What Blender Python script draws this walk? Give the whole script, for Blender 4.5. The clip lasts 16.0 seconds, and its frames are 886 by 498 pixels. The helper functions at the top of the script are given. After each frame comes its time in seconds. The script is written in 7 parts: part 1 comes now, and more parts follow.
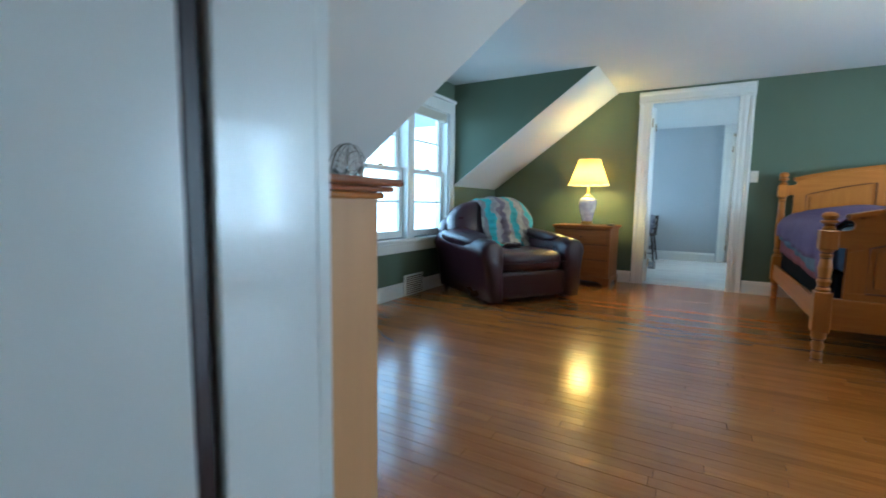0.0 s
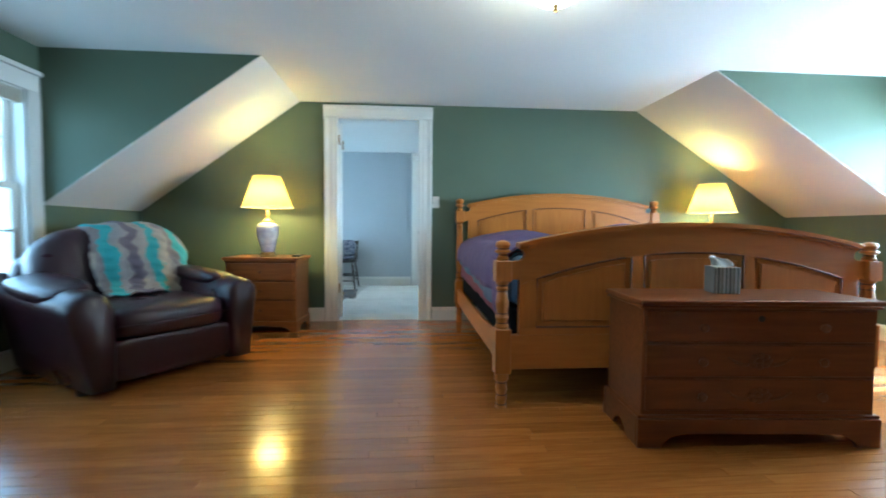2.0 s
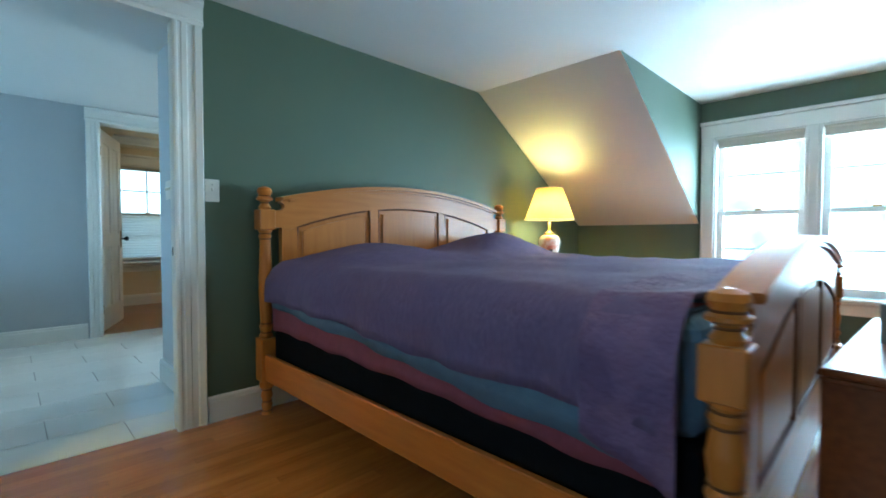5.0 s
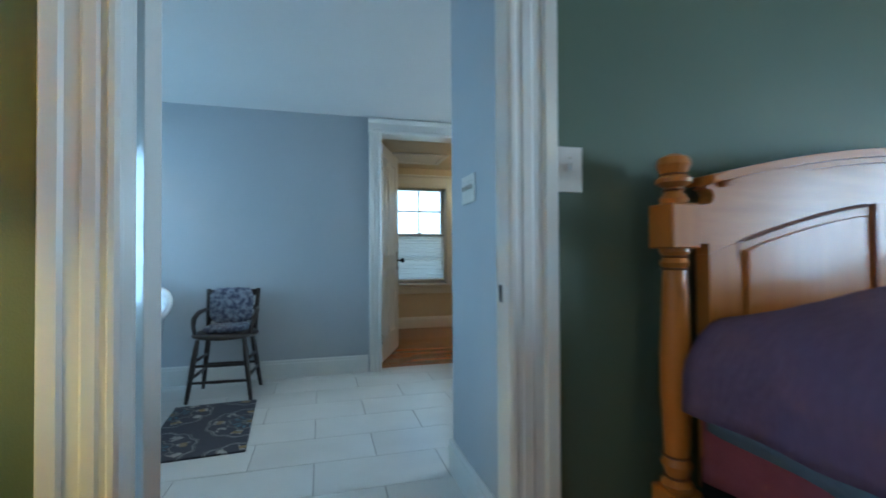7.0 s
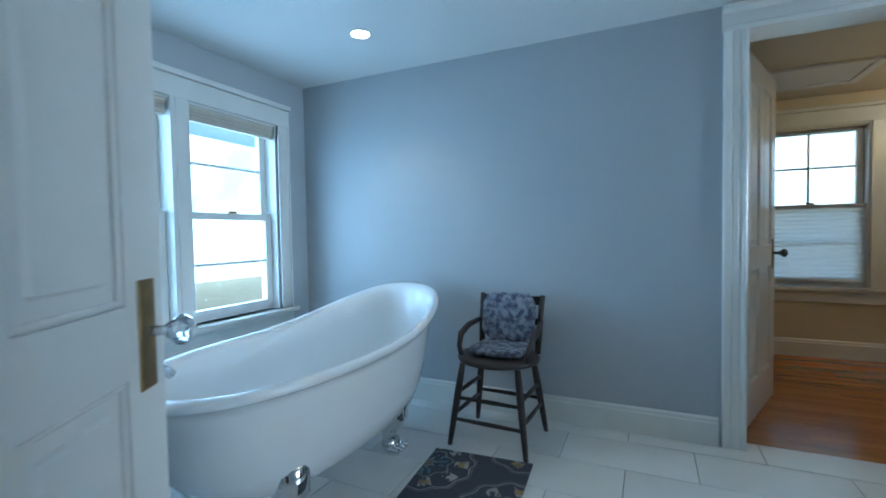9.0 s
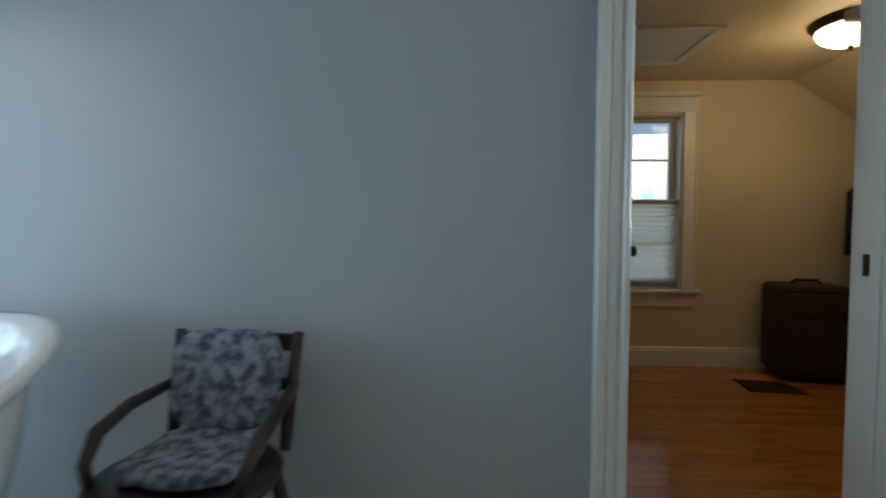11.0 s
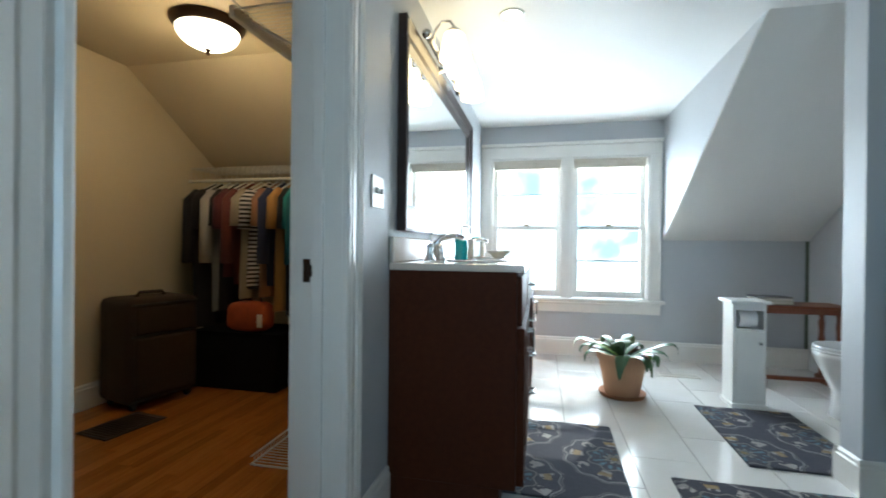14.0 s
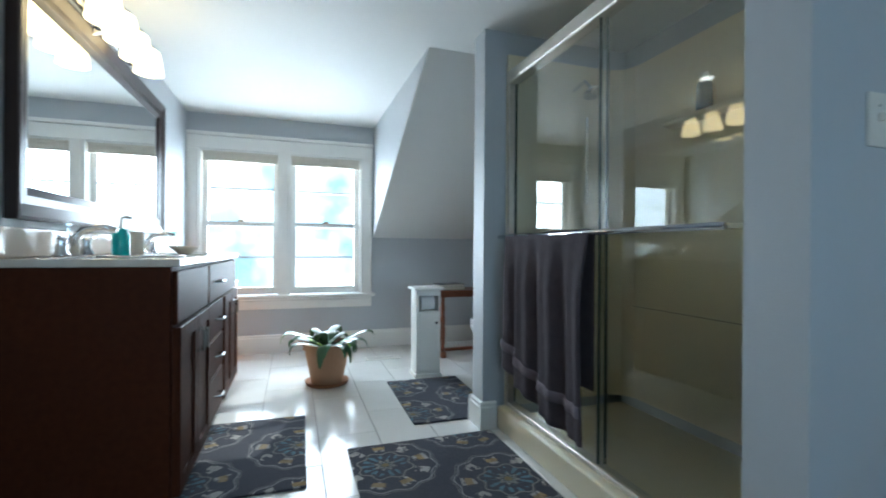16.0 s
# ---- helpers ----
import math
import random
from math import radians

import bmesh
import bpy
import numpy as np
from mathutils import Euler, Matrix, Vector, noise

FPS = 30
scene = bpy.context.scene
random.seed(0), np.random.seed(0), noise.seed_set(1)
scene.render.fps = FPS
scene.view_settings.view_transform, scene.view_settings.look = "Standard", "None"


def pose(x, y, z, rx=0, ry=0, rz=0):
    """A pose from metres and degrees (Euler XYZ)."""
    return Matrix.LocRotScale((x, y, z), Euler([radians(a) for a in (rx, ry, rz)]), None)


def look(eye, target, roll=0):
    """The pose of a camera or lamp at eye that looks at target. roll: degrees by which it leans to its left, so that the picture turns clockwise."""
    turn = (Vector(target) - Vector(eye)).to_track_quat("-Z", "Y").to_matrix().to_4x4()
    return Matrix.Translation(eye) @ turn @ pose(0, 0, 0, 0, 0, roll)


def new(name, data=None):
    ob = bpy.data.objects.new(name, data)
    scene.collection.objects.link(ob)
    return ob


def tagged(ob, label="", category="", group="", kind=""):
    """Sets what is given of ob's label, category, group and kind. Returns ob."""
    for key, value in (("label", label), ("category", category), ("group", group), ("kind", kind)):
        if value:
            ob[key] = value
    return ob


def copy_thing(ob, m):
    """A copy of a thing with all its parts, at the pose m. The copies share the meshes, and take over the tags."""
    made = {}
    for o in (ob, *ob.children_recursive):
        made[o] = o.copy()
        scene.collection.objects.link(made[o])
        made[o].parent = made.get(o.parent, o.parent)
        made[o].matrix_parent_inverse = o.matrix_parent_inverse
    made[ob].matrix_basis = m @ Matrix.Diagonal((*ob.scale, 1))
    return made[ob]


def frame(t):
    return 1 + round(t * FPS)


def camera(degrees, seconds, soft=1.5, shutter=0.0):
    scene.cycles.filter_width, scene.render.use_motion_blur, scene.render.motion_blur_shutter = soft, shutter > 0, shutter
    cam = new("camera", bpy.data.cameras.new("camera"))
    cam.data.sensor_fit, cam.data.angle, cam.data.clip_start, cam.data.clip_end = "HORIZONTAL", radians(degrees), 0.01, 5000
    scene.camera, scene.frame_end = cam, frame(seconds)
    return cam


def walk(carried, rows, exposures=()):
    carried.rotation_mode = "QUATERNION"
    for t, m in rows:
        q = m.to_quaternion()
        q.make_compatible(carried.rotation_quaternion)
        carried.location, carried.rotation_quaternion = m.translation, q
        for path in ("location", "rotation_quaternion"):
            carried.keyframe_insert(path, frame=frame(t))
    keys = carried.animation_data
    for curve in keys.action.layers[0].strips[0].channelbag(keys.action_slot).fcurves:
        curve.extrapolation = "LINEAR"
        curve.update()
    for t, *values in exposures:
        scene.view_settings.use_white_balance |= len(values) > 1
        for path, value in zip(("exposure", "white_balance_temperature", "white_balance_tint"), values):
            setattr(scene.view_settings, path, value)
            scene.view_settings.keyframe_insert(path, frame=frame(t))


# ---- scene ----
cam = camera(89.8, 16.0, soft=1.7, shutter=0.4)
PATH = [
    (0, (0.804, 1.56, 0.896), (-0.199, 3.278, 0.692), 0.8),
    (0.5, (0.817, 1.733, 0.939), (0.004, 3.552, 0.763), -0.2),
    (1, (0.835, 1.992, 0.936), (0.254, 3.9, 0.79), 0.5),
    (1.5, (0.901, 2.286, 0.929), (0.762, 4.279, 0.835), 0.6),
    (2, (0.926, 2.583, 0.933), (1.089, 4.575, 0.846), 0.4),
    (2.5, (0.849, 2.845, 0.95), (1.501, 4.733, 0.856), 0.6),
    (3, (0.806, 3.165, 0.932), (1.877, 4.851, 0.827), 0.5),
    (3.2, (0.757, 3.295, 0.929), (1.909, 4.925, 0.811), 0.6),
    (5.3, (0.442, 4.887, 0.988), (1.848, 6.308, 0.931), 0.0),
    (5.5, (0.445, 5.049, 0.994), (1.81, 6.51, 0.953), -0.0),
    (6, (0.443, 5.417, 1.015), (1.716, 6.959, 1.003), -0.2),
    (6.5, (0.545, 5.764, 0.992), (1.4, 7.572, 1.009), -0.6),
    (7, (0.613, 6.134, 0.997), (1.14, 8.064, 1.024), -0.3),
    (7.5, (0.658, 6.421, 1.052), (0.784, 8.417, 1.053), -0.6),
    (8, (0.682, 6.752, 1.092), (0.297, 8.714, 1.059), -0.5),
    (8.2, (0.681, 6.892, 1.106), (0.152, 8.82, 1.061), -0.4),
    (10.3, (0.606, 8.179, 1.038), (-0.334, 9.942, 0.957), -1.4),
    (10.5, (0.578, 8.307, 1.006), (-0.069, 10.199, 0.963), -0.8),
    (11, (0.599, 8.629, 1.032), (0.524, 10.626, 0.957), 0.2),
    (11.5, (0.632, 8.964, 1.022), (1.052, 10.919, 0.953), 0.9),
    (12, (0.696, 9.225, 1.0), (1.555, 11.031, 0.949), 0.4),
    (12.5, (0.708, 9.427, 0.989), (1.908, 11.026, 0.951), 0.4),
    (13, (0.667, 9.464, 0.992), (2.302, 10.616, 0.975), 0.8),
    (13.5, (0.667, 9.437, 0.998), (2.522, 10.184, 0.988), 0.5),
    (14, (0.666, 9.407, 1.006), (2.618, 9.843, 0.999), 0.6),
    (14.5, (0.66, 9.339, 0.998), (2.652, 9.513, 1.006), 0.5),
    (15, (0.649, 9.266, 0.987), (2.648, 9.184, 0.996), 0.5),
    (15.5, (0.63, 9.186, 0.978), (2.597, 8.825, 0.987), 0.5),
    (16, (0.592, 9.1, 0.985), (2.488, 8.461, 0.984), 0.4),
]
walk(cam, [(t, look(eye, target, roll)) for t, eye, target, roll in PATH],
     [(0, 0.8, 4950, -5), (1.5, 1.0, 4950, -6), (3, 0.8, 4900, -10), (5.5, 0.3, 4800, -12), (6.7, 0.05, 4850, -6), (8, 0.42, 4800, -3), (10.4, -0.45, 5400, 2), (11.2, -0.27, 6300, 5), (12, 0.25, 6100, 5), (13, 0.1, 5900, 3), (15, -0.1, 5550, 1), (16, -0.27, 5500, 1)])

# ---- daylight ----
world = bpy.data.worlds.new("sky")
scene.world = world
world.use_nodes = True
sky = world.node_tree.nodes.new("ShaderNodeTexSky")
sky.sky_type, sky.sun_disc = "NISHITA", False
sky.sun_elevation, sky.sun_rotation = radians(36), radians(107)
back = world.node_tree.nodes["Background"]
back.inputs[1].default_value = 0.15
world.node_tree.links.new(sky.outputs[0], back.inputs[0])


def lamp(name, kind, m, watts, colour, size=(0.1, 0.1), **more):
    data = bpy.data.lights.new(name, kind)
    data.energy, data.color = watts, colour
    if kind == "AREA":
        data.shape, data.size, data.size_y = "RECTANGLE", size[0], size[1]
    elif kind in ("POINT", "SPOT"):
        data.shadow_soft_size = size[0]
    if kind == "SPOT":
        data.spot_size, data.spot_blend = radians(more["cone"]), 0.6
    ob = new(name, data)
    ob.matrix_world = m
    return ob


sun = lamp("sun", "SUN", look((0, 0, 0), (-0.78, 0.24, -0.60)), 4.0, (1, 0.93, 0.82))
sun.data.angle = radians(0.6)
DAY = (0.80, 0.90, 1.0)
NORTH = (0.55, 0.78, 1.0)
WARM = (1.0, 0.67, 0.18)
# light of the sky in the window openings
lamp("window_light_bed_east", "AREA", look((5.25, 5.09, 1.20), (0, 5.09, 1.0)), 175, DAY, (1.5, 1.3))
lamp("window_light_bed_west", "AREA", look((-1.85, 5.10, 1.20), (3, 5.10, 1.0)), 16, NORTH, (1.5, 1.3))
lamp("window_light_bath_east", "AREA", look((5.25, 9.20, 1.20), (0, 9.20, 1.0)), 120, (0.92, 0.96, 1), (1.5, 1.3))
lamp("window_light_bath_west", "AREA", look((-1.85, 9.05, 1.20), (3, 9.05, 1.0)), 40, NORTH, (1.5, 1.3))


# ---- materials ----
def material(name, colour, rough=0.5, metal=0.0, second=None, scale=8.0, stretch=(1, 1, 1), bump=0.0, bump_scale=60.0,
             vary=0.0, coat=0.0, mix=0.5, kind="noise", detail=6.0, spec=0.5, rough_vary=0.0, own=False):
    m = bpy.data.materials.new(name)
    m.use_nodes = True
    t = m.node_tree
    n, l = t.nodes, t.links
    b = n["Principled BSDF"]
    b.inputs["Roughness"].default_value, b.inputs["Metallic"].default_value = rough, metal
    b.inputs["Specular IOR Level"].default_value = spec
    b.inputs["Coat Weight"].default_value, b.inputs["Coat Roughness"].default_value = coat, 0.12
    b.inputs["Base Color"].default_value = (*colour, 1)
    co = n.new("ShaderNodeTexCoord")
    mp = n.new("ShaderNodeMapping")
    mp.inputs["Scale"].default_value = stretch
    l.new(co.outputs["Object"], mp.inputs["Vector"])
    vec = mp.outputs["Vector"]
    info = n.new("ShaderNodeObjectInfo")
    if own:
        add = n.new("ShaderNodeVectorMath")
        mul = n.new("ShaderNodeMath")
        mul.operation = "MULTIPLY"
        mul.inputs[1].default_value = 37.0
        l.new(info.outputs["Random"], mul.inputs[0])
        l.new(vec, add.inputs[0])
        l.new(mul.outputs[0], add.inputs[1])
        vec = add.outputs[0]
    tex = n.new("ShaderNodeTexNoise")
    tex.inputs["Scale"].default_value, tex.inputs["Detail"].default_value = scale, detail
    l.new(vec, tex.inputs["Vector"])
    fac = tex.outputs["Fac"]
    ramp = n.new("ShaderNodeMapRange")
    ramp.inputs[1].default_value, ramp.inputs[2].default_value = 0.5 - mix / 2, 0.5 + mix / 2
    l.new(fac, ramp.inputs[0])
    mixer = n.new("ShaderNodeMix")
    mixer.data_type = "RGBA"
    mixer.inputs[6].default_value = (*colour, 1)
    mixer.inputs[7].default_value = (*(second or [c * 0.9 for c in colour]), 1)
    l.new(ramp.outputs[0], mixer.inputs[0])
    out = mixer.outputs[2]
    if vary:
        hsv = n.new("ShaderNodeHueSaturation")
        rng = n.new("ShaderNodeMapRange")
        rng.inputs[3].default_value, rng.inputs[4].default_value = 1 - vary, 1 + vary
        l.new(info.outputs["Random"], rng.inputs[0])
        l.new(rng.outputs[0], hsv.inputs["Value"])
        l.new(out, hsv.inputs["Color"])
        out = hsv.outputs[0]
    l.new(out, b.inputs["Base Color"])
    if rough_vary:
        rr = n.new("ShaderNodeMapRange")
        rr.inputs[3].default_value, rr.inputs[4].default_value = rough - rough_vary, rough + rough_vary
        big = n.new("ShaderNodeTexNoise")
        big.inputs["Scale"].default_value = 3.0
        l.new(co.outputs["Object"], big.inputs["Vector"])
        l.new(big.outputs["Fac"], rr.inputs[0])
        l.new(rr.outputs[0], b.inputs["Roughness"])
    if bump:
        t2 = n.new("ShaderNodeTexNoise")
        t2.inputs["Scale"].default_value, t2.inputs["Detail"].default_value = bump_scale, 4
        l.new(vec, t2.inputs["Vector"])
        bp = n.new("ShaderNodeBump")
        bp.inputs["Strength"].default_value, bp.inputs["Distance"].default_value = bump, 0.01
        l.new(t2.outputs["Fac"], bp.inputs["Height"])
        l.new(bp.outputs[0], b.inputs["Normal"])
    return m


def glow(name, colour, strength, base=(0.9, 0.88, 0.8)):
    m = bpy.data.materials.new(name)
    m.use_nodes = True
    b = m.node_tree.nodes["Principled BSDF"]
    b.inputs["Base Color"].default_value = (*base, 1)
    b.inputs["Emission Color"].default_value = (*colour, 1)
    b.inputs["Emission Strength"].default_value = strength
    return m


def clear(name, tint=(1, 1, 1), rough=0.0, gloss=0.08):
    """Thin pane: see-through with a little mirror gloss that grows at a glancing angle."""
    m = bpy.data.materials.new(name)
    m.use_nodes = True
    n, l = m.node_tree.nodes, m.node_tree.links
    n.clear()
    out, mx = n.new("ShaderNodeOutputMaterial"), n.new("ShaderNodeMixShader")
    tr, gl, lw = n.new("ShaderNodeBsdfTransparent"), n.new("ShaderNodeBsdfGlossy"), n.new("ShaderNodeLayerWeight")
    lw.inputs[0].default_value = 0.5
    pw, ad = n.new("ShaderNodeMath"), n.new("ShaderNodeMath")
    pw.operation, ad.operation = "POWER", "MULTIPLY_ADD"
    pw.inputs[1].default_value = 4.0
    ad.inputs[1].default_value, ad.inputs[2].default_value = 0.75, gloss * 0.5
    l.new(lw.outputs["Facing"], pw.inputs[0])
    l.new(pw.outputs[0], ad.inputs[0])
    tr.inputs[0].default_value = (*tint, 1)
    gl.inputs["Roughness"].default_value = rough
    l.new(ad.outputs[0], mx.inputs[0])
    l.new(tr.outputs[0], mx.inputs[1])
    l.new(gl.outputs[0], mx.inputs[2])
    l.new(mx.outputs[0], out.inputs[0])
    return m


def translucent(name, colour, share=0.5):
    m = bpy.data.materials.new(name)
    m.use_nodes = True
    n, l = m.node_tree.nodes, m.node_tree.links
    b, out = n["Principled BSDF"], n["Material Output"]
    b.inputs["Base Color"].default_value, b.inputs["Roughness"].default_value = (*colour, 1), 0.8
    tl, mx = n.new("ShaderNodeBsdfTranslucent"), n.new("ShaderNodeMixShader")
    wv = n.new("ShaderNodeTexNoise")
    wv.inputs["Scale"].default_value = 90
    bp = n.new("ShaderNodeBump")
    bp.inputs["Strength"].default_value = 0.2
    l.new(wv.outputs["Fac"], bp.inputs["Height"])
    l.new(bp.outputs[0], b.inputs["Normal"])
    tl.inputs[0].default_value = (*colour, 1)
    mx.inputs[0].default_value = share
    l.new(b.outputs[0], mx.inputs[1])
    l.new(tl.outputs[0], mx.inputs[2])
    l.new(mx.outputs[0], out.inputs[0])
    return m


M_GREEN = material("sage_green_wall_paint", (0.098, 0.130, 0.084), 0.6, second=(0.089, 0.119, 0.077), scale=2.5, bump=0.12, bump_scale=220)
M_BLUE = material("pale_blue_grey_wall_paint", (0.455, 0.475, 0.495), 0.5, second=(0.425, 0.445, 0.465), scale=2.0, bump=0.1, bump_scale=220)
M_CREAM = material("cream_wall_paint", (0.66, 0.57, 0.41), 0.55, second=(0.62, 0.53, 0.37), scale=2.0, bump=0.1, bump_scale=220)
M_WHITE = material("white_ceiling_paint", (0.74, 0.74, 0.72), 0.6, second=(0.70, 0.70, 0.68), scale=1.5, bump=0.1, bump_scale=180)
M_SLOPE = material("white_slope_paint", (0.70, 0.69, 0.66), 0.55, second=(0.66, 0.65, 0.62), scale=1.5, bump=0.1, bump_scale=180)
M_TRIM = material("white_trim_paint", (0.76, 0.75, 0.71), 0.3, second=(0.70, 0.69, 0.65), scale=5, bump=0.05, bump_scale=60, coat=0.2)
M_OAK = material("oak_strip_floor", (0.45, 0.172, 0.032), 0.22, second=(0.325, 0.105, 0.018), scale=5, stretch=(1.2, 16, 1), vary=0.18, coat=0.4,
                 bump=0.03, bump_scale=10, own=True, rough_vary=0.07)
M_GAP = material("dark_floor_joint", (0.13, 0.055, 0.018), 0.8)
M_TILE = material("white_marble_look_tile", (0.74, 0.73, 0.70), 0.13, second=(0.66, 0.65, 0.62), scale=2.2, detail=10, vary=0.03, own=True, mix=0.35, rough_vary=0.05)
M_GROUT = material("grey_grout", (0.30, 0.29, 0.27), 0.9, bump=0.2)
M_PANE = clear("window_glass")
M_BLIND = material("pleated_cream_shade", (0.62, 0.57, 0.48), 0.8, second=(0.56, 0.51, 0.42), scale=20)
M_BRASS = material("aged_brass", (0.40, 0.27, 0.10), 0.35, 1.0, second=(0.25, 0.16, 0.06), scale=30)
M_CHROME = material("polished_chrome", (0.75, 0.76, 0.78), 0.08, 1.0, second=(0.68, 0.69, 0.71), scale=20)
M_STEEL = material("brushed_steel", (0.55, 0.55, 0.54), 0.25, 1.0, second=(0.45, 0.45, 0.44), scale=40)
M_BLACK = material("black_paint", (0.012, 0.012, 0.013), 0.35, second=(0.02, 0.02, 0.02), scale=30)
M_PLATE = material("ivory_plastic", (0.72, 0.69, 0.62), 0.3, scale=30)


# ---- mesh helpers ----
def mesh_of(bm, name, mat, smooth=False):
    me = bpy.data.meshes.new(name)
    bmesh.ops.recalc_face_normals(bm, faces=bm.faces)
    if smooth:
        for f in bm.faces:
            f.smooth = True
    bm.to_mesh(me)
    bm.free()
    if isinstance(mat, (list, tuple)):
        for one in mat:
            me.materials.append(one)
    else:
        me.materials.append(mat)
    return me


def part(name, bm, mat, parent=None, label="", m=None, smooth=False):
    ob = new(name, mesh_of(bm, name, mat, smooth))
    if parent is not None:
        ob.parent = parent
    if m is not None:
        ob.matrix_basis = m
    if label:
        ob["label"] = label
    return ob


def thing(name, m, label, category, group=""):
    ob = new(name)
    ob.empty_display_size = 0.05
    ob.matrix_basis = m
    return tagged(ob, label, category, group)


def setting(name, bm, mat, label, category="structure", m=None, smooth=False):
    ob = part(name, bm, mat, None, "", m, smooth)
    return tagged(ob, label, category, "", "structure")


def box(x0, x1, y0, y1, z0, z1, bevel=0.0, bm=None, seg=1):
    bm = bm or bmesh.new()
    v = [bm.verts.new(p) for p in ((x0, y0, z0), (x1, y0, z0), (x1, y1, z0), (x0, y1, z0), (x0, y0, z1), (x1, y0, z1), (x1, y1, z1), (x0, y1, z1))]
    fs = [bm.faces.new([v[i] for i in q]) for q in ((3, 2, 1, 0), (4, 5, 6, 7), (0, 1, 5, 4), (1, 2, 6, 5), (2, 3, 7, 6), (3, 0, 4, 7))]
    if bevel:
        es = list({e for f in fs for e in f.edges})
        bmesh.ops.bevel(bm, geom=es, offset=bevel, segments=seg, affect="EDGES", profile=0.5)
    return bm


def prism(points, axis, a, b, bevel=0.0, bm=None):
    """A flat outline of (u, v) points drawn out along an axis from a to b. u, v: x, z for axis y; y, z for axis x; x, y for axis z."""
    bm = bm or bmesh.new()
    put = {"y": lambda u, v, w: (u, w, v), "x": lambda u, v, w: (w, u, v), "z": lambda u, v, w: (u, v, w)}[axis]
    lo = [bm.verts.new(put(u, v, a)) for u, v in points]
    hi = [bm.verts.new(put(u, v, b)) for u, v in points]
    fs = [bm.faces.new(lo), bm.faces.new(hi[::-1])]
    k = len(points)
    for i in range(k):
        fs.append(bm.faces.new((lo[i], hi[i], hi[(i + 1) % k], lo[(i + 1) % k])))
    if bevel:
        bmesh.ops.bevel(bm, geom=list({e for f in fs[:2] for e in f.edges}), offset=bevel, segments=1, affect="EDGES")
    return bm


def lathe(profile, n=24, bm=None, at=(0, 0, 0), axis="z"):
    """Profile of (radius, height) turned about the upright axis."""
    bm = bm or bmesh.new()
    rings = []
    for r, h in profile:
        ring = []
        for i in range(n):
            a = 2 * math.pi * i / n
            p = (r * math.cos(a), r * math.sin(a), h)
            if axis == "x":
                p = (h, p[0], p[1])
            elif axis == "y":
                p = (p[0], h, p[1])
            ring.append(bm.verts.new((p[0] + at[0], p[1] + at[1], p[2] + at[2])))
        rings.append(ring)
    for a, b in zip(rings, rings[1:]):
        for i in range(n):
            bm.faces.new((a[i], a[(i + 1) % n], b[(i + 1) % n], b[i]))
    bm.faces.new(rings[0][::-1])
    bm.faces.new(rings[-1])
    return bm


def tube(points, r, n=10, bm=None, closed=False):
    """A round bar along points; r one radius or one per point."""
    bm = bm or bmesh.new()
    pts = [Vector(p) for p in points]
    rs = r if isinstance(r, (list, tuple)) else [r] * len(pts)
    rings, up = [], None
    for i, p in enumerate(pts):
        a = pts[i - 1] if (i or closed) else p
        b = pts[(i + 1) % len(pts)] if (closed or i < len(pts) - 1) else p
        d = (b - a).normalized()
        if up is None:
            up = Vector((0, 0, 1)) if abs(d.z) < 0.9 else Vector((1, 0, 0))
        side = d.cross(up).normalized()
        up = side.cross(d).normalized()
        rings.append([bm.verts.new(p + rs[i] * (math.cos(2 * math.pi * k / n) * side + math.sin(2 * math.pi * k / n) * up)) for k in range(n)])
    pairs = list(zip(rings, rings[1:])) + ([(rings[-1], rings[0])] if closed else [])
    for a, b in pairs:
        for k in range(n):
            bm.faces.new((a[k], a[(k + 1) % n], b[(k + 1) % n], b[k]))
    if not closed:
        bm.faces.new(rings[0][::-1])
        bm.faces.new(rings[-1])
    return bm


def arc(cx, cz, r, a0, a1, n=8, y=0.0):
    return [(cx + r * math.cos(radians(a0 + (a1 - a0) * i / n)), y, cz + r * math.sin(radians(a0 + (a1 - a0) * i / n))) for i in range(n + 1)]


# ---- plan ----
WX, EX = -1.65, 5.05          # inner faces of the knee walls
CZ, KZ = 2.19, 1.09           # ceiling, and foot of the slopes
WT, ET = -0.13, 3.33          # where the slopes meet the ceiling
HALL, BED0, BED1 = 0.2, 1.86, 7.14
BATH0, BATH1 = 7.186, 10.0
CLO0, CLO1 = 10.16, 12.12
DW = (4.27, 5.97)             # bedroom dormers
DE = (4.29, 5.92)
BW = (8.20, 10.0)             # bathroom dormers
BE = (8.34, 10.0)


# ---- walls ----
def wall_with_openings(name, u0, u1, z0, z1, a, b, axis, holes, mat, label):
    """A wall along y (axis x: thickness a..b in x) or along x (axis y), with rectangular holes (u0, u1, z0, z1)."""
    bm = bmesh.new()
    cuts = sorted({u0, u1, *[h[0] for h in holes], *[h[1] for h in holes]})
    for c0, c1 in zip(cuts, cuts[1:]):
        spans, lo = [], z0
        for h in sorted([h for h in holes if h[0] <= c0 and h[1] >= c1], key=lambda h: h[2]):
            if h[2] > lo:
                spans.append((lo, h[2]))
            lo = h[3]
        if z1 > lo:
            spans.append((lo, z1))
        for s0, s1 in spans:
            if axis == "x":
                box(a, b, c0, c1, s0, s1, bm=bm)
            else:
                box(c0, c1, a, b, s0, s1, bm=bm)
    bmesh.ops.remove_doubles(bm, verts=bm.verts, dist=0.0005)
    return setting(name, bm, mat, label, "wall")


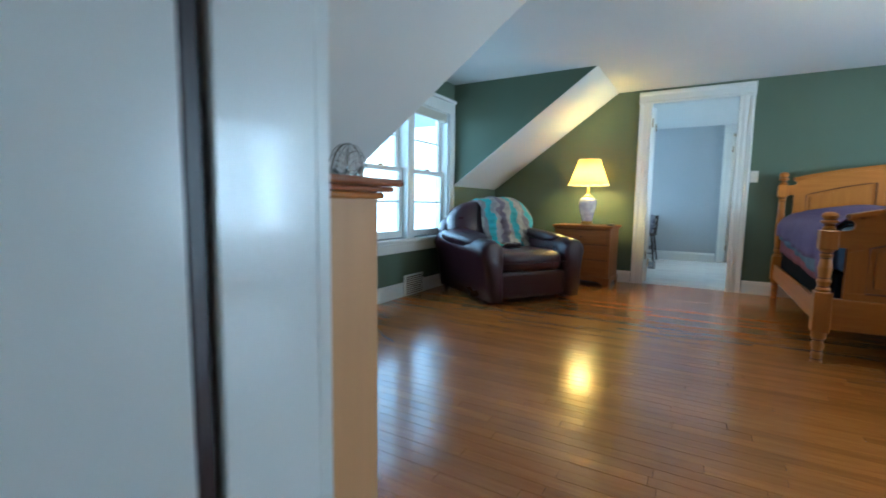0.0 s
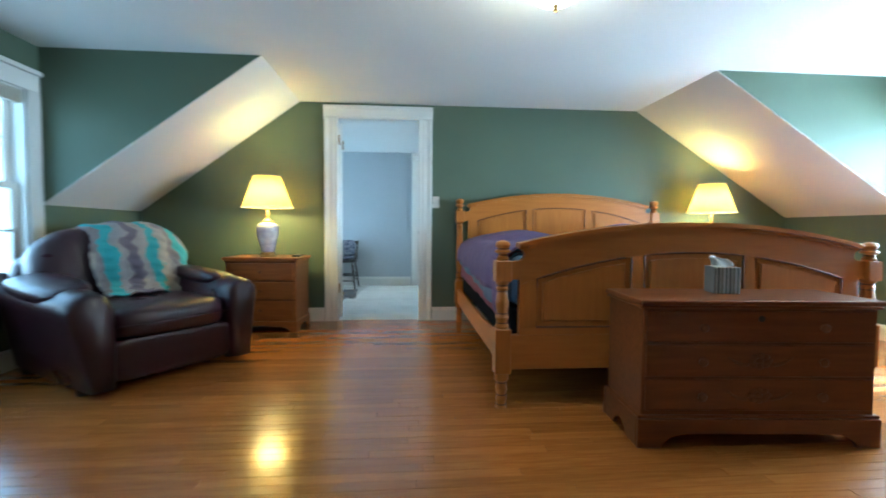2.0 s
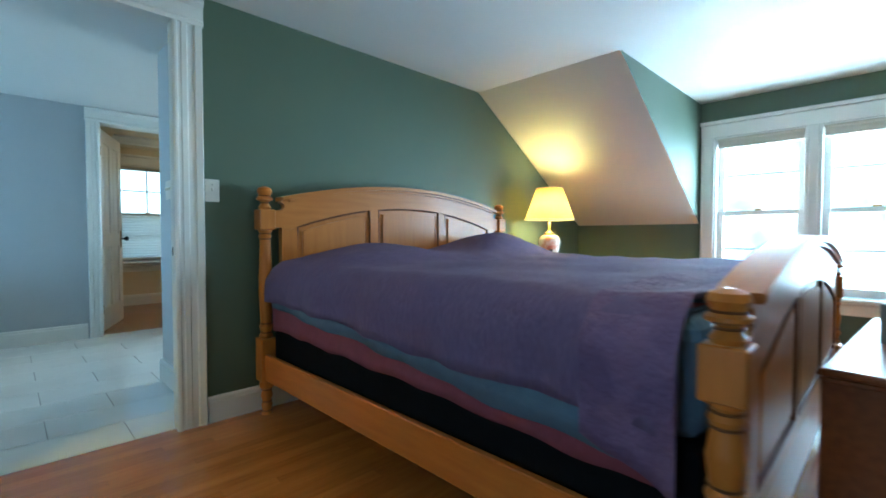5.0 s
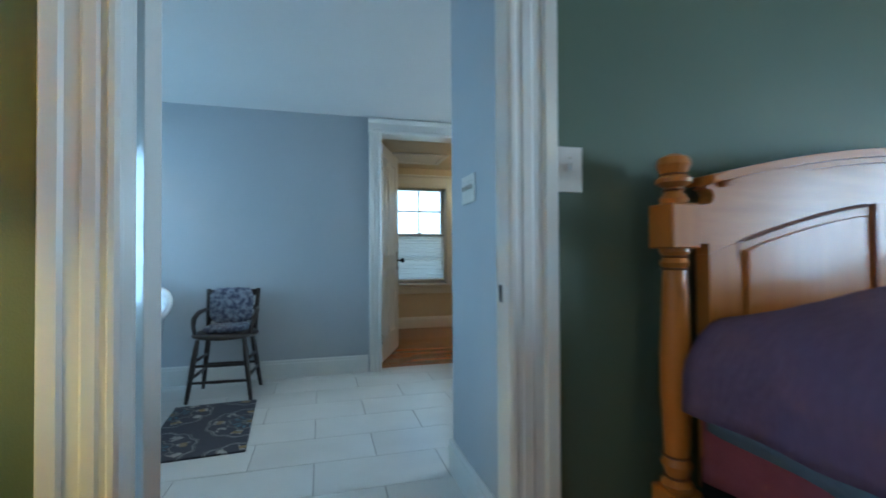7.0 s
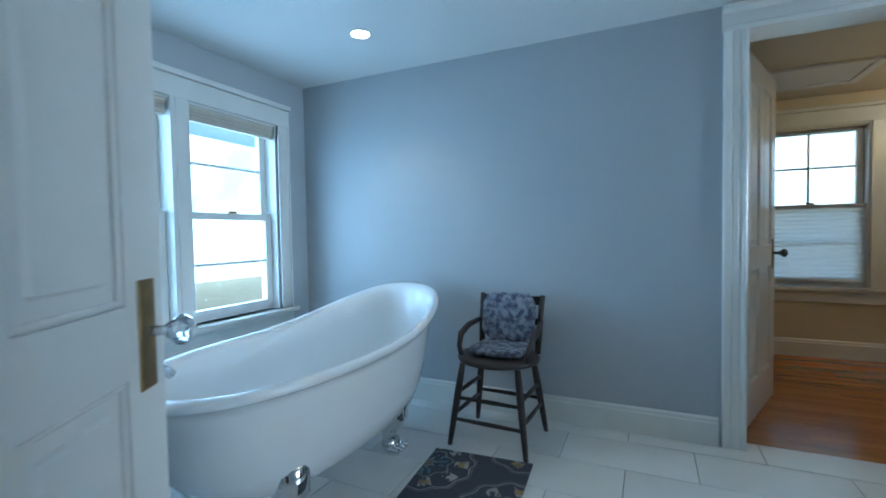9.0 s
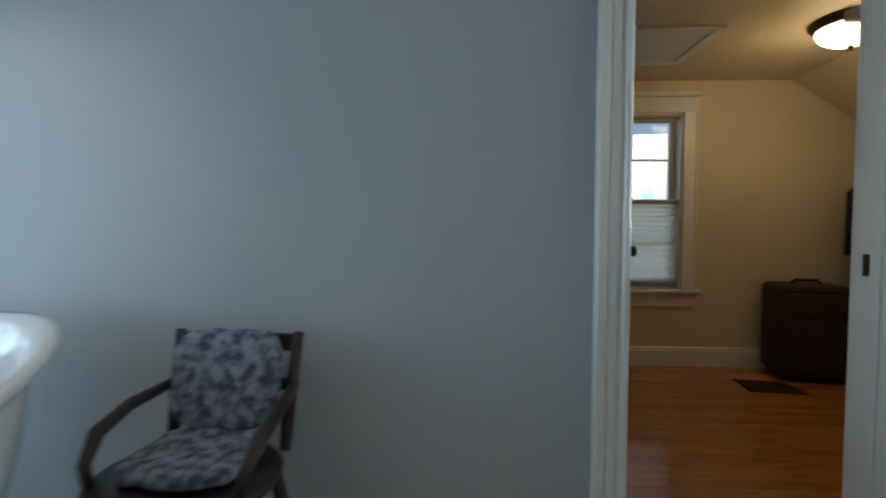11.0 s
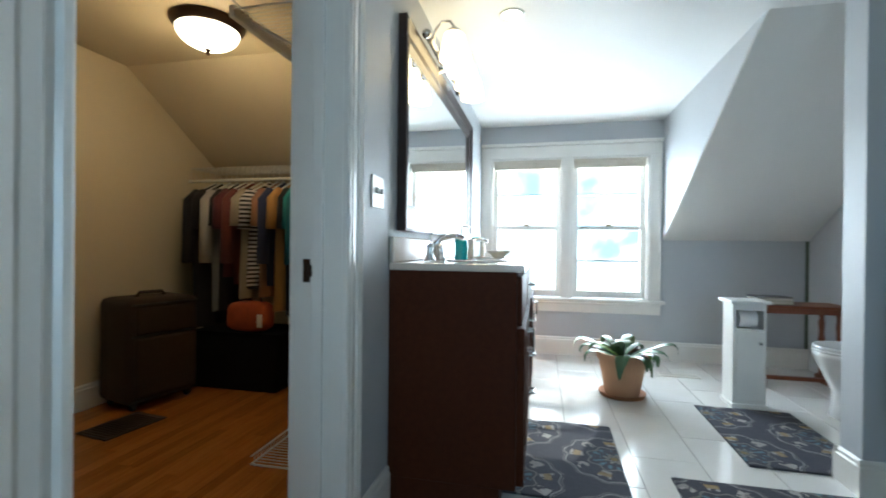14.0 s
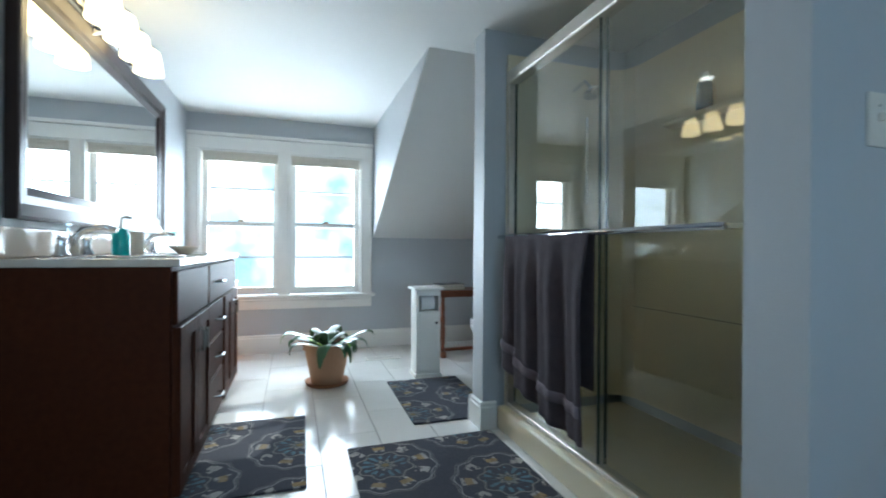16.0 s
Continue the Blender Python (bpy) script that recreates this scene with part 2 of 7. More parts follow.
# window openings: y0, y1, z0, z1
WIN_BW = (DW[0] + 0.12, DW[1] - 0.12, 0.56, 1.86)
WIN_BE = (DE[0] + 0.12, DE[1] - 0.12, 0.50, 1.86)
WIN_TW = (8.32, 9.72, 0.60, 1.86)
WIN_TE = (BE[0] + 0.12, 9.90, 0.54, 1.87)
WIN_C = (1.55, 2.30, 0.60, 1.95)

wall_with_openings("wall_west_bedroom", HALL, 7.21, 0, CZ, WX - 0.16, WX, "x", [WIN_BW], M_GREEN, "sage green painted plaster knee and dormer wall")
wall_with_openings("wall_east_bedroom", HALL, 7.21, 0, CZ, EX, EX + 0.16, "x", [WIN_BE], M_GREEN, "sage green painted plaster knee and dormer wall")
wall_with_openings("wall_west_bathroom", 7.21, 10.08, 0, CZ, WX - 0.16, WX, "x", [WIN_TW], M_BLUE, "pale blue-grey painted plaster bathroom wall")
wall_with_openings("wall_east_bathroom", 7.21, 10.08, 0, CZ, EX, EX + 0.16, "x", [WIN_TE], M_BLUE, "pale blue-grey painted plaster bathroom wall")
wall_with_openings("wall_north_bedroom", WX, EX, 0, CZ, BED1, 7.161, "y", [(0.22, 1.065, 0, 2.045)], M_GREEN, "sage green painted partition with a doorway")
wall_with_openings("wall_south_bathroom", WX, EX, 0, CZ, 7.164, BATH0, "y", [(0.22, 1.065, 0, 2.045)], M_BLUE, "pale blue-grey painted partition with a doorway")
wall_with_openings("wall_north_bathroom", WX, EX, 0, CZ, BATH1, 10.078, "y", [(1.095, 1.935, 0, 2.075)], M_BLUE, "pale blue-grey painted partition with a closet doorway")
wall_with_openings("wall_south_closet", WX, EX, 0, CZ, 10.082, CLO0, "y", [(1.095, 1.935, 0, 2.075)], M_CREAM, "cream painted closet wall with a doorway")
wall_with_openings("wall_north_closet", 0.4, EX, 0, CZ, CLO1, CLO1 + 0.16, "y", [WIN_C], M_CREAM, "cream painted closet gable wall with a window")
wall_with_openings("wall_west_closet", CLO0, CLO1, 0, CZ, 0.64, 0.80, "x", [], M_CREAM, "cream painted closet side wall")
wall_with_openings("wall_east_closet", CLO0, CLO1, 0, CZ, 4.40, 4.56, "x", [], M_CREAM, "cream painted closet knee wall")
wall_with_openings("wall_south_bedroom", WX, EX, 0, CZ, 1.76, BED0, "y", [(0.475, 1.335, 0, 2.045)], M_GREEN, "sage green painted partition with the entrance doorway")
wall_with_openings("wall_hall_south", WX, EX, 0, CZ, HALL - 0.16, HALL, "y", [], M_BLUE, "pale painted hall wall")
setting("wall_shower_west", box(1.20, 1.34, BATH0, 8.12, 0, CZ), M_BLUE, "pale blue-grey wall at the end of the shower", "wall")
setting("wall_shower_east", box(2.822, 2.962, BATH0, 8.115, 0, CZ), M_BLUE, "pale blue-grey stub wall between shower and toilet", "wall")


# ---- ceilings, slopes, dormer cheeks ----
def slope_line(side, x):
    t0, t1 = (WT, WX) if side == "w" else (ET, EX)
    return CZ + (KZ - CZ) * (x - t0) / (t1 - t0)


def roof_slope(name, side, y0, y1, mat, label, shift=0.0):
    top, foot = (WT, WX) if side == "w" else (ET + shift, EX)
    s = -1 if side == "w" else 1
    pts = [(top, CZ), (foot, KZ), (foot + s * 0.2, KZ - 0.12), (foot + s * 0.2, KZ + 0.05), (top, CZ + 0.16)]
    setting(name, prism(pts, "y", y0, y1), mat, label, "ceiling")


def cheek(name, side, y0, y1, mat, label):
    top, foot = (WT, WX) if side == "w" else (ET - (0.19 if y0 > 8 else 0), EX)
    setting(name, prism([(top + (foot - top) * 0.006, CZ), (foot, CZ), (foot, KZ + 0.008)], "y", y0, y1), mat, label, "wall")


roof_slope("slope_west_south", "w", HALL, DW[0] - 0.003, M_SLOPE, "white painted sloping attic ceiling")
roof_slope("slope_west_north", "w", DW[1] + 0.003, 7.21, M_SLOPE, "white painted sloping attic ceiling")
roof_slope("slope_east_south", "e", HALL, DE[0] - 0.003, M_SLOPE, "white painted sloping attic ceiling")
roof_slope("slope_east_north", "e", DE[1] + 0.003, 7.21, M_SLOPE, "white painted sloping attic ceiling")
roof_slope("slope_bath_west", "w", 7.212, BW[0] - 0.003, M_SLOPE, "white painted sloping bathroom ceiling")
roof_slope("slope_bath_east", "e", 7.212, BE[0] - 0.003, M_SLOPE, "white painted sloping bathroom ceiling", -0.19)
setting("slope_closet", prism([(3.10, CZ), (4.55, KZ + 0.15), (4.55, KZ + 0.33), (3.10, CZ + 0.16)], "y", 10.165, CLO1), M_CREAM, "cream painted sloping closet ceiling", "ceiling")
for side, pair, w in (("w", DW, M_GREEN), ("e", DE, M_GREEN), ("w", BW, M_BLUE), ("e", BE, M_BLUE)):
    cheek("dormer_cheek_south", side, pair[0] - 0.1, pair[0], w, "painted plaster dormer cheek")
    if pair[1] < 9:
        cheek("dormer_cheek_north", side, pair[1], pair[1] + 0.1, w, "painted plaster dormer cheek")
setting("ceiling_bedroom", box(WX - 0.1, EX + 0.1, HALL, 7.208, CZ, CZ + 0.15), M_WHITE, "flat white painted plaster bedroom ceiling", "ceiling")
setting("ceiling_bathroom", box(WX - 0.1, EX + 0.1, 7.212, 10.078, CZ, CZ + 0.15), M_WHITE, "flat white painted plaster bathroom ceiling", "ceiling")
setting("ceiling_closet", box(0.64, EX, 10.082, CLO1 + 0.16, CZ, CZ + 0.15), M_CREAM, "flat cream painted closet ceiling", "ceiling")


# ---- skirting, casings, doors ----
def skirting(u0, u1, at, axis, out, h=0.135):
    """Board along u with a moulded top; out: the way it stands proud of the wall."""
    o = out
    pts = [(at, 0), (at + o * 0.018, 0), (at + o * 0.018, h - 0.03), (at + o * 0.013, h - 0.022), (at + o * 0.013, h - 0.01), (at + o * 0.006, h), (at, h)]
    setting("baseboard", prism(pts, "y" if axis == "x" else "x", u0, u1), M_TRIM, "white painted wooden baseboard", "baseboard")



def skirt_y(y0, y1, x, out, h=0.135):
    skirting(y0, y1, x, "x", out, h)


def skirt_x(x0, x1, y, out, h=0.135):
    skirting(x0, x1, y, "y", out, h)


skirt_y(BED0, BED1, WX, 1)
skirt_y(BED0, BED1, EX, -1)
skirt_x(WX + 0.02, 0.098, BED1, -1)
skirt_x(1.187, EX - 0.02, BED1, -1)
skirt_x(WX + 0.02, 0.36, BED0, 1)
skirt_x(1.45, EX - 0.02, BED0, 1)
skirt_x(WX + 0.02, 0.995, BATH1, -1, 0.145)
skirt_x(2.04, 2.33, BATH1, -1, 0.145)
skirt_x(4.0, EX - 0.02, BATH1, -1, 0.145)
skirt_y(BATH0, BATH1, EX, -1, 0.17)
skirt_y(BATH0, BATH1, WX, 1, 0.145)
skirt_y(BATH0 + 0.03, 8.139, 1.20, -1, 0.145)
skirt_x(1.20, 1.335, 8.12, 1, 0.145)
skirt_y(8.035, 8.133, 2.822, -1, 0.15)
skirt_x(2.822, 2.962, 8.115, 1, 0.15)
skirt_y(BATH0 + 0.02, 8.133, 2.962, 1, 0.15)
skirt_x(0.80, EX - 0.02, CLO1, -1, 0.15)


def casing(x0, x1, top, y, out, w=0.134, head=0.13):
    """Moulded white casing round a doorway in a wall along x."""
    def strip(a, b):
        o = out
        prof = [(0, 0.0), (0.0, 0.016), (0.008, 0.021), (0.018, 0.021), (0.024, 0.014), (0.034, 0.014), (0.040, 0.018), (0.062, 0.018),
                (0.068, 0.013), (w - 0.040, 0.013), (w - 0.034, 0.022), (w - 0.006, 0.026), (w, 0.018), (w, 0)]
        return [(a + (b - a) * u / w, y + o * v) for u, v in prof]
    for a, b in ((x0, x0 - w), (x1, x1 + w)):
        setting("door_casing", prism(strip(a, b), "z", 0, top), M_TRIM, "white painted moulded door casing", "trim")
    o = out
    pts = [(y, top), (y + o * 0.02, top), (y + o * 0.026, top + 0.02), (y + o * 0.018, top + 0.03), (y + o * 0.018, top + head - 0.04),
           (y + o * 0.036, top + head - 0.02), (y + o * 0.036, top + head), (y, top + head)]
    setting("door_casing_head", prism(pts, "x", x0 - w - 0.006, x1 + w + 0.006), M_TRIM, "white painted moulded door head casing", "trim")


def jambs(x0, x1, top, y0, y1, stop):
    for a, b, s in ((x0 - 0.018, x0, 1), (x1, x1 + 0.018, -1)):
        setting("door_jamb", box(a, b, y0, y1, 0, top, 0.002), M_TRIM, "white painted door jamb", "trim")
        if stop is None:
            continue
        inner = b if s > 0 else a
        setting("door_stop", box(min(inner, inner + s * 0.012), max(inner, inner + s * 0.012), stop, stop + 0.035, 0, top, 0.002), M_TRIM, "white painted door stop", "trim")
    setting("door_jamb_head", box(x0 - 0.018, x1 + 0.018, y0, y1, top, top + 0.018), M_TRIM, "white painted door head jamb", "trim")


casing(0.238, 1.047, 2.03, BED1, -1)
casing(0.238, 1.047, 2.03, BATH0, 1)
jambs(0.238, 1.047, 2.03, BED1 - 0.001, BATH0 + 0.001, None)
casing(1.113, 1.917, 2.058, BATH1, -1, 0.105, 0.125)
casing(1.113, 1.917, 2.058, CLO0, 1, 0.105, 0.125)
jambs(1.113, 1.917, 2.058, BATH1 - 0.001, CLO0 + 0.001, 10.06)
casing(0.493, 1.317, 2.03, BED0, 1)
jambs(0.493, 1.317, 2.03, 1.759, BED0 + 0.001, None)


def panel_door(name, width, height, m, label, knob_glass):
    """A panelled leaf 35 mm thick: hinge edge at the origin, leaf along +x, face towards -y."""
    ob = tagged(new(name), label, "door", "", "structure")
    ob.matrix_basis = m
    st, t = 0.115, 0.0175
    rails = [(0, 0.22), (0.86, 0.98), (height - 0.12, height)]
    bm = bmesh.new()
    box(0, st, -t, t, 0, height, 0.002, bm)
    box(width - st, width, -t, t, 0, height, 0.002, bm)
    for a, b in rails:
        box(st, width - st, -t, t, a, b, 0.0, bm)
    mid = width / 2
    for a, b in ((0.22, 0.86), (0.98, height - 0.12)):
        box(mid - 0.05, mid + 0.05, -t, t, a, b, 0.0, bm)
    part("leaf_frame", bm, M_TRIM, ob)
    for a, b in ((0.22, 0.86), (0.98, height - 0.12)):
        for u0, u1 in ((st, mid - 0.05), (mid + 0.05, width - st)):
            p = bmesh.new()
            box(u0 - 0.002, u1 + 0.002, -0.006, 0.006, a - 0.002, b + 0.002, 0, p)
            box(u0 + 0.035, u1 - 0.035, -0.012, 0.012, a + 0.035, b - 0.035, 0.008, p)
            for q0, q1, s0, s1 in ((u0, u0 + 0.012, a, b), (u1 - 0.012, u1, a, b), (u0, u1, a, a + 0.012), (u0, u1, b - 0.012, b)):
                box(q0, q1, -0.015, 0.015, s0, s1, 0.004, p)
            part("panel", p, M_TRIM, ob)
    for s in (-1, 1):
        k = lathe([(0.009, 0), (0.009, 0.03), (0.014, 0.032), (0.014, 0.036), (0.020, 0.042), (0.027, 0.052), (0.027, 0.060), (0.020, 0.070), (0.008, 0.074)], 12)
        kn = part("knob", k, M_KNOB if knob_glass else M_BLACK, ob, "faceted clear glass knob" if knob_glass else "dark metal knob")
        kn.matrix_basis = pose(width - 0.06, s * (t + 0.003), 0.93, -90 * s, 0, 0)
        part("knob_plate", box(width - 0.085, width - 0.035, min(s * t, s * (t + 0.004)), max(s * t, s * (t + 0.004)), 0.83, 1.02, 0.0015), M_BRASS, ob, "dark aged brass escutcheon plate")
    for z in (0.22, height - 0.22):
        part("hinge", lathe([(0.007, 0), (0.007, 0.09)], 8, None, (-0.004, -t - 0.004, z - 0.045)), M_BRASS, ob, "aged brass butt hinge")
    return ob


M_KNOB = material("cut_glass", (0.85, 0.88, 0.9), 0.05, 0.0, spec=0.8)
M_KNOB.node_tree.nodes["Principled BSDF"].inputs["Transmission Weight"].default_value = 0.9
panel_door("door_bathroom", 0.775, 2.0, pose(0.249, 7.263, 0.012, 0, 0, 122), "white painted panelled door standing open into the bathroom", True)
panel_door("door_closet", 0.78, 2.03, pose(1.122, 10.205, 0.012, 0, 0, 69), "white painted panelled closet door standing open", False)
panel_door("door_entrance", 0.80, 2.0, pose(0.468, 1.742, 0.012, 0, 0, -90), "white painted panelled entrance door standing open", False)
part("hinge_edge", box(-0.0155, -0.0005, -0.012, 0.0172, 0.001, 1.999, 0.001), material("wine_stained_wood", (0.030, 0.009, 0.009), 0.4, second=(0.020, 0.006, 0.006), scale=14, stretch=(8, 8, 1)), bpy.data.objects["door_entrance"], "dark wine-stained hinge edge")


# ---- windows ----
def window(name, axis, wall, out, u0, u1, z0, z1, lights, label, blind=0.10, shade=False, apron=0.10):
    """Double-hung windows in an opening. axis x: the wall is a plane x = wall, u runs along y. out: +1 where outdoors lies at larger x or y."""
    ob = tagged(new(name), label, "window", "", "structure")

    def bx(a0, a1, d0, d1, c0, c1, bevel=0.0, bm=None):
        # d: depth from the inner face towards outdoors
        e0, e1 = sorted((wall + out * d0, wall + out * d1))
        return box(e0, e1, a0, a1, c0, c1, bevel, bm) if axis == "x" else box(a0, a1, e0, e1, c0, c1, bevel, bm)

    w = 0.105
    for a, b in ((u0 - w, u0), (u1, u1 + w)):
        bm = bx(a, b, -0.016, 0, z0, z1, 0.003)
        s = a if a < u0 else b
        t = 0.014 if a < u0 else -0.014
        bx(min(s, s + t), max(s, s + t), -0.024, 0, z0, z1, 0.003, bm)
        s2 = b if a < u0 else a
        bx(min(s2, s2 - t), max(s2, s2 - t), -0.021, 0, z0, z1, 0.003, bm)
        part("window_casing", bm, M_TRIM, ob)
    bm = bx(u0 - w - 0.004, u1 + w + 0.004, -0.018, 0, z1, z1 + 0.115, 0.002)
    bx(u0 - w - 0.012, u1 + w + 0.012, -0.034, 0, z1 + 0.118, z1 + 0.15, 0.004, bm)
    part("head_casing", bm, M_TRIM, ob)
    part("window_sill", bx(u0 - w - 0.03, u1 + w + 0.03, -0.055, 0.08, z0 - 0.032, z0, 0.006), M_TRIM, ob)
    bm = bx(u0 - w, u1 + w, -0.018, 0, z0 - 0.032 - apron, z0 - 0.034, 0.003)
    bx(u0 - w, u1 + w, -0.026, 0, z0 - 0.055, z0 - 0.036, 0.004, bm)
    part("apron", bm, M_TRIM, ob)
    part("reveal", bx(u0 - 0.001, u0 + 0.012, 0.001, 0.159, z0, z1), M_TRIM, ob)
    part("reveal", bx(u1 - 0.012, u1 + 0.001, 0.001, 0.159, z0, z1), M_TRIM, ob)
    part("reveal", bx(u0, u1, 0.001, 0.159, z1 - 0.012, z1 + 0.001), M_TRIM, ob)
    bays = []
    if lights == 2:
        mid = (u0 + u1) / 2
        bm = bx(mid - 0.055, mid + 0.055, -0.016, 0.12, z0, z1, 0.003)
        bx(mid - 0.03, mid + 0.03, -0.021, 0, z0, z1, 0.003, bm)
        part("mullion", bm, M_TRIM, ob)
        bays = [(u0 + 0.012, mid - 0.055), (mid + 0.055, u1 - 0.012)]
    else:
        bays = [(u0 + 0.012, u1 - 0.012)]
    for a, b in bays:
        zm = z0 + (z1 - z0) * 0.50
        for lo, hi, d in ((z0 + 0.005, zm + 0.02, 0.055), (zm - 0.02, z1 - 0.012, 0.095)):
            bm = bx(a, a + 0.048, d, d + 0.038, lo, hi, 0.002)
            bx(b - 0.048, b, d, d + 0.038, lo, hi, 0.002, bm)
            bx(a + 0.048, b - 0.048, d, d + 0.038, lo, lo + (0.065 if d < 0.09 else 0.04), 0.0, bm)
            bx(a + 0.048, b - 0.048, d, d + 0.038, hi - 0.042, hi, 0.0, bm)
            sash = part("sash", bm, M_TRIM, ob)
            zc = (lo + hi) / 2 + 0.01
            part("muntin", bx(a + 0.046, b - 0.046, d + 0.008, d + 0.03, zc - 0.009, zc + 0.009), M_TRIM, sash)
            if lights == 1 and d > 0.09:
                part("muntin", bx((a + b) / 2 - 0.009, (a + b) / 2 + 0.009, d + 0.010, d + 0.028, lo + 0.04, hi - 0.042), M_TRIM, sash)
            pane = part("pane", bx(a + 0.046, b - 0.046, d + 0.017, d + 0.020, lo + 0.03, hi - 0.03), M_PANE, sash)
            pane.visible_shadow = False
        part("sash_lock", bx((a + b) / 2 - 0.03, (a + b) / 2 + 0.03, 0.04, 0.06, zm + 0.02, zm + 0.035, 0.004), M_BRASS, ob)
        if blind:
            bm = bmesh.new()
            k = 7
            for i in range(k):
                z = z1 - 0.03 - i * (blind - 0.03) / k
                bx(a + 0.01, b - 0.01, 0.012 - 0.004 * (i % 2), 0.045 + 0.004 * (i % 2), z - (blind - 0.03) / k + 0.003, z, 0.0, bm)
            bx(a + 0.005, b - 0.005, 0.008, 0.05, z1 - 0.032, z1 - 0.013, 0.002, bm)
            bl = part("gathered_blind", bm, M_BLIND, ob, "gathered cream pleated blind")
    return ob


window("window_bedroom_west", "x", WX, -1, *WIN_BW, 2, "white double-hung twin window in the west dormer")
window("window_bedroom_east", "x", EX, 1, *WIN_BE, 2, "white double-hung twin window in the east dormer")
window("window_bath_west", "x", WX, -1, *WIN_TW, 2, "white double-hung twin window behind the bathtub")
window("window_bath_east", "x", EX, 1, *WIN_TE, 2, "white double-hung twin window beside the vanity")
window("window_closet", "y", CLO1, 1, *WIN_C, 1, "white double-hung closet window with a lowered shade", blind=0.05)

# ---- floors (boards and tiles are laid at the end of the file) ----
setting("floor_base_bedroom", box(WX - 0.1, EX + 0.1, HALL, 7.165, -0.12, -0.012), M_GAP, "dark underfloor beneath the oak strips", "floor")
setting("floor_base_bathroom", box(WX - 0.1, EX + 0.1, 7.165, 10.09, -0.12, -0.003), M_GROUT, "grey grout bed beneath the tiles", "floor")
setting("floor_base_closet", box(0.6, EX, 10.09, 12.2, -0.12, -0.012), M_GAP, "dark underfloor beneath the oak strips", "floor")

# ---- wood, cloth and other things' materials ----
def wood(name, a, b, rough=0.45, coat=0.1, stretch=(14, 14, 1.4), scale=3.0, spec=0.35):
    return material(name, a, rough, second=b, scale=scale, stretch=stretch, coat=coat, spec=spec, bump=0.04, bump_scale=6, own=True, detail=8, mix=0.6)


M_PINE = wood("honey_pine", (0.47, 0.172, 0.027), (0.38, 0.128, 0.018), rough=0.38, coat=0.08, spec=0.3)
M_DARKPINE = wood("dark_brown_pine", (0.17, 0.058, 0.015), (0.11, 0.036, 0.010), stretch=(1.4, 14, 14))
M_PINEX = wood("honey_pine_level_grain", (0.47, 0.172, 0.027), (0.37, 0.124, 0.017), rough=0.38, coat=0.08, spec=0.3, stretch=(1.4, 14, 14))
M_PINEY = wood("honey_pine_long_grain", (0.48, 0.155, 0.023), (0.37, 0.108, 0.014), rough=0.38, coat=0.08, spec=0.3, stretch=(14, 1.4, 14))
M_CHEST = wood("reddish_brown_cedar", (0.215, 0.067, 0.017), (0.125, 0.035, 0.009), rough=0.36, coat=0.05, spec=0.25, stretch=(1.4, 14, 14))
M_NSTAND = wood("medium_brown_oak", (0.32, 0.120, 0.030), (0.21, 0.072, 0.018), stretch=(1.4, 14, 14))
M_MAPLE = wood("pale_maple_panel", (0.52, 0.285, 0.125), (0.43, 0.215, 0.085), stretch=(6, 6, 0.6), scale=2.0)
M_ESPRESSO = wood("dark_espresso_wood", (0.066, 0.0195, 0.0080), (0.042, 0.0120, 0.0052), rough=0.5, coat=0.0, spec=0.08, stretch=(1.4, 14, 14))
M_FRAME = material("dark_lacquered_frame", (0.026, 0.012, 0.009), 0.28, second=(0.018, 0.008, 0.006), scale=12, coat=0.0, spec=0.5)
M_STAND = wood("red_brown_turned_wood", (0.20, 0.060, 0.022), (0.12, 0.034, 0.012))
M_LEATHER = material("burgundy_leather", (0.036, 0.009, 0.016), 0.30, second=(0.024, 0.006, 0.011), scale=6, bump=0.35, bump_scale=140, coat=0.15, rough_vary=0.08)
M_QUILT = material("purple_cotton_coverlet", (0.140, 0.095, 0.188), 0.85, second=(0.102, 0.068, 0.146), scale=22, stretch=(1, 5, 1), bump=0.75, bump_scale=34)
M_SHEETP = material("dusty_rose_cotton", (0.20, 0.050, 0.075), 0.9, second=(0.16, 0.04, 0.06), scale=20, bump=0.2)
M_SHEETB = material("slate_blue_cotton", (0.10, 0.15, 0.21), 0.9, second=(0.08, 0.12, 0.18), scale=20, bump=0.2)
M_PATCH = material("patchwork_quilt_cloth", (0.150, 0.092, 0.180), 0.9, second=(0.115, 0.070, 0.15), scale=9, bump=0.9, bump_scale=55, mix=0.1)
M_SHADE = translucent("linen_lampshade", (0.80, 0.59, 0.21), 0.6)
M_CERAMIC = material("white_glazed_ceramic", (0.72, 0.70, 0.68), 0.12, second=(0.35, 0.33, 0.42), scale=9, mix=0.25, coat=0.5)
M_BOWL = glow("frosted_glass_dome", (1.0, 0.86, 0.62), 6.0)
M_VGLASS = glow("frosted_glass_shade", (1.0, 0.71, 0.35), 7.0)
M_DOWN = glow("downlight_lens", (1.0, 0.93, 0.82), 14.0)
M_BRONZE = material("oil_rubbed_bronze", (0.075, 0.045, 0.030), 0.4, 0.9, scale=20)
M_ENAMEL = material("white_bath_enamel", (0.80, 0.80, 0.79), 0.08, second=(0.77, 0.77, 0.76), scale=3, coat=0.6)
M_DARKWOOD = material("worn_black_wood", (0.014, 0.010, 0.009), 0.45, second=(0.032, 0.019, 0.013), scale=14, bump=0.1)
M_CUSHION = material("blue_and_white_cotton_print", (0.24, 0.25, 0.29), 0.9, second=(0.055, 0.06, 0.10), scale=34, detail=5, mix=0.22, bump=0.3)
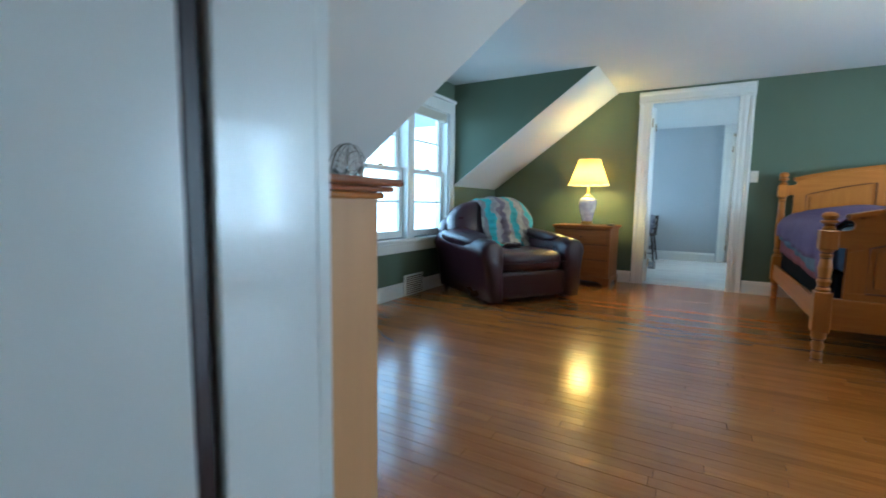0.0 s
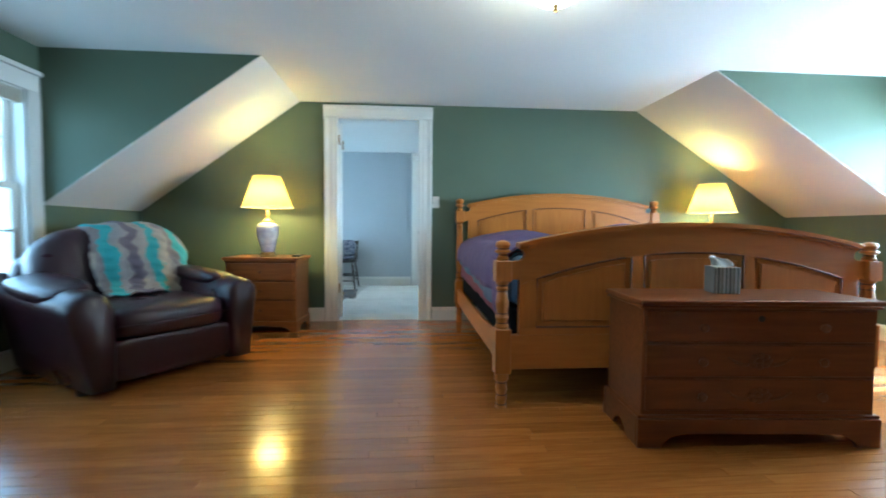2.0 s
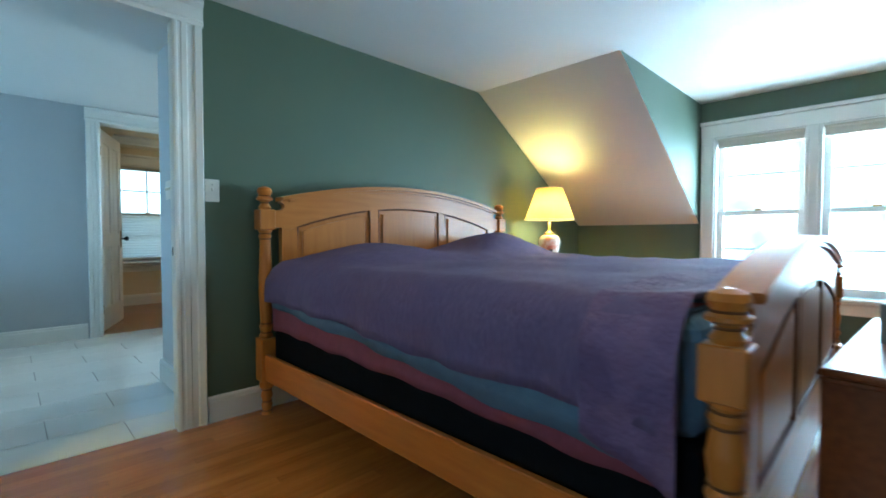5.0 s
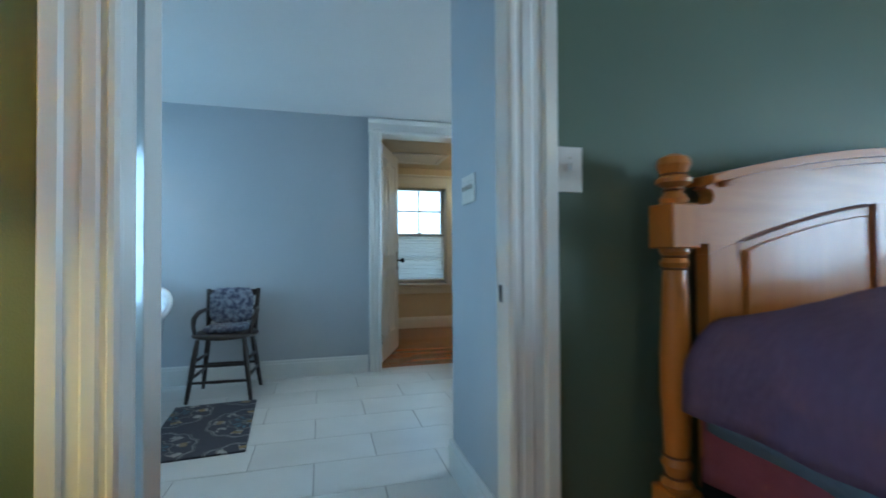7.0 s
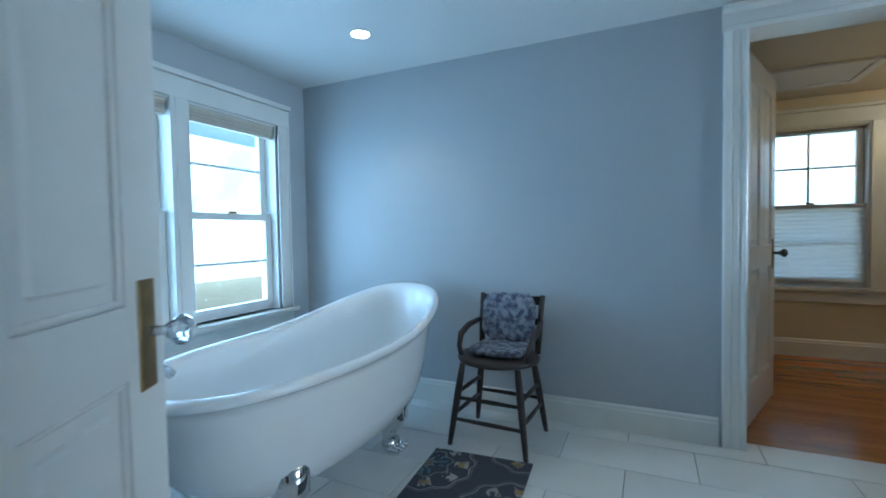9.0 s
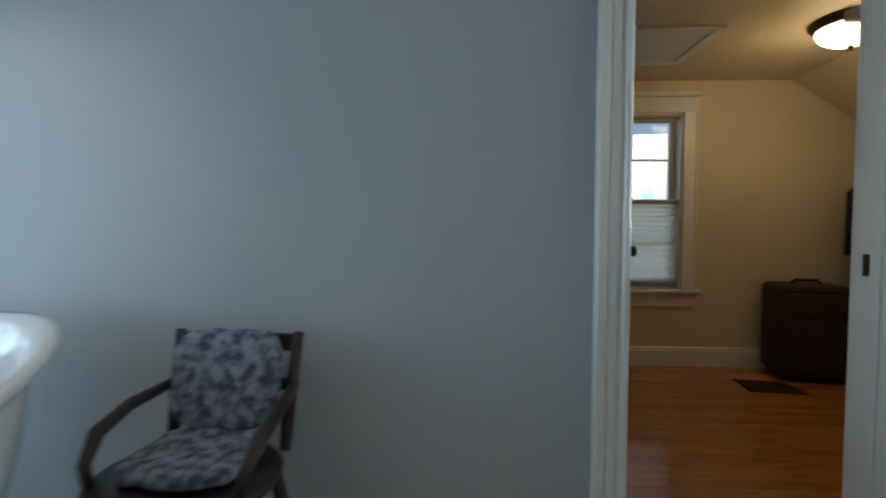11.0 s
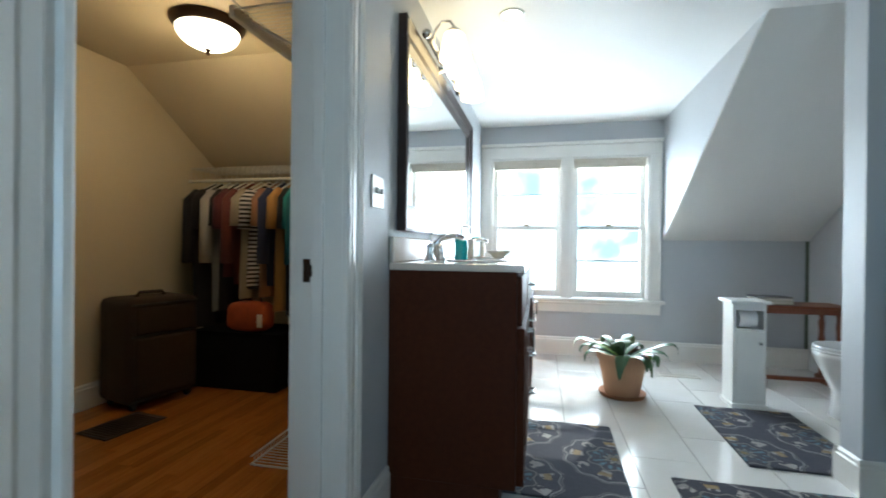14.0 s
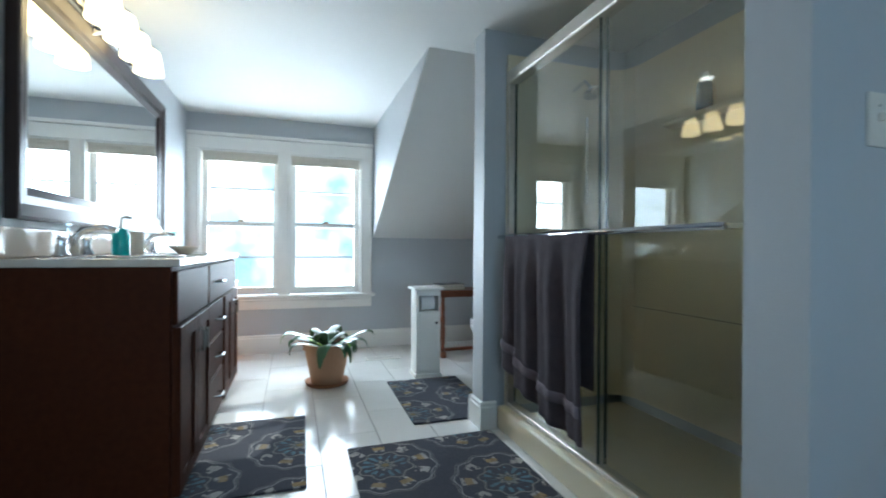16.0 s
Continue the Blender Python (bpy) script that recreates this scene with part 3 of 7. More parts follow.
M_COUNTER = material("cream_cultured_marble", (0.68, 0.62, 0.54), 0.15, second=(0.58, 0.50, 0.42), scale=7, detail=10, mix=0.4, coat=0.3)
M_MIRROR = material("mirror_silver", (0.88, 0.90, 0.90), 0.01, 1.0, second=(0.87, 0.89, 0.89), scale=1)
M_SOAP = material("teal_soap", (0.03, 0.42, 0.42), 0.15, scale=10)
M_TERRA = material("pale_terracotta", (0.47, 0.27, 0.15), 0.75, second=(0.40, 0.21, 0.11), scale=6, bump=0.15)
M_TERRA2 = material("darker_terracotta", (0.34, 0.16, 0.075), 0.8, second=(0.28, 0.12, 0.05), scale=8)
M_SOIL = material("potting_soil", (0.035, 0.024, 0.016), 0.95, bump=0.8, bump_scale=50)
M_LEAF = material("glossy_green_leaf", (0.026, 0.080, 0.026), 0.36, second=(0.045, 0.115, 0.034), scale=12, vary=0.25)
M_LEAFL = material("yellow_green_leaf", (0.20, 0.33, 0.04), 0.35, second=(0.10, 0.22, 0.03), scale=9)
M_TOWEL = material("grey_plum_terry", (0.062, 0.046, 0.055), 0.95, second=(0.045, 0.034, 0.042), scale=25, bump=0.9, bump_scale=180)
M_TOWELB = material("pale_plum_terry_band", (0.16, 0.13, 0.15), 0.95, bump=0.5, bump_scale=180)
M_ACRYL = material("cream_shower_fibreglass", (0.76, 0.68, 0.50), 0.3, second=(0.72, 0.64, 0.46), scale=2, coat=0.1)
M_SGLASS = clear("shower_glass", (0.95, 0.97, 0.95), gloss=0.12)
M_SUIT = material("brown_nylon_luggage", (0.034, 0.019, 0.011), 0.75, second=(0.026, 0.014, 0.008), scale=40, bump=0.3, bump_scale=200)
M_WIRE = material("white_coated_wire", (0.66, 0.65, 0.62), 0.4, scale=20)
M_DUST = material("dark_fan_metal", (0.085, 0.078, 0.084), 0.32, 0.7, second=(0.060, 0.055, 0.058), scale=20)
M_TISSUE = material("white_tissue_paper", (0.82, 0.81, 0.79), 0.9, scale=20)
M_BOOK1 = material("dark_book_cover", (0.02, 0.02, 0.025), 0.5, scale=20)
M_BOOK2 = material("green_book_cover", (0.16, 0.22, 0.07), 0.5, scale=20)
M_PAPER = material("book_pages", (0.62, 0.58, 0.48), 0.9, scale=80)


def rug_material():
    """Charcoal rug with rows of round flower medallions."""
    m = material("charcoal_medallion_rug", (0.042, 0.044, 0.060), 0.95, second=(0.058, 0.058, 0.074), scale=60, bump=0.8, bump_scale=160)
    n, l = m.node_tree.nodes, m.node_tree.links
    b = n["Principled BSDF"]
    base = b.inputs["Base Color"].links[0].from_socket
    co = n.new("ShaderNodeTexCoord")
    sep = n.new("ShaderNodeSeparateXYZ")
    l.new(co.outputs["Object"], sep.inputs[0])

    def op(kind, a, c=None, d=None):
        q = n.new("ShaderNodeMath")
        q.operation = kind
        for i, v in enumerate((a, c, d)):
            if v is None:
                continue
            if isinstance(v, (int, float)):
                q.inputs[i].default_value = v
            else:
                l.new(v, q.inputs[i])
        return q.outputs[0]

    # cells 0.55 m wide, alternate rows shifted
    cell = 0.55
    row = op("FLOOR", op("DIVIDE", sep.outputs["Y"], cell * 0.86))
    shift = op("MULTIPLY", op("MODULO", op("ADD", row, 100), 2), 0.5)
    u = op("SUBTRACT", op("FRACT", op("ADD", op("DIVIDE", sep.outputs["X"], cell), shift)), 0.5)
    v = op("MULTIPLY", op("SUBTRACT", op("FRACT", op("DIVIDE", sep.outputs["Y"], cell * 0.86)), 0.5), 0.86)
    r = op("SQRT", op("ADD", op("MULTIPLY", u, u), op("MULTIPLY", v, v)))
    ang = op("ARCTAN2", v, u)

    def band(x, lo, hi):
        return op("MULTIPLY", op("GREATER_THAN", x, lo), op("LESS_THAN", x, hi))

    petals = op("ADD", r, op("MULTIPLY", op("COSINE", op("MULTIPLY", ang, 12)), 0.016))
    petal8 = op("ADD", r, op("MULTIPLY", op("COSINE", op("MULTIPLY", ang, 8)), 0.020))
    noise_t = n.new("ShaderNodeTexNoise")
    noise_t.inputs["Scale"].default_value = 34
    l.new(co.outputs["Object"], noise_t.inputs["Vector"])
    spk = op("GREATER_THAN", noise_t.outputs["Fac"], 0.48)
    wash = n.new("ShaderNodeTexNoise")
    wash.inputs["Scale"].default_value = 4
    l.new(co.outputs["Object"], wash.inputs["Vector"])

    def over(base_socket, mask, colour, power=1.0):
        mx = n.new("ShaderNodeMix")
        mx.data_type = "RGBA"
        l.new(op("MULTIPLY", mask, power), mx.inputs[0])
        l.new(base_socket, mx.inputs[6])
        mx.inputs[7].default_value = (*colour, 1)
        return mx.outputs[2]

    blossom = op("MULTIPLY", op("GREATER_THAN", op("COSINE", op("MULTIPLY", ang, 9)), 0.15), band(r, 0.25, 0.37))
    inner = op("MULTIPLY", op("GREATER_THAN", op("SINE", op("MULTIPLY", ang, 14)), 0.0), band(r, 0.09, 0.19))
    out = over(base, op("MULTIPLY", blossom, spk), (0.42, 0.39, 0.36), 0.9)
    out = over(out, op("MULTIPLY", op("GREATER_THAN", op("COSINE", op("MULTIPLY", ang, 4.5)), 0.75), band(r, 0.28, 0.34)), (0.30, 0.20, 0.07), 0.8)
    out = over(out, op("MULTIPLY", inner, spk), (0.11, 0.20, 0.25), 0.9)
    out = over(out, band(petals, 0.400, 0.412), (0.36, 0.35, 0.35), 0.8)
    out = over(out, band(petals, 0.425, 0.433), (0.28, 0.27, 0.26), 0.7)
    out = over(out, band(petal8, 0.205, 0.222), (0.25, 0.24, 0.22), 0.8)
    out = over(out, band(petal8, 0.04, 0.075), (0.28, 0.27, 0.24), 0.8)
    out = over(out, op("MULTIPLY", op("LESS_THAN", r, 0.03), 1), (0.28, 0.19, 0.06), 0.8)
    out = over(out, op("GREATER_THAN", wash.outputs["Fac"], 0.5), (0.050, 0.058, 0.075), 0.25)
    l.new(out, b.inputs["Base Color"])
    return m


M_RUG = rug_material()


def stripe_material(name, colours, axis, size, rough=0.9, bump=0.6, wobble=0.0):
    """Soft bands of colour along one local axis."""
    m = material(name, colours[0], rough, scale=50, bump=bump, bump_scale=90)
    n, l = m.node_tree.nodes, m.node_tree.links
    co, sep = n.new("ShaderNodeTexCoord"), n.new("ShaderNodeSeparateXYZ")
    l.new(co.outputs["Object"], sep.inputs[0])
    tex = n.new("ShaderNodeTexNoise")
    tex.inputs["Scale"].default_value = 7
    l.new(co.outputs["Object"], tex.inputs["Vector"])
    wob = n.new("ShaderNodeMath")
    wob.operation = "MULTIPLY_ADD"
    wob.inputs[1].default_value = wobble
    l.new(tex.outputs["Fac"], wob.inputs[0])
    l.new(sep.outputs[axis], wob.inputs[2])
    div, fr = n.new("ShaderNodeMath"), n.new("ShaderNodeMath")
    div.operation, fr.operation = "DIVIDE", "FRACT"
    div.inputs[1].default_value = size
    l.new(wob.outputs[0], div.inputs[0])
    l.new(div.outputs[0], fr.inputs[0])
    ramp = n.new("ShaderNodeValToRGB")
    ramp.color_ramp.interpolation = "CONSTANT"
    els = ramp.color_ramp.elements
    while len(els) < len(colours):
        els.new(0.5)
    for i, c in enumerate(colours):
        els[i].position = i / len(colours)
        els[i].color = (*c, 1)
    l.new(fr.outputs[0], ramp.inputs[0])
    l.new(ramp.outputs[0], n["Principled BSDF"].inputs["Base Color"])
    return m


M_AFGHAN = stripe_material("crocheted_afghan_wool", [(0.09, 0.36, 0.38), (0.30, 0.27, 0.26), (0.16, 0.13, 0.16), (0.30, 0.27, 0.25), (0.08, 0.32, 0.33), (0.34, 0.30, 0.26), (0.22, 0.19, 0.19)], "X", 0.42, 0.95, 1.0, 0.22)
M_TBOX = stripe_material("striped_tissue_carton", [(0.44, 0.42, 0.38), (0.12, 0.11, 0.10), (0.36, 0.34, 0.29), (0.22, 0.19, 0.15), (0.52, 0.50, 0.46), (0.16, 0.16, 0.15)], "X", 0.05, 0.5, 0.0)


def blob(rx, ry, rz, power=0.6, n=20, k=12, bm=None, at=(0, 0, 0)):
    """A plump cushion form: a superellipsoid."""
    bm = bm or bmesh.new()

    def sp(v, e):
        return math.copysign(abs(v) ** e, v)

    rows = []
    for i in range(1, k):
        f = -math.pi / 2 + math.pi * i / k
        rows.append([bm.verts.new((at[0] + rx * sp(math.cos(f), power) * sp(math.cos(a), power), at[1] + ry * sp(math.cos(f), power) * sp(math.sin(a), power),
                                   at[2] + rz * sp(math.sin(f), power))) for a in [2 * math.pi * j / n for j in range(n)]])
    for a, b in zip(rows, rows[1:]):
        for j in range(n):
            bm.faces.new((a[j], a[(j + 1) % n], b[(j + 1) % n], b[j]))
    for ring, z in ((rows[0], -rz), (rows[-1], rz)):
        c = bm.verts.new((at[0], at[1], at[2] + z))
        for j in range(n):
            bm.faces.new((ring[j], ring[(j + 1) % n], c))
    return bm


def sheet(f, nu, nv, thick=0.0):
    """A surface f(u, v) with u, v in 0..1, given a thickness along z if wanted."""
    bm = bmesh.new()
    g = [[bm.verts.new(f(i / nu, j / nv)) for j in range(nv + 1)] for i in range(nu + 1)]
    for i in range(nu):
        for j in range(nv):
            bm.faces.new((g[i][j], g[i + 1][j], g[i + 1][j + 1], g[i][j + 1]))
    if thick:
        bmesh.ops.recalc_face_normals(bm, faces=bm.faces)
        bmesh.ops.solidify(bm, geom=bm.faces[:], thickness=thick)
    return bm


# ================= bedroom =================
TURNED = [(0.030, 0.0), (0.024, 0.02), (0.030, 0.05), (0.022, 0.07), (0.032, 0.10), (0.024, 0.135), (0.038, 0.15), (0.038, 0.17)]


def bed_post(parent, x, y, top, block0, block1, knob=True):
    """Turned leg, square blocks where rails and boards join, turned shaft and knob."""
    bm = lathe(TURNED[:-1] + [(0.036, 0.185)], 16, None, (x, y, 0))
    box(x - 0.042, x + 0.042, y - 0.042, y + 0.042, 0.185, block0, 0.004, bm)
    h = block1 - 0.11 - block0
    prof = [(0.030, 0), (0.038, 0.012), (0.026, 0.03), (0.036, 0.06), (0.028, 0.08), (0.036, 0.08 + h * 0.25), (0.036, h * 0.55), (0.027, h - 0.05), (0.034, h - 0.035), (0.026, h - 0.02), (0.036, h - 0.008), (0.036, h)]
    lathe([(r, block0 + z) for r, z in prof], 16, bm, (x, y, 0))
    box(x - 0.042, x + 0.042, y - 0.042, y + 0.042, block1 - 0.11, block1, 0.004, bm)
    k = top - block1
    lathe([(0.030, block1), (0.034, block1 + 0.10 * k), (0.020, block1 + 0.25 * k), (0.022, block1 + 0.33 * k), (0.042, block1 + 0.42 * k), (0.042, block1 + 0.50 * k), (0.028, block1 + 0.58 * k),
           (0.034, block1 + 0.66 * k), (0.040, block1 + 0.78 * k), (0.034, block1 + 0.92 * k), (0.012, block1 + k)], 16, bm, (x, y, 0))
    post = part("bed_post", bm, M_PINE, parent, "turned honey pine post", smooth=False)
    # thin darker rings at the necks of the turning
    for r, z in ((0.024, block1 + 0.28 * k), (0.030, block1 + 0.58 * k), (0.029, block0 + 0.03), (0.030, block0 + 0.08), (0.029, block0 + h - 0.05), (0.028, block0 + h - 0.02), (0.026, 0.02), (0.024, 0.07), (0.026, 0.135)):
        ring = [(x + r * math.cos(a), y + r * math.sin(a), z) for a in [2 * math.pi * i / 16 for i in range(16)]]
        part("groove_ring", tube(ring, 0.0035, 5, closed=True), M_DARKPINE, post, "thin dark brown ring at a turned neck")
    return post


def bed_board(parent, name, px0, px1, y, z0, end, mid, b0, b1, panel0, side_gap, mid_gap):
    """Flush frame round three raised panels under one arch, with a moulded crest that ends in a scroll over a concave neck beside each post."""
    t0, t1 = px0 + 0.078, px1 - 0.078           # tips of the crest
    s0, s1 = px0 + 0.086, px1 - 0.086           # outer edges of the stiles: a slit stays open beside the posts
    n = 40

    def top(x):
        s = (2 * x - t0 - t1) / (t1 - t0)
        return end + (mid - end) * (1 - s * s)

    def arch(x):
        s = (2 * x - s0 - s1) / (s1 - s0 - 0.18)
        return mid - mid_gap + (end - mid + mid_gap - side_gap + 0.03) * s * s

    xs = [t0 + (t1 - t0) * i / n for i in range(n + 1)]
    d = 0.021
    # core behind the panels
    core = [(s0 + 0.01, z0 + 0.002), (s1 - 0.01, z0 + 0.002)] + [(x, top(x) - 0.05) for x in xs[::-1] if s0 + 0.02 < x < s1 - 0.02]
    board = part(name, prism(core, "y", y - 0.011, y + 0.011), M_PINE, parent, "arched honey pine board with three raised panels")
    w, c = 0.092, 0.068
    a0, a3 = s0 + w, s1 - w
    third = (a3 - a0 - 2 * c) / 3 * 0.97
    bays = [(a0, a0 + third), (a0 + third + c, a3 - third - c), (a3 - third, a3)]
    part("bottom_rail", box(s0, s1, y - d, y + d, z0, panel0, 0.002), M_PINEX, board)
    for a, b in ((s0, a0), (bays[0][1], bays[1][0]), (bays[1][1], bays[2][0]), (a3, s1)):
        o = [(a, panel0 + 0.0005), (b, panel0 + 0.0005)] + [(b + (a - b) * i / 4, arch(b + (a - b) * i / 4)) for i in range(5)]
        part("stile", prism(o, "y", y - d, y + d), M_PINE, board)
    # top rail: panel arch below, crest above, tongues into the post blocks and a concave bite under each scroll
    r = (end - 0.024 - b1) / 2

    def neck(post, tip, s):
        cx = tip - s * 0.012
        pts = [(cx + s * 0.016 + s * r * math.sin(a), b1 + r - r * math.cos(a)) for a in [math.pi * i / 8 for i in range(9)]]
        return [(post, b0 + 0.012), (post, b1 - 0.004)] + pts + [(tip, end - 0.022)]

    left, right = neck(px0 + 0.041, t0, 1), neck(px1 - 0.041, t1, -1)
    low = [(s0 + (s1 - s0) * i / n, arch(s0 + (s1 - s0) * i / n) + 0.0005) for i in range(n + 1)]
    low = [(x, z) for x, z in low if z > b0 - 0.05]
    o = [(s0, b0 + 0.012)] + [p for p in left] + [(x, top(x) - 0.004) for x in xs[1:-1]] + right[::-1] + [(s1, b0 + 0.012)] + low[::-1]
    part("top_rail", prism(o, "y", y - d + 0.0005, y + d - 0.0005), M_PINEX, board)
    crest = [(x, top(x) + 0.006) for x in xs] + [(x, top(x) - 0.016) for x in xs[::-1]]
    part("crest_moulding", prism(crest, "y", y - 0.046, y + 0.046, 0.006), M_PINEX, board)
    lip = [(x, top(x) - 0.017) for x in xs[1:-1]] + [(x, top(x) - 0.032) for x in xs[1:-1][::-1]]
    part("crest_bead", prism(lip, "y", y - 0.034, y + 0.034, 0.005), M_PINEX, board)
    for a, b in bays:
        k = 12
        px = [a + (b - a) * i / k for i in range(k + 1)]
        for s in (-1, 1):
            # darker bead along the panel outline
            rim = [(a, y + s * 0.0165, panel0), (b, y + s * 0.0165, panel0)] + [(x, y + s * 0.0165, arch(x)) for x in px[::-1]]
            part("panel_bead", tube(rim, 0.007, 6, closed=True), M_DARKPINE, board, "dark brown bead around the panel")
            q = 0.030
            inner = [(a + q, panel0 + q), (b - q, panel0 + q)] + [(x, arch(x) - q) for x in [b - q + (a - b + 2 * q) * i / k for i in range(k + 1)]]
            part("raised_panel", prism(inner, "y", *sorted((y + s * 0.0105, y + s * 0.0195)), 0.008), M_PINE, board)
    return board


M_SPRING = material("black_mattress_ticking", (0.006, 0.006, 0.007), 0.95, second=(0.004, 0.004, 0.005), scale=30, spec=0.1)
bed = thing("bed", pose(0, 0, 0), "honey pine king bed with turned posts and arched boards", "bed")
BX0, BX1, BYH, BYF = 1.46, 3.50, 7.05, 4.86
for x in (BX0, BX1):
    bed_post(bed, x, BYH, 1.245, 0.42, 1.12)
    bed_post(bed, x - (0.035 if x < 2 else 0), BYF, 0.88, 0.42, 0.775)
bed_board(bed, "headboard", BX0, BX1, BYH, 0.40, 1.185, 1.30, 1.01, 1.12, 0.72, 0.19, 0.14)
bed_board(bed, "footboard", BX0 - 0.035, BX1, BYF, 0.386, 0.86, 0.975, 0.665, 0.775, 0.425, 0.21, 0.155)
part("foot_rail", box(BX0 - 0.01, BX1 - 0.04, BYF - 0.022, BYF + 0.022, 0.205, 0.385, 0.004), M_PINEX, bed)
part("head_rail", box(BX0 + 0.04, BX1 - 0.04, BYH - 0.02, BYH + 0.02, 0.205, 0.385, 0.004), M_PINEX, bed)
for x in (BX0 - 0.012, BX1 + 0.012):
    part("side_rail", box(x - 0.014, x + 0.014, BYF + 0.04, BYH - 0.04, 0.195, 0.335, 0.004), M_PINEY, bed)
part("centre_beam", box(2.44, 2.52, BYF + 0.05, BYH - 0.05, 0.0, 0.2), M_BLACK, bed, "dark under-bed support")
spring = tagged(part("box_spring", box(BX0 + 0.03, BX1 - 0.03, BYF + 0.06, BYH - 0.03, 0.30, 0.52, 0.02, seg=2), M_SPRING), "black fabric box spring resting in the bed frame", "box spring")
matt = tagged(part("mattress", box(BX0 + 0.03, BX1 - 0.03, BYF + 0.06, BYH - 0.03, 0.522, 0.80, 0.05, seg=3), M_SHEETB, smooth=False), "king mattress in a slate blue fitted sheet", "mattress")


def hang(name, mat, side, drop, lift, wave, y0, y1, label, flare, seed):
    """One bed cover: flat on the mattress with wavy sides that hang over the west and east edges."""
    rnd = random.Random(seed)
    ph = [rnd.random() * 6 for _ in range(4)]
    x0, x1 = BX0 + 0.03, BX1 - 0.03
    r = 0.05

    def f(u, v):
        y = y0 + (y1 - y0) * v
        s = u * (x1 - x0 + 2 * drop) - drop
        top = 0.803 + lift
        pil = 0.0
        if y > 6.30:
            k = min(1.0, (y - 6.30) / 0.32)
            k = k * k * (3 - 2 * k)
            e = max(0.0, 1 - max(0.0, (y - 6.80) / 0.22) ** 2)
            q = min(1, max(0, (u * (x1 - x0 + 2 * drop) - drop) / 0.14), max(0, (x1 - x0 - s) / 0.14))
            g = (s / (x1 - x0))
            pil = k * e * q * (0.085 * math.exp(-((g - 0.24) / 0.20) ** 2) + 0.150 * math.exp(-((g - 0.76) / 0.21) ** 2) + 0.012 * math.sin(5 * y + 9 * s))
        rip = 0.005 * math.sin(9 * s + 5 * y + ph[0]) + 0.004 * math.sin(21 * y + 3 * s + ph[1]) + 0.009 * noise.noise((s * 3, y * 3, seed)) + 0.004 * noise.noise((s * 9, y * 14, seed))
        if 0 <= s <= x1 - x0:
            ease = max(0, 0.05 - min(s, x1 - x0 - s)) ** 2 * 14
            return (x0 + s, y, top + pil + rip - ease)
        d = -s if s < 0 else s - (x1 - x0)
        sg = -1 if s < 0 else 1
        edge = x0 if s < 0 else x1
        uneven = 1 + 0.05 * math.sin(2.3 * y + ph[2]) + 0.22 * (y1 - y) / (y1 - y0) * side
        fold = wave * math.sin(13 * y + ph[3]) * d / max(drop, 0.01) + 0.5 * wave * math.sin(29 * y + ph[1]) * d / max(drop, 0.01)
        return (edge + sg * (0.012 + flare * min(1, d / 0.07) + fold), y, top - 0.034 - d * uneven + rip)

    bm = sheet(f, 80, 60, 0.008)
    return tagged(part(name, bm, mat, smooth=True), label, "bedding")


hang("rose_blanket", M_SHEETP, 0.3, 0.315, 0.004, 0.003, 4.97, 6.98, "dusty rose blanket hanging over the mattress", 0.012, 3)
hang("blue_sheet", M_SHEETB, 4.4, 0.172, 0.012, 0.006, 4.96, 6.95, "slate blue top sheet hanging below the coverlet", 0.026, 5)
hang("coverlet", M_QUILT, 2.0, 0.176, 0.037, 0.012, 4.96, 7.00, "purple ribbed cotton coverlet spread over the pillows", 0.042, 9)
hang("patchwork_quilt", M_PATCH, 1.0, 0.31, 0.043, 0.012, 4.95, 5.17, "folded patchwork quilt at the foot of the bed", 0.056, 12)


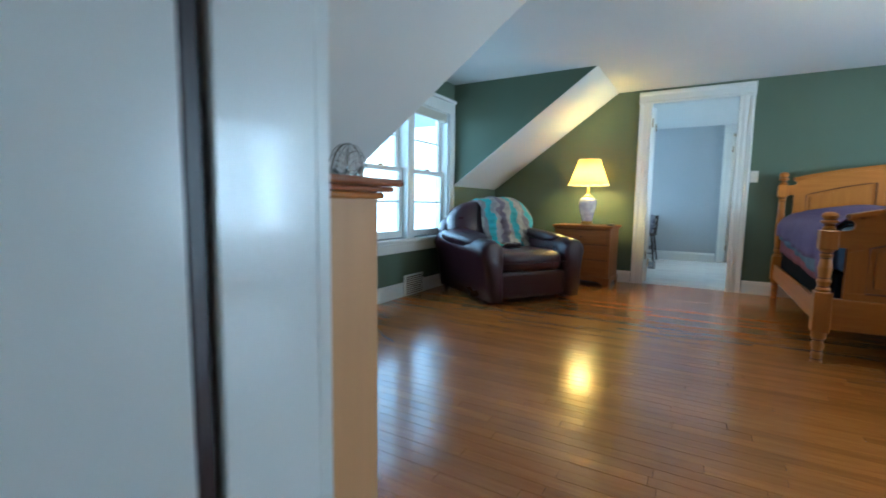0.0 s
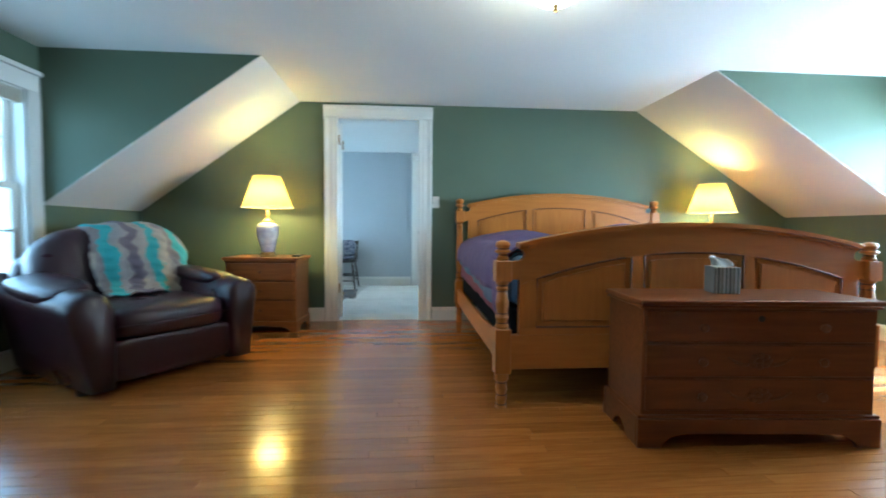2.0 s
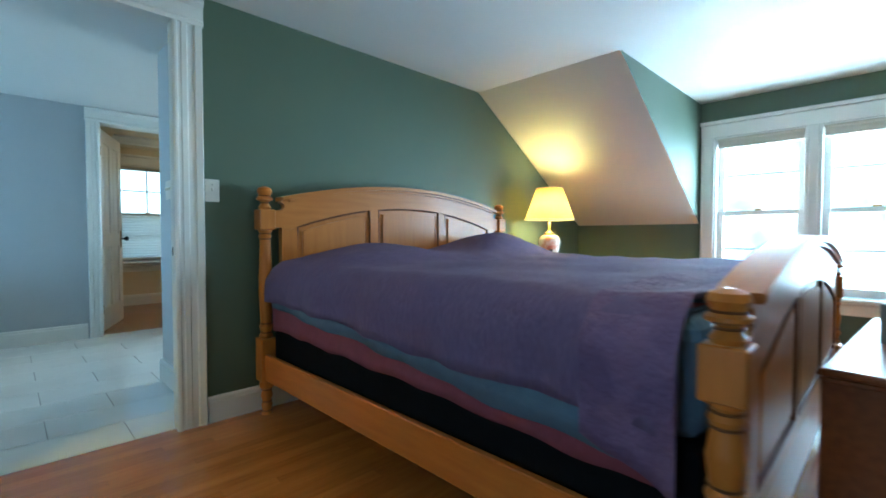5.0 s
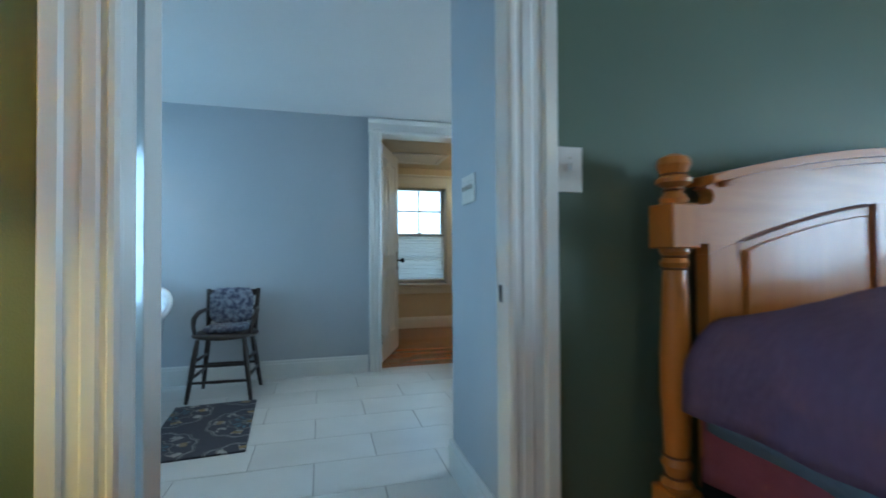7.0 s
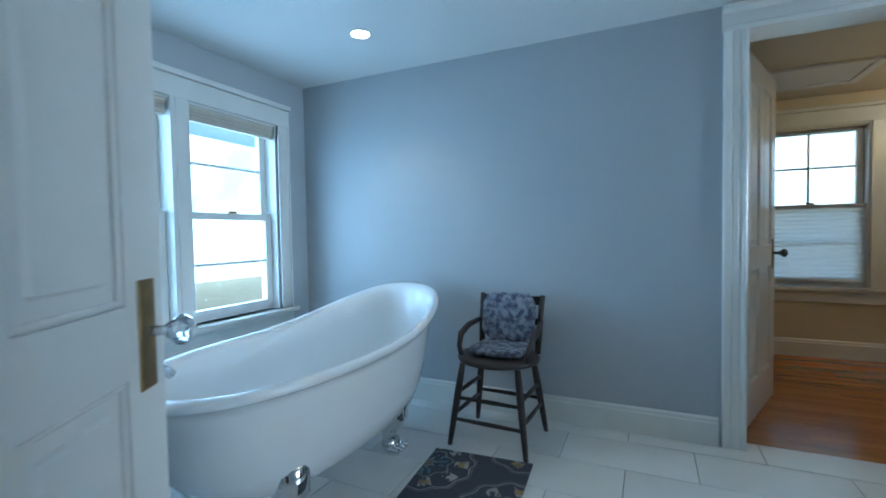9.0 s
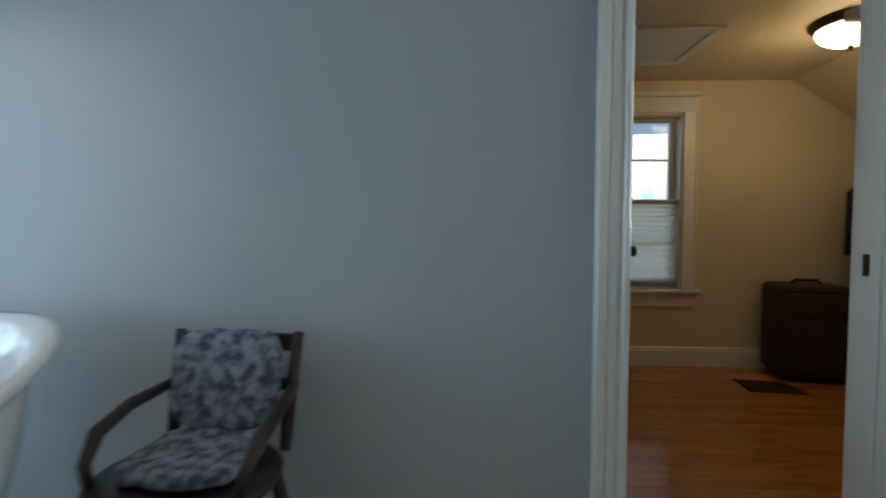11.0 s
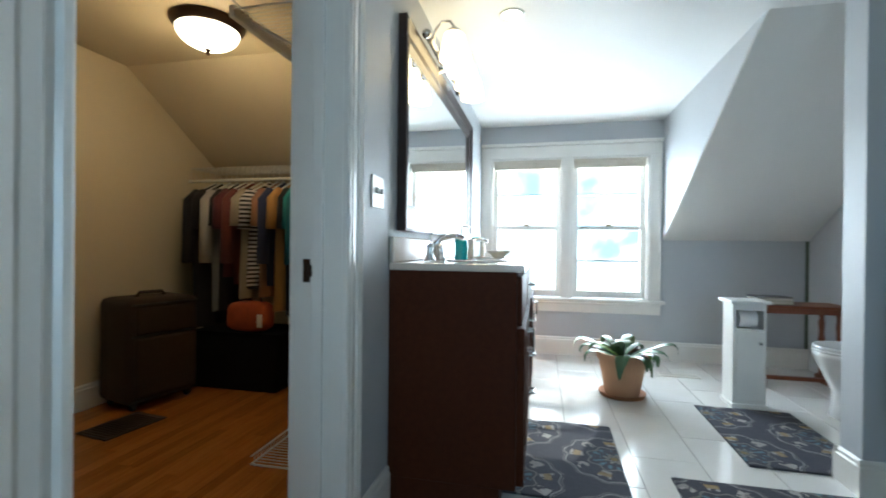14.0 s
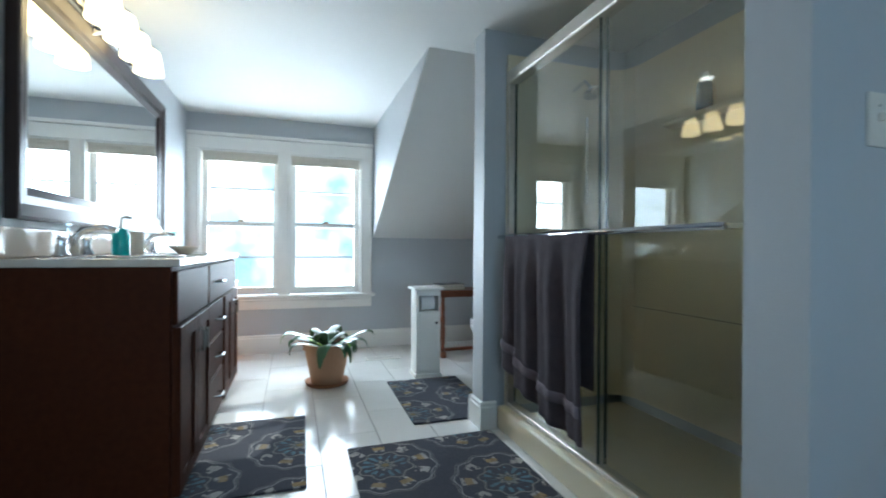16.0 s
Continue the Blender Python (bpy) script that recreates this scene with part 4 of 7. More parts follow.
def blanket_chest():
    w, d, h = 1.06, 0.38, 0.64
    ob = thing("blanket_chest", pose(2.46, 4.545, 0, 0, 0, -4.0), "reddish brown wooden chest with drawer fronts at the bed foot", "chest")
    part("body", box(-w / 2 + 0.02, w / 2 - 0.02, -d / 2 + 0.01, d / 2, 0.11, h - 0.03, 0.003), M_CHEST, ob)
    lid = part("lid", box(-w / 2 - 0.005, w / 2 + 0.005, -d / 2 - 0.02, d / 2, h - 0.022, h, 0.007, seg=2), M_CHEST, ob)
    part("lid_moulding", box(-w / 2 + 0.006, w / 2 - 0.006, -d / 2 - 0.006, d / 2, h - 0.038, h - 0.023, 0.004), M_CHEST, lid)
    # bracket feet with a shaped apron
    def apron(length):
        pts = [(0, 0), (0.10, 0), (0.115, 0.03), (0.15, 0.055), (0.20, 0.062)]
        return pts + [(length - u, v) for u, v in pts[::-1]] + [(length, 0.125), (0, 0.125)]
    part("base_front", prism([(u - w / 2, v) for u, v in apron(w)], "y", -d / 2 - 0.012, -d / 2 + 0.008, 0.003), M_CHEST, ob)
    part("base_back", prism([(u - w / 2, v) for u, v in apron(w)], "y", d / 2 - 0.02, d / 2 - 0.001), M_CHEST, ob)
    for x in (-w / 2, w / 2 - 0.02):
        part("base_side", prism([(u - d / 2 + 0.009, v) for u, v in apron(d - 0.03)], "x", x, x + 0.02, 0.003), M_CHEST, ob)
    part("base_moulding", box(-w / 2 + 0.002, w / 2 - 0.002, -d / 2 - 0.004, d / 2, 0.126, 0.14, 0.004), M_CHEST, ob)
    rows = [(0.158, 0.295), (0.307, 0.445), (0.457, 0.592)]
    for a, b in rows:
        dr = part("false_drawer", box(-w / 2 + 0.035, w / 2 - 0.035, -d / 2 + 0.003, -d / 2 + 0.012, a, b, 0.003), M_CHEST, ob)
        for x in (-0.26, 0.26):
            kn = lathe([(0.008, 0), (0.007, 0.012), (0.018, 0.020), (0.020, 0.026), (0.012, 0.033)], 12)
            k = part("knob", kn, M_DARKPINE, dr, "dark turned wooden knob")
            k.matrix_basis = pose(x, -d / 2 + 0.004, (a + b) / 2, 90, 0, 0)
        # dark strip standing in for the shade between drawer fronts
        part("groove", box(-w / 2 + 0.032, w / 2 - 0.032, -d / 2 + 0.0085, -d / 2 + 0.0115, b + 0.002, b + 0.010), M_DARKPINE, ob)
    # carved flower sprays on the two lower drawer fronts
    for a, b in rows[:2]:
        zc, bm = (a + b) / 2, bmesh.new()
        for i in range(9):
            an = 2 * math.pi * i / 8
            r = 0.0 if i == 8 else 1.0
            blob(0.017, 0.006, 0.013, 1.0, 8, 6, bm, (r * 0.036 * math.cos(an), -d / 2 + 0.003, zc + r * 0.024 * math.sin(an)))
        for s in (-1, 1):
            for i in range(6):
                u = i / 5
                blob(0.013 - 0.006 * u, 0.005, 0.009 - 0.004 * u, 1.0, 8, 6, bm, (s * (0.06 + 0.075 * u), -d / 2 + 0.003, zc - 0.016 + 0.03 * u * u))
        part("carved_spray", bm, M_DARKPINE, ob, "dark carved flower spray", smooth=True)
    part("keyhole", lathe([(0.014, 0), (0.014, 0.003)], 12), M_BLACK, ob, "dark keyhole plate").matrix_basis = pose(0, -d / 2 + 0.004, 0.56, 90, 0, 0)
    return ob


blanket_chest()


def tissue_box():
    ob = thing("tissue_box", pose(2.44, 4.60, 0.641, 0, 0, -14), "striped grey cube tissue box with a tissue pulled up", "tissue box")
    part("carton", box(-0.057, 0.057, -0.057, 0.057, 0, 0.125, 0.002), M_TBOX, ob)
    f = lambda u, v: ((u - 0.5) * 0.10 + 0.03 * v - 0.045 * v * v, 0.02 * math.sin(7 * u) * (1 - 0.3 * v) + 0.01 * math.sin(11 * u + 4 * v), 0.123 + 0.05 * v - 0.02 * (u - 0.3) ** 2 * v * 3 + 0.006 * math.sin(9 * u))
    part("tissue", sheet(f, 14, 8, 0.0012), M_TISSUE, ob, "white paper tissue", smooth=True)


tissue_box()


def tall_dresser():
    ob = thing("dresser", pose(0, 0, 0), "pale maple dresser with an overhanging moulded top beside the entrance", "dresser")
    x1, y0, y1, h = 0.145, 1.882, 2.385, 0.950
    x0 = x1 - 1.45
    part("body", box(x0, x1, y0, y1, 0.08, h - 0.043, 0.003), M_MAPLE, ob)
    part("plinth", box(x0 - 0.006, x1 + 0.006, y0, y1 + 0.008, 0, 0.085, 0.004), M_MAPLE, ob)
    part("top", box(x0 - 0.03, x1 + 0.044, y0, y1 + 0.044, h - 0.017, h, 0.006, seg=2), M_CHERRY, ob, "reddish polished wooden top")
    part("top_moulding", box(x0 - 0.018, x1 + 0.028, y0, y1 + 0.028, h - 0.030, h - 0.018, 0.005, seg=2), M_CHERRY, ob)
    part("cornice", box(x0 - 0.010, x1 + 0.012, y0, y1 + 0.012, h - 0.046, h - 0.031, 0.006, seg=2), M_PINEX, ob)
    for c in range(2):
        for r in range(3):
            a = x0 + 0.03 + c * 0.70
            z = 0.11 + r * 0.265
            dr = part("drawer", box(a, a + 0.69, y1 + 0.001, y1 + 0.02, z, z + 0.25, 0.005), M_MAPLE, ob)
            for k in (0.18, 0.51):
                part("knob", lathe([(0.008, 0), (0.007, 0.012), (0.018, 0.02), (0.019, 0.028), (0.010, 0.034)], 12), M_BRASS, dr).matrix_basis = pose(a + k, y1 + 0.019, z + 0.125, -90, 0, 0)


M_CHERRY = wood("red_cherry_wood", (0.30, 0.095, 0.030), (0.22, 0.062, 0.018), stretch=(1.4, 14, 14))
tall_dresser()


def nightstand(m, label):
    w, d, h = 0.66, 0.42, 0.675
    ob = thing("nightstand", m, label, "nightstand", "pair of nightstands beside the bed")
    part("body", box(-w / 2 + 0.02, w / 2 - 0.02, -d / 2 + 0.012, d / 2, 0.09, h - 0.03, 0.003), M_NSTAND, ob)
    part("top", box(-w / 2 - 0.006, w / 2 + 0.006, -d / 2 - 0.012, d / 2, h - 0.024, h, 0.006, seg=2), M_NSTAND, ob)
    part("top_moulding", box(-w / 2 + 0.008, w / 2 - 0.008, -d / 2, d / 2, h - 0.040, h - 0.025, 0.005), M_NSTAND, ob)
    def feet(length):
        pts = [(0, 0), (0.06, 0), (0.075, 0.03), (0.12, 0.05)]
        return pts + [(length / 2, 0.062)] + [(length - u, v) for u, v in pts[::-1]] + [(length, 0.10), (0, 0.10)]
    part("base_front", prism([(u - w / 2 + 0.008, v) for u, v in feet(w - 0.016)], "y", -d / 2 - 0.004, -d / 2 + 0.014, 0.002), M_NSTAND, ob)
    for x in (-w / 2 + 0.008, w / 2 - 0.026):
        part("base_side", prism([(u - d / 2 + 0.015, v) for u, v in feet(d - 0.02)], "x", x, x + 0.018, 0.002), M_NSTAND, ob)
    for a, b in ((0.115, 0.285), (0.298, 0.455), (0.468, 0.622)):
        dr = part("drawer", box(-w / 2 + 0.045, w / 2 - 0.045, -d / 2 + 0.0, -d / 2 + 0.014, a, b, 0.006, seg=2), M_NSTAND, ob)
        # shade of the gap above each drawer, put in as a dark strip
        part("groove", box(-w / 2 + 0.030, w / 2 - 0.030, -d / 2 + 0.0105, -d / 2 + 0.0135, b + 0.001, b + 0.012), M_DARKPINE, ob)
        part("knob", lathe([(0.006, 0), (0.006, 0.01), (0.014, 0.018), (0.008, 0.026)], 10), M_DARKPINE, dr).matrix_basis = pose(0, -d / 2 + 0.001, (a + b) / 2, 90, 0, 0)
    return ob


ns = nightstand(pose(-0.36, 6.86, 0, 0, 0, -3), "medium brown three-drawer nightstand beside the bathroom doorway")
ns2 = copy_thing(ns, pose(4.02, 6.88, 0))
tagged(ns2, "medium brown three-drawer nightstand under the slope by the bed")


def table_lamp(m, label, mat):
    ob = thing("table_lamp", m, label, "lamp", "pair of bedside lamps")
    part("base", lathe([(0.078, 0), (0.078, 0.008), (0.066, 0.014), (0.062, 0.022), (0.068, 0.030), (0.058, 0.040)], 24), M_BRASS, ob, "gilded brass lamp foot", smooth=True)
    part("body", lathe([(0.052, 0.040), (0.056, 0.055), (0.075, 0.12), (0.092, 0.19), (0.098, 0.25), (0.092, 0.285), (0.070, 0.305), (0.050, 0.312)], 28), mat, ob, "glazed white ceramic urn with a floral print", smooth=True)
    part("neck", lathe([(0.052, 0.312), (0.054, 0.322), (0.038, 0.332), (0.020, 0.345), (0.014, 0.36), (0.014, 0.43)], 18), M_BRASS, ob, smooth=True)
    sh = bmesh.new()
    n = 36
    rings = [[sh.verts.new((r * math.cos(2 * math.pi * i / n), r * math.sin(2 * math.pi * i / n), z)) for i in range(n)] for r, z in ((0.222, 0.445), (0.170, 0.59), (0.118, 0.735))]
    for a, b in zip(rings, rings[1:]):
        for i in range(n):
            sh.faces.new((a[i], a[(i + 1) % n], b[(i + 1) % n], b[i]))
    bmesh.ops.solidify(sh, geom=sh.faces[:], thickness=0.002)
    shade = part("shade", sh, M_SHADE, ob, "cream linen empire shade, lit from inside", smooth=True)
    part("shade_trim", tube([(0.223 * math.cos(a), 0.223 * math.sin(a), 0.450) for a in [2 * math.pi * i / 36 for i in range(36)]], 0.005, 6, closed=True), M_BLIND, shade)
    part("shade_trim", tube([(0.119 * math.cos(a), 0.119 * math.sin(a), 0.733) for a in [2 * math.pi * i / 36 for i in range(36)]], 0.003, 6, closed=True), M_BLIND, shade)
    part("bulb", blob(0.03, 0.03, 0.045, 1.0, 12, 8, None, (0, 0, 0.56)), M_BULB, ob, "warm lit bulb", smooth=True)
    return ob


M_BULB = glow("lit_bulb", (1.0, 0.75, 0.40), 4.0)
table_lamp(pose(-0.35, 6.80, 0.676), "white ceramic urn lamp with a glowing cream shade", M_CERAMIC)
M_CERAMIC2 = material("white_ceramic_pink_flowers", (0.74, 0.70, 0.62), 0.15, second=(0.50, 0.20, 0.13), scale=10, mix=0.18, coat=0.4)
table_lamp(pose(4.0, 6.86, 0.676), "white ceramic lamp with pink flowers and a glowing cream shade", M_CERAMIC2)
lamp("bedside_bulb_west", "POINT", pose(-0.35, 6.80, 1.24), 27, WARM, (0.11,))
lamp("bedside_bulb_east", "POINT", pose(4.0, 6.86, 1.24), 30, WARM, (0.11,))
tagged(part("remote_control", box(-0.12, -0.05, 6.73, 6.90, 0.676, 0.692, 0.004, seg=2), M_BLACK), "black remote control on the nightstand", "remote control")
bt = thing("bottle", pose(3.84, 6.74, 0.676), "small dark bottle on the nightstand", "bottle")
part("glass_body", lathe([(0.028, 0), (0.030, 0.01), (0.030, 0.10), (0.012, 0.13), (0.012, 0.15)], 16), M_PLATE, bt, smooth=True)
part("cap", lathe([(0.016, 0.15), (0.016, 0.185)], 12), M_BLACK, bt)


def loft(rings):
    """Skin over closed rings of equal count, capped at both ends."""
    bm = bmesh.new()
    vs = [[bm.verts.new(p) for p in ring] for ring in rings]
    k = len(vs[0])
    for a, b in zip(vs, vs[1:]):
        for j in range(k):
            bm.faces.new((a[j], a[(j + 1) % k], b[(j + 1) % k], b[j]))
    bm.faces.new(vs[0][::-1])
    bm.faces.new(vs[-1])
    return bm


def armchair():
    ob = thing("armchair", pose(-0.92, 5.76, 0, 0, 0, 56), "overstuffed burgundy leather armchair by the window", "armchair")
    # faces local -y; width along x
    part("base", box(-0.40, 0.40, -0.37, 0.42, 0.03, 0.27, 0.03, seg=3), M_LEATHER, ob, smooth=True)
    part("front_rail", blob(0.315, 0.05, 0.125, 0.32, 28, 14, None, (0, -0.405, 0.170)), M_LEATHER, ob, smooth=True)
    part("seat_cushion", blob(0.31, 0.36, 0.105, 0.42, 32, 16, None, (0, -0.12, 0.372)), M_LEATHER, ob, "plump burgundy leather seat cushion", smooth=True)
    part("seat_piping", tube([(-0.29, -0.462, 0.372), (-0.15, -0.481, 0.366), (0.15, -0.481, 0.366), (0.29, -0.462, 0.372)], 0.006, 8), M_LEATHER, ob, smooth=True)
    bk = blob(0.40, 0.15, 0.33, 0.58, 32, 18)
    for v in bk.verts:
        v.co.x *= 1 - 0.10 * max(0, v.co.z / 0.33) ** 2
        v.co.y += 0.012 * math.sin(9 * v.co.x) * (v.co.z > -0.1)
    part("back_cushion", bk, M_LEATHER, ob, "tall pillowed leather back", smooth=True, m=pose(0, 0.30, 0.60, -14, 0, 0))
    part("back_panel", blob(0.43, 0.11, 0.38, 0.45, 28, 14), M_LEATHER, ob, smooth=True, m=pose(0, 0.41, 0.41, -10, 0, 0))
    section = [(0.295, 0.04), (0.290, 0.25), (0.285, 0.42), (0.290, 0.50), (0.312, 0.555), (0.355, 0.590), (0.405, 0.595), (0.455, 0.575), (0.492, 0.532), (0.500, 0.480), (0.482, 0.425), (0.462, 0.33), (0.440, 0.18), (0.415, 0.04)]
    for s in (-1, 1):
        rings = []
        for y, f in ((-0.485, 0.55), (-0.475, 0.78), (-0.455, 0.91), (-0.42, 0.98), (-0.34, 1.0), (-0.15, 1.0), (0.05, 1.0), (0.22, 1.0), (0.36, 0.97), (0.42, 0.88)):
            rise = 0.97 + 0.08 * max(0.0, (y + 0.40) / 0.8) + 0.015 * math.sin(14 * y)
            rings.append([(s * (0.385 + (x - 0.385) * f), y + 0.05 * (z - 0.3) * (y < -0.3), 0.04 + (z - 0.04) * (0.9 + 0.1 * f) * rise) for x, z in section])
        arm = part("arm", loft(rings), M_LEATHER, ob, "padded flared leather arm", smooth=True)
        part("arm_pad", blob(0.115, 0.30, 0.055, 0.6, 24, 12), M_LEATHER, arm, "pillowed arm top", smooth=True, m=pose(s * 0.40, 0.0, 0.575, 5, s * 12, 0))
    for x in (-0.38, 0.38):
        for y in (-0.33, 0.33):
            part("foot", lathe([(0.03, 0), (0.034, 0.04)], 12, None, (x, y, 0)), M_BLACK, ob)
    ob.scale = (1.18, 1.12, 1.0)
    return ob


chair_big = armchair()


def afghan():
    """A striped crocheted throw draped over the chair's back and down to the seat."""
    path = [(0.52, 0.66), (0.50, 0.80), (0.44, 0.90), (0.36, 0.952), (0.26, 0.945), (0.185, 0.88), (0.135, 0.78), (0.100, 0.66), (0.075, 0.55), (0.02, 0.50), (-0.06, 0.492)]

    def f(u, v):
        k = v * (len(path) - 1)
        i = min(int(k), len(path) - 2)
        t = k - i
        y, z = [path[i][c] + (path[i + 1][c] - path[i][c]) * t for c in (0, 1)]
        half = 0.30 - 0.05 * v
        x = -half + 2 * half * u + 0.17 - 0.10 * v
        edge = abs(2 * u - 1)
        z -= 0.13 * max(0.0, 2 * u - 1) ** 3 + 0.05 * edge ** 3 * (1 - 0.6 * abs(2 * v - 0.7))
        half_in = 1 - 0.18 * v ** 3
        x *= half_in
        y -= 0.016 + 0.010 * math.sin(26 * u + 3 * v) + 0.006 * math.sin(110 * v)
        return (x + 0.012 * math.sin(17 * v), y, z + 0.012 * math.sin(23 * u) * 0.6)

    ob = part("afghan_throw", sheet(f, 40, 60, 0.012), M_AFGHAN, smooth=True)
    ob.matrix_basis = pose(-0.92, 5.76, 0.004, 0, 0, 56) @ Matrix.Diagonal((1.22, 1.17, 1.02, 1.0))
    tagged(ob, "crocheted throw in teal, grey and white stripes draped over the armchair", "throw blanket")


afghan()


def pedestal_fan(m, label, mat, head_turn, high=1.07):
    ob = thing("pedestal_fan", m, label, "fan", "pair of pedestal fans")
    part("base", lathe([(0.205, 0), (0.205, 0.012), (0.19, 0.022), (0.12, 0.034), (0.06, 0.05), (0.04, 0.075), (0.024, 0.10)], 32), mat, ob, "round metal fan base", smooth=True)
    part("pole", lathe([(0.016, 0.09), (0.016, 0.50), (0.022, 0.50), (0.022, 0.545), (0.012, 0.545), (0.012, high - 0.09)], 16), mat, ob)
    part("height_knob", lathe([(0.012, 0), (0.014, 0.025)], 10), M_BLACK, ob).matrix_basis = pose(0.02, 0, 0.52, 0, 90, 0)
    head = part("head", bmesh.new(), mat, ob)
    head.matrix_basis = pose(0, 0, high, 0, 0, head_turn)
    part("motor", lathe([(0.03, 0.02), (0.055, 0.03), (0.062, 0.06), (0.062, 0.13), (0.05, 0.16), (0.02, 0.17)], 20, None, (0, 0, 0), "y"), mat, head, smooth=True)
    part("neck", box(-0.02, 0.02, 0.04, 0.09, -0.11, -0.03, 0.006), mat, head)
    R = 0.215
    ring = lambda r, y, w: tube([(r * math.cos(a), y, r * math.sin(a)) for a in [2 * math.pi * i / 40 for i in range(40)]], w, 6, closed=True)
    part("rim", ring(R, -0.045, 0.005), mat, head)
    for r, y in ((R * 0.98, -0.075), (R * 0.8, -0.105), (R * 0.55, -0.118), (0.06, -0.122), (R * 0.97, -0.012), (R * 0.75, 0.012)):
        part("guard_ring", ring(r, y, 0.0018), mat, head)
    for k in range(30):
        a = 2 * math.pi * k / 30
        c, s = math.cos(a), math.sin(a)
        front = [(0.05, -0.122), (R * 0.55, -0.118), (R * 0.8, -0.105), (R * 0.98, -0.075), (R, -0.045), (R * 0.97, -0.012), (R * 0.75, 0.012), (0.06, 0.022)]
        part("guard_wire", tube([(r * c, y, r * s) for r, y in front], 0.0013, 4), mat, head)
    part("badge", lathe([(0.045, -0.128), (0.045, -0.12)], 20, None, (0, 0, 0), "y"), M_STEEL, head, "round metal centre badge")
    for k in range(4):
        a0 = math.pi / 2 * k
        f = lambda u, v: (lambda r, a: (r * math.cos(a), -0.055 + 0.05 * (v - 0.5), r * math.sin(a)))(0.04 + 0.145 * u, a0 + (v - 0.5) * (0.75 + 0.35 * math.sin(math.pi * u)))
        part("blade", sheet(f, 8, 6, 0.003), mat, head, smooth=True)
    part("hub", lathe([(0.035, -0.085), (0.04, -0.03), (0.03, 0.02)], 16, None, (0, 0, 0), "y"), mat, head)
    part("cord", tube([(0.0, 0.05, 1.0), (0.05, 0.10, 0.8), (0.09, 0.06, 0.5), (0.06, 0.10, 0.25), (0.12, 0.16, 0.10), (0.2, 0.2, 0.012), (0.30, 0.16, 0.008)], 0.004, 6), M_BLACK, ob, "hanging power cord")
    return ob


pedestal_fan(pose(-1.17, 3.65, 0.0), "brushed steel pedestal fan standing by the west wall", M_STEEL, 160, 1.045)
pedestal_fan(pose(4.22, 4.04, 0.0), "dark metal pedestal fan standing by the east window", M_DUST, -72)


def dome_light(name, m, label, metal, r, drop, power):
    ob = thing(name, m, label, "ceiling light")
    part("canopy", lathe([(r + 0.03, 0.0), (r + 0.03, -0.012), (r + 0.012, -0.035), (r, -0.045)][::-1], 32), metal, ob, smooth=True)
    prof = [(r * math.cos(a), -0.04 - drop * math.sin(a)) for a in [math.pi / 2 * i / 8 for i in range(9)]]
    prof[-1] = (0.004, -0.04 - drop)
    part("glass_dome", lathe(prof[::-1], 32), M_BOWL, ob, "glowing frosted glass bowl", smooth=True)
    part("finial", lathe([(0.004, -0.04 - drop - 0.035), (0.012, -0.04 - drop - 0.025), (0.009, -0.04 - drop - 0.012), (0.018, -0.04 - drop - 0.005), (0.010, -0.04 - drop + 0.004)], 14), M_BRASS if metal is not M_BRONZE else M_BRONZE, ob, smooth=True)
    return ob


dome_light("ceiling_light", pose(1.65, 4.76, CZ), "flush frosted glass dome light with a brass finial", M_TRIM, 0.15, 0.115, 20)
lamp("bedroom_dome_bulb", "POINT", pose(1.65, 4.76, CZ - 0.30), 7, (1.0, 0.80, 0.52), (0.12,))


def switch_plate(name, m, gangs, label):
    """A plate facing local -y."""
    ob = thing(name, m, label, "light switch")
    w = 0.07 + 0.046 * (gangs - 1)
    part("plate", box(-w / 2, w / 2, -0.006, 0, -0.058, 0.058, 0.002, seg=2), M_PLATE, ob)
    for g in range(gangs):
        x = (g - (gangs - 1) / 2) * 0.046
        part("toggle", box(x - 0.005, x + 0.005, -0.018, -0.005, -0.004, 0.014, 0.002), M_PLATE, ob)
        part("screw", lathe([(0.003, 0), (0.003, 0.001)], 8), M_STEEL, ob).matrix_basis = pose(x, -0.006, 0.03, 90, 0, 0)
    return ob


switch_plate("switch_bedroom", pose(1.222, BED1, 1.212), 1, "ivory single light switch plate on the green wall")
switch_plate("switch_shower_wall", pose(1.20, 7.87, 1.267, 0, 0, -90), 3, "white triple light switch plate on the blue wall")
switch_plate("switch_vanity", pose(2.20, BATH1, 1.205), 2, "white double light switch plate beside the mirror")


def wall_grille(m, w, h, label):
    ob = thing("return_grille", m, label, "vent")
    part("frame", box(-w / 2, w / 2, -0.016, 0, 0, h, 0.003), M_TRIM, ob)
    for i in range(9):
        z = 0.02 + i * (h - 0.04) / 8
        part("slat", box(-w / 2 + 0.02, w / 2 - 0.02, -0.021, -0.016, z - 0.004, z + 0.004), M_STEEL, ob)
    return ob


wall_grille(pose(WX + 0.019, 5.15, 0.005, 0, 0, 90), 0.32, 0.20, "low metal return air grille in the west baseboard")
tagged(part("hook_band", box(0.4860, 0.4895, 1.56, 1.645, 1.02, 1.80, 0.001), M_PINE), "orange wooden strip hung on the entrance door", "hanging strip")


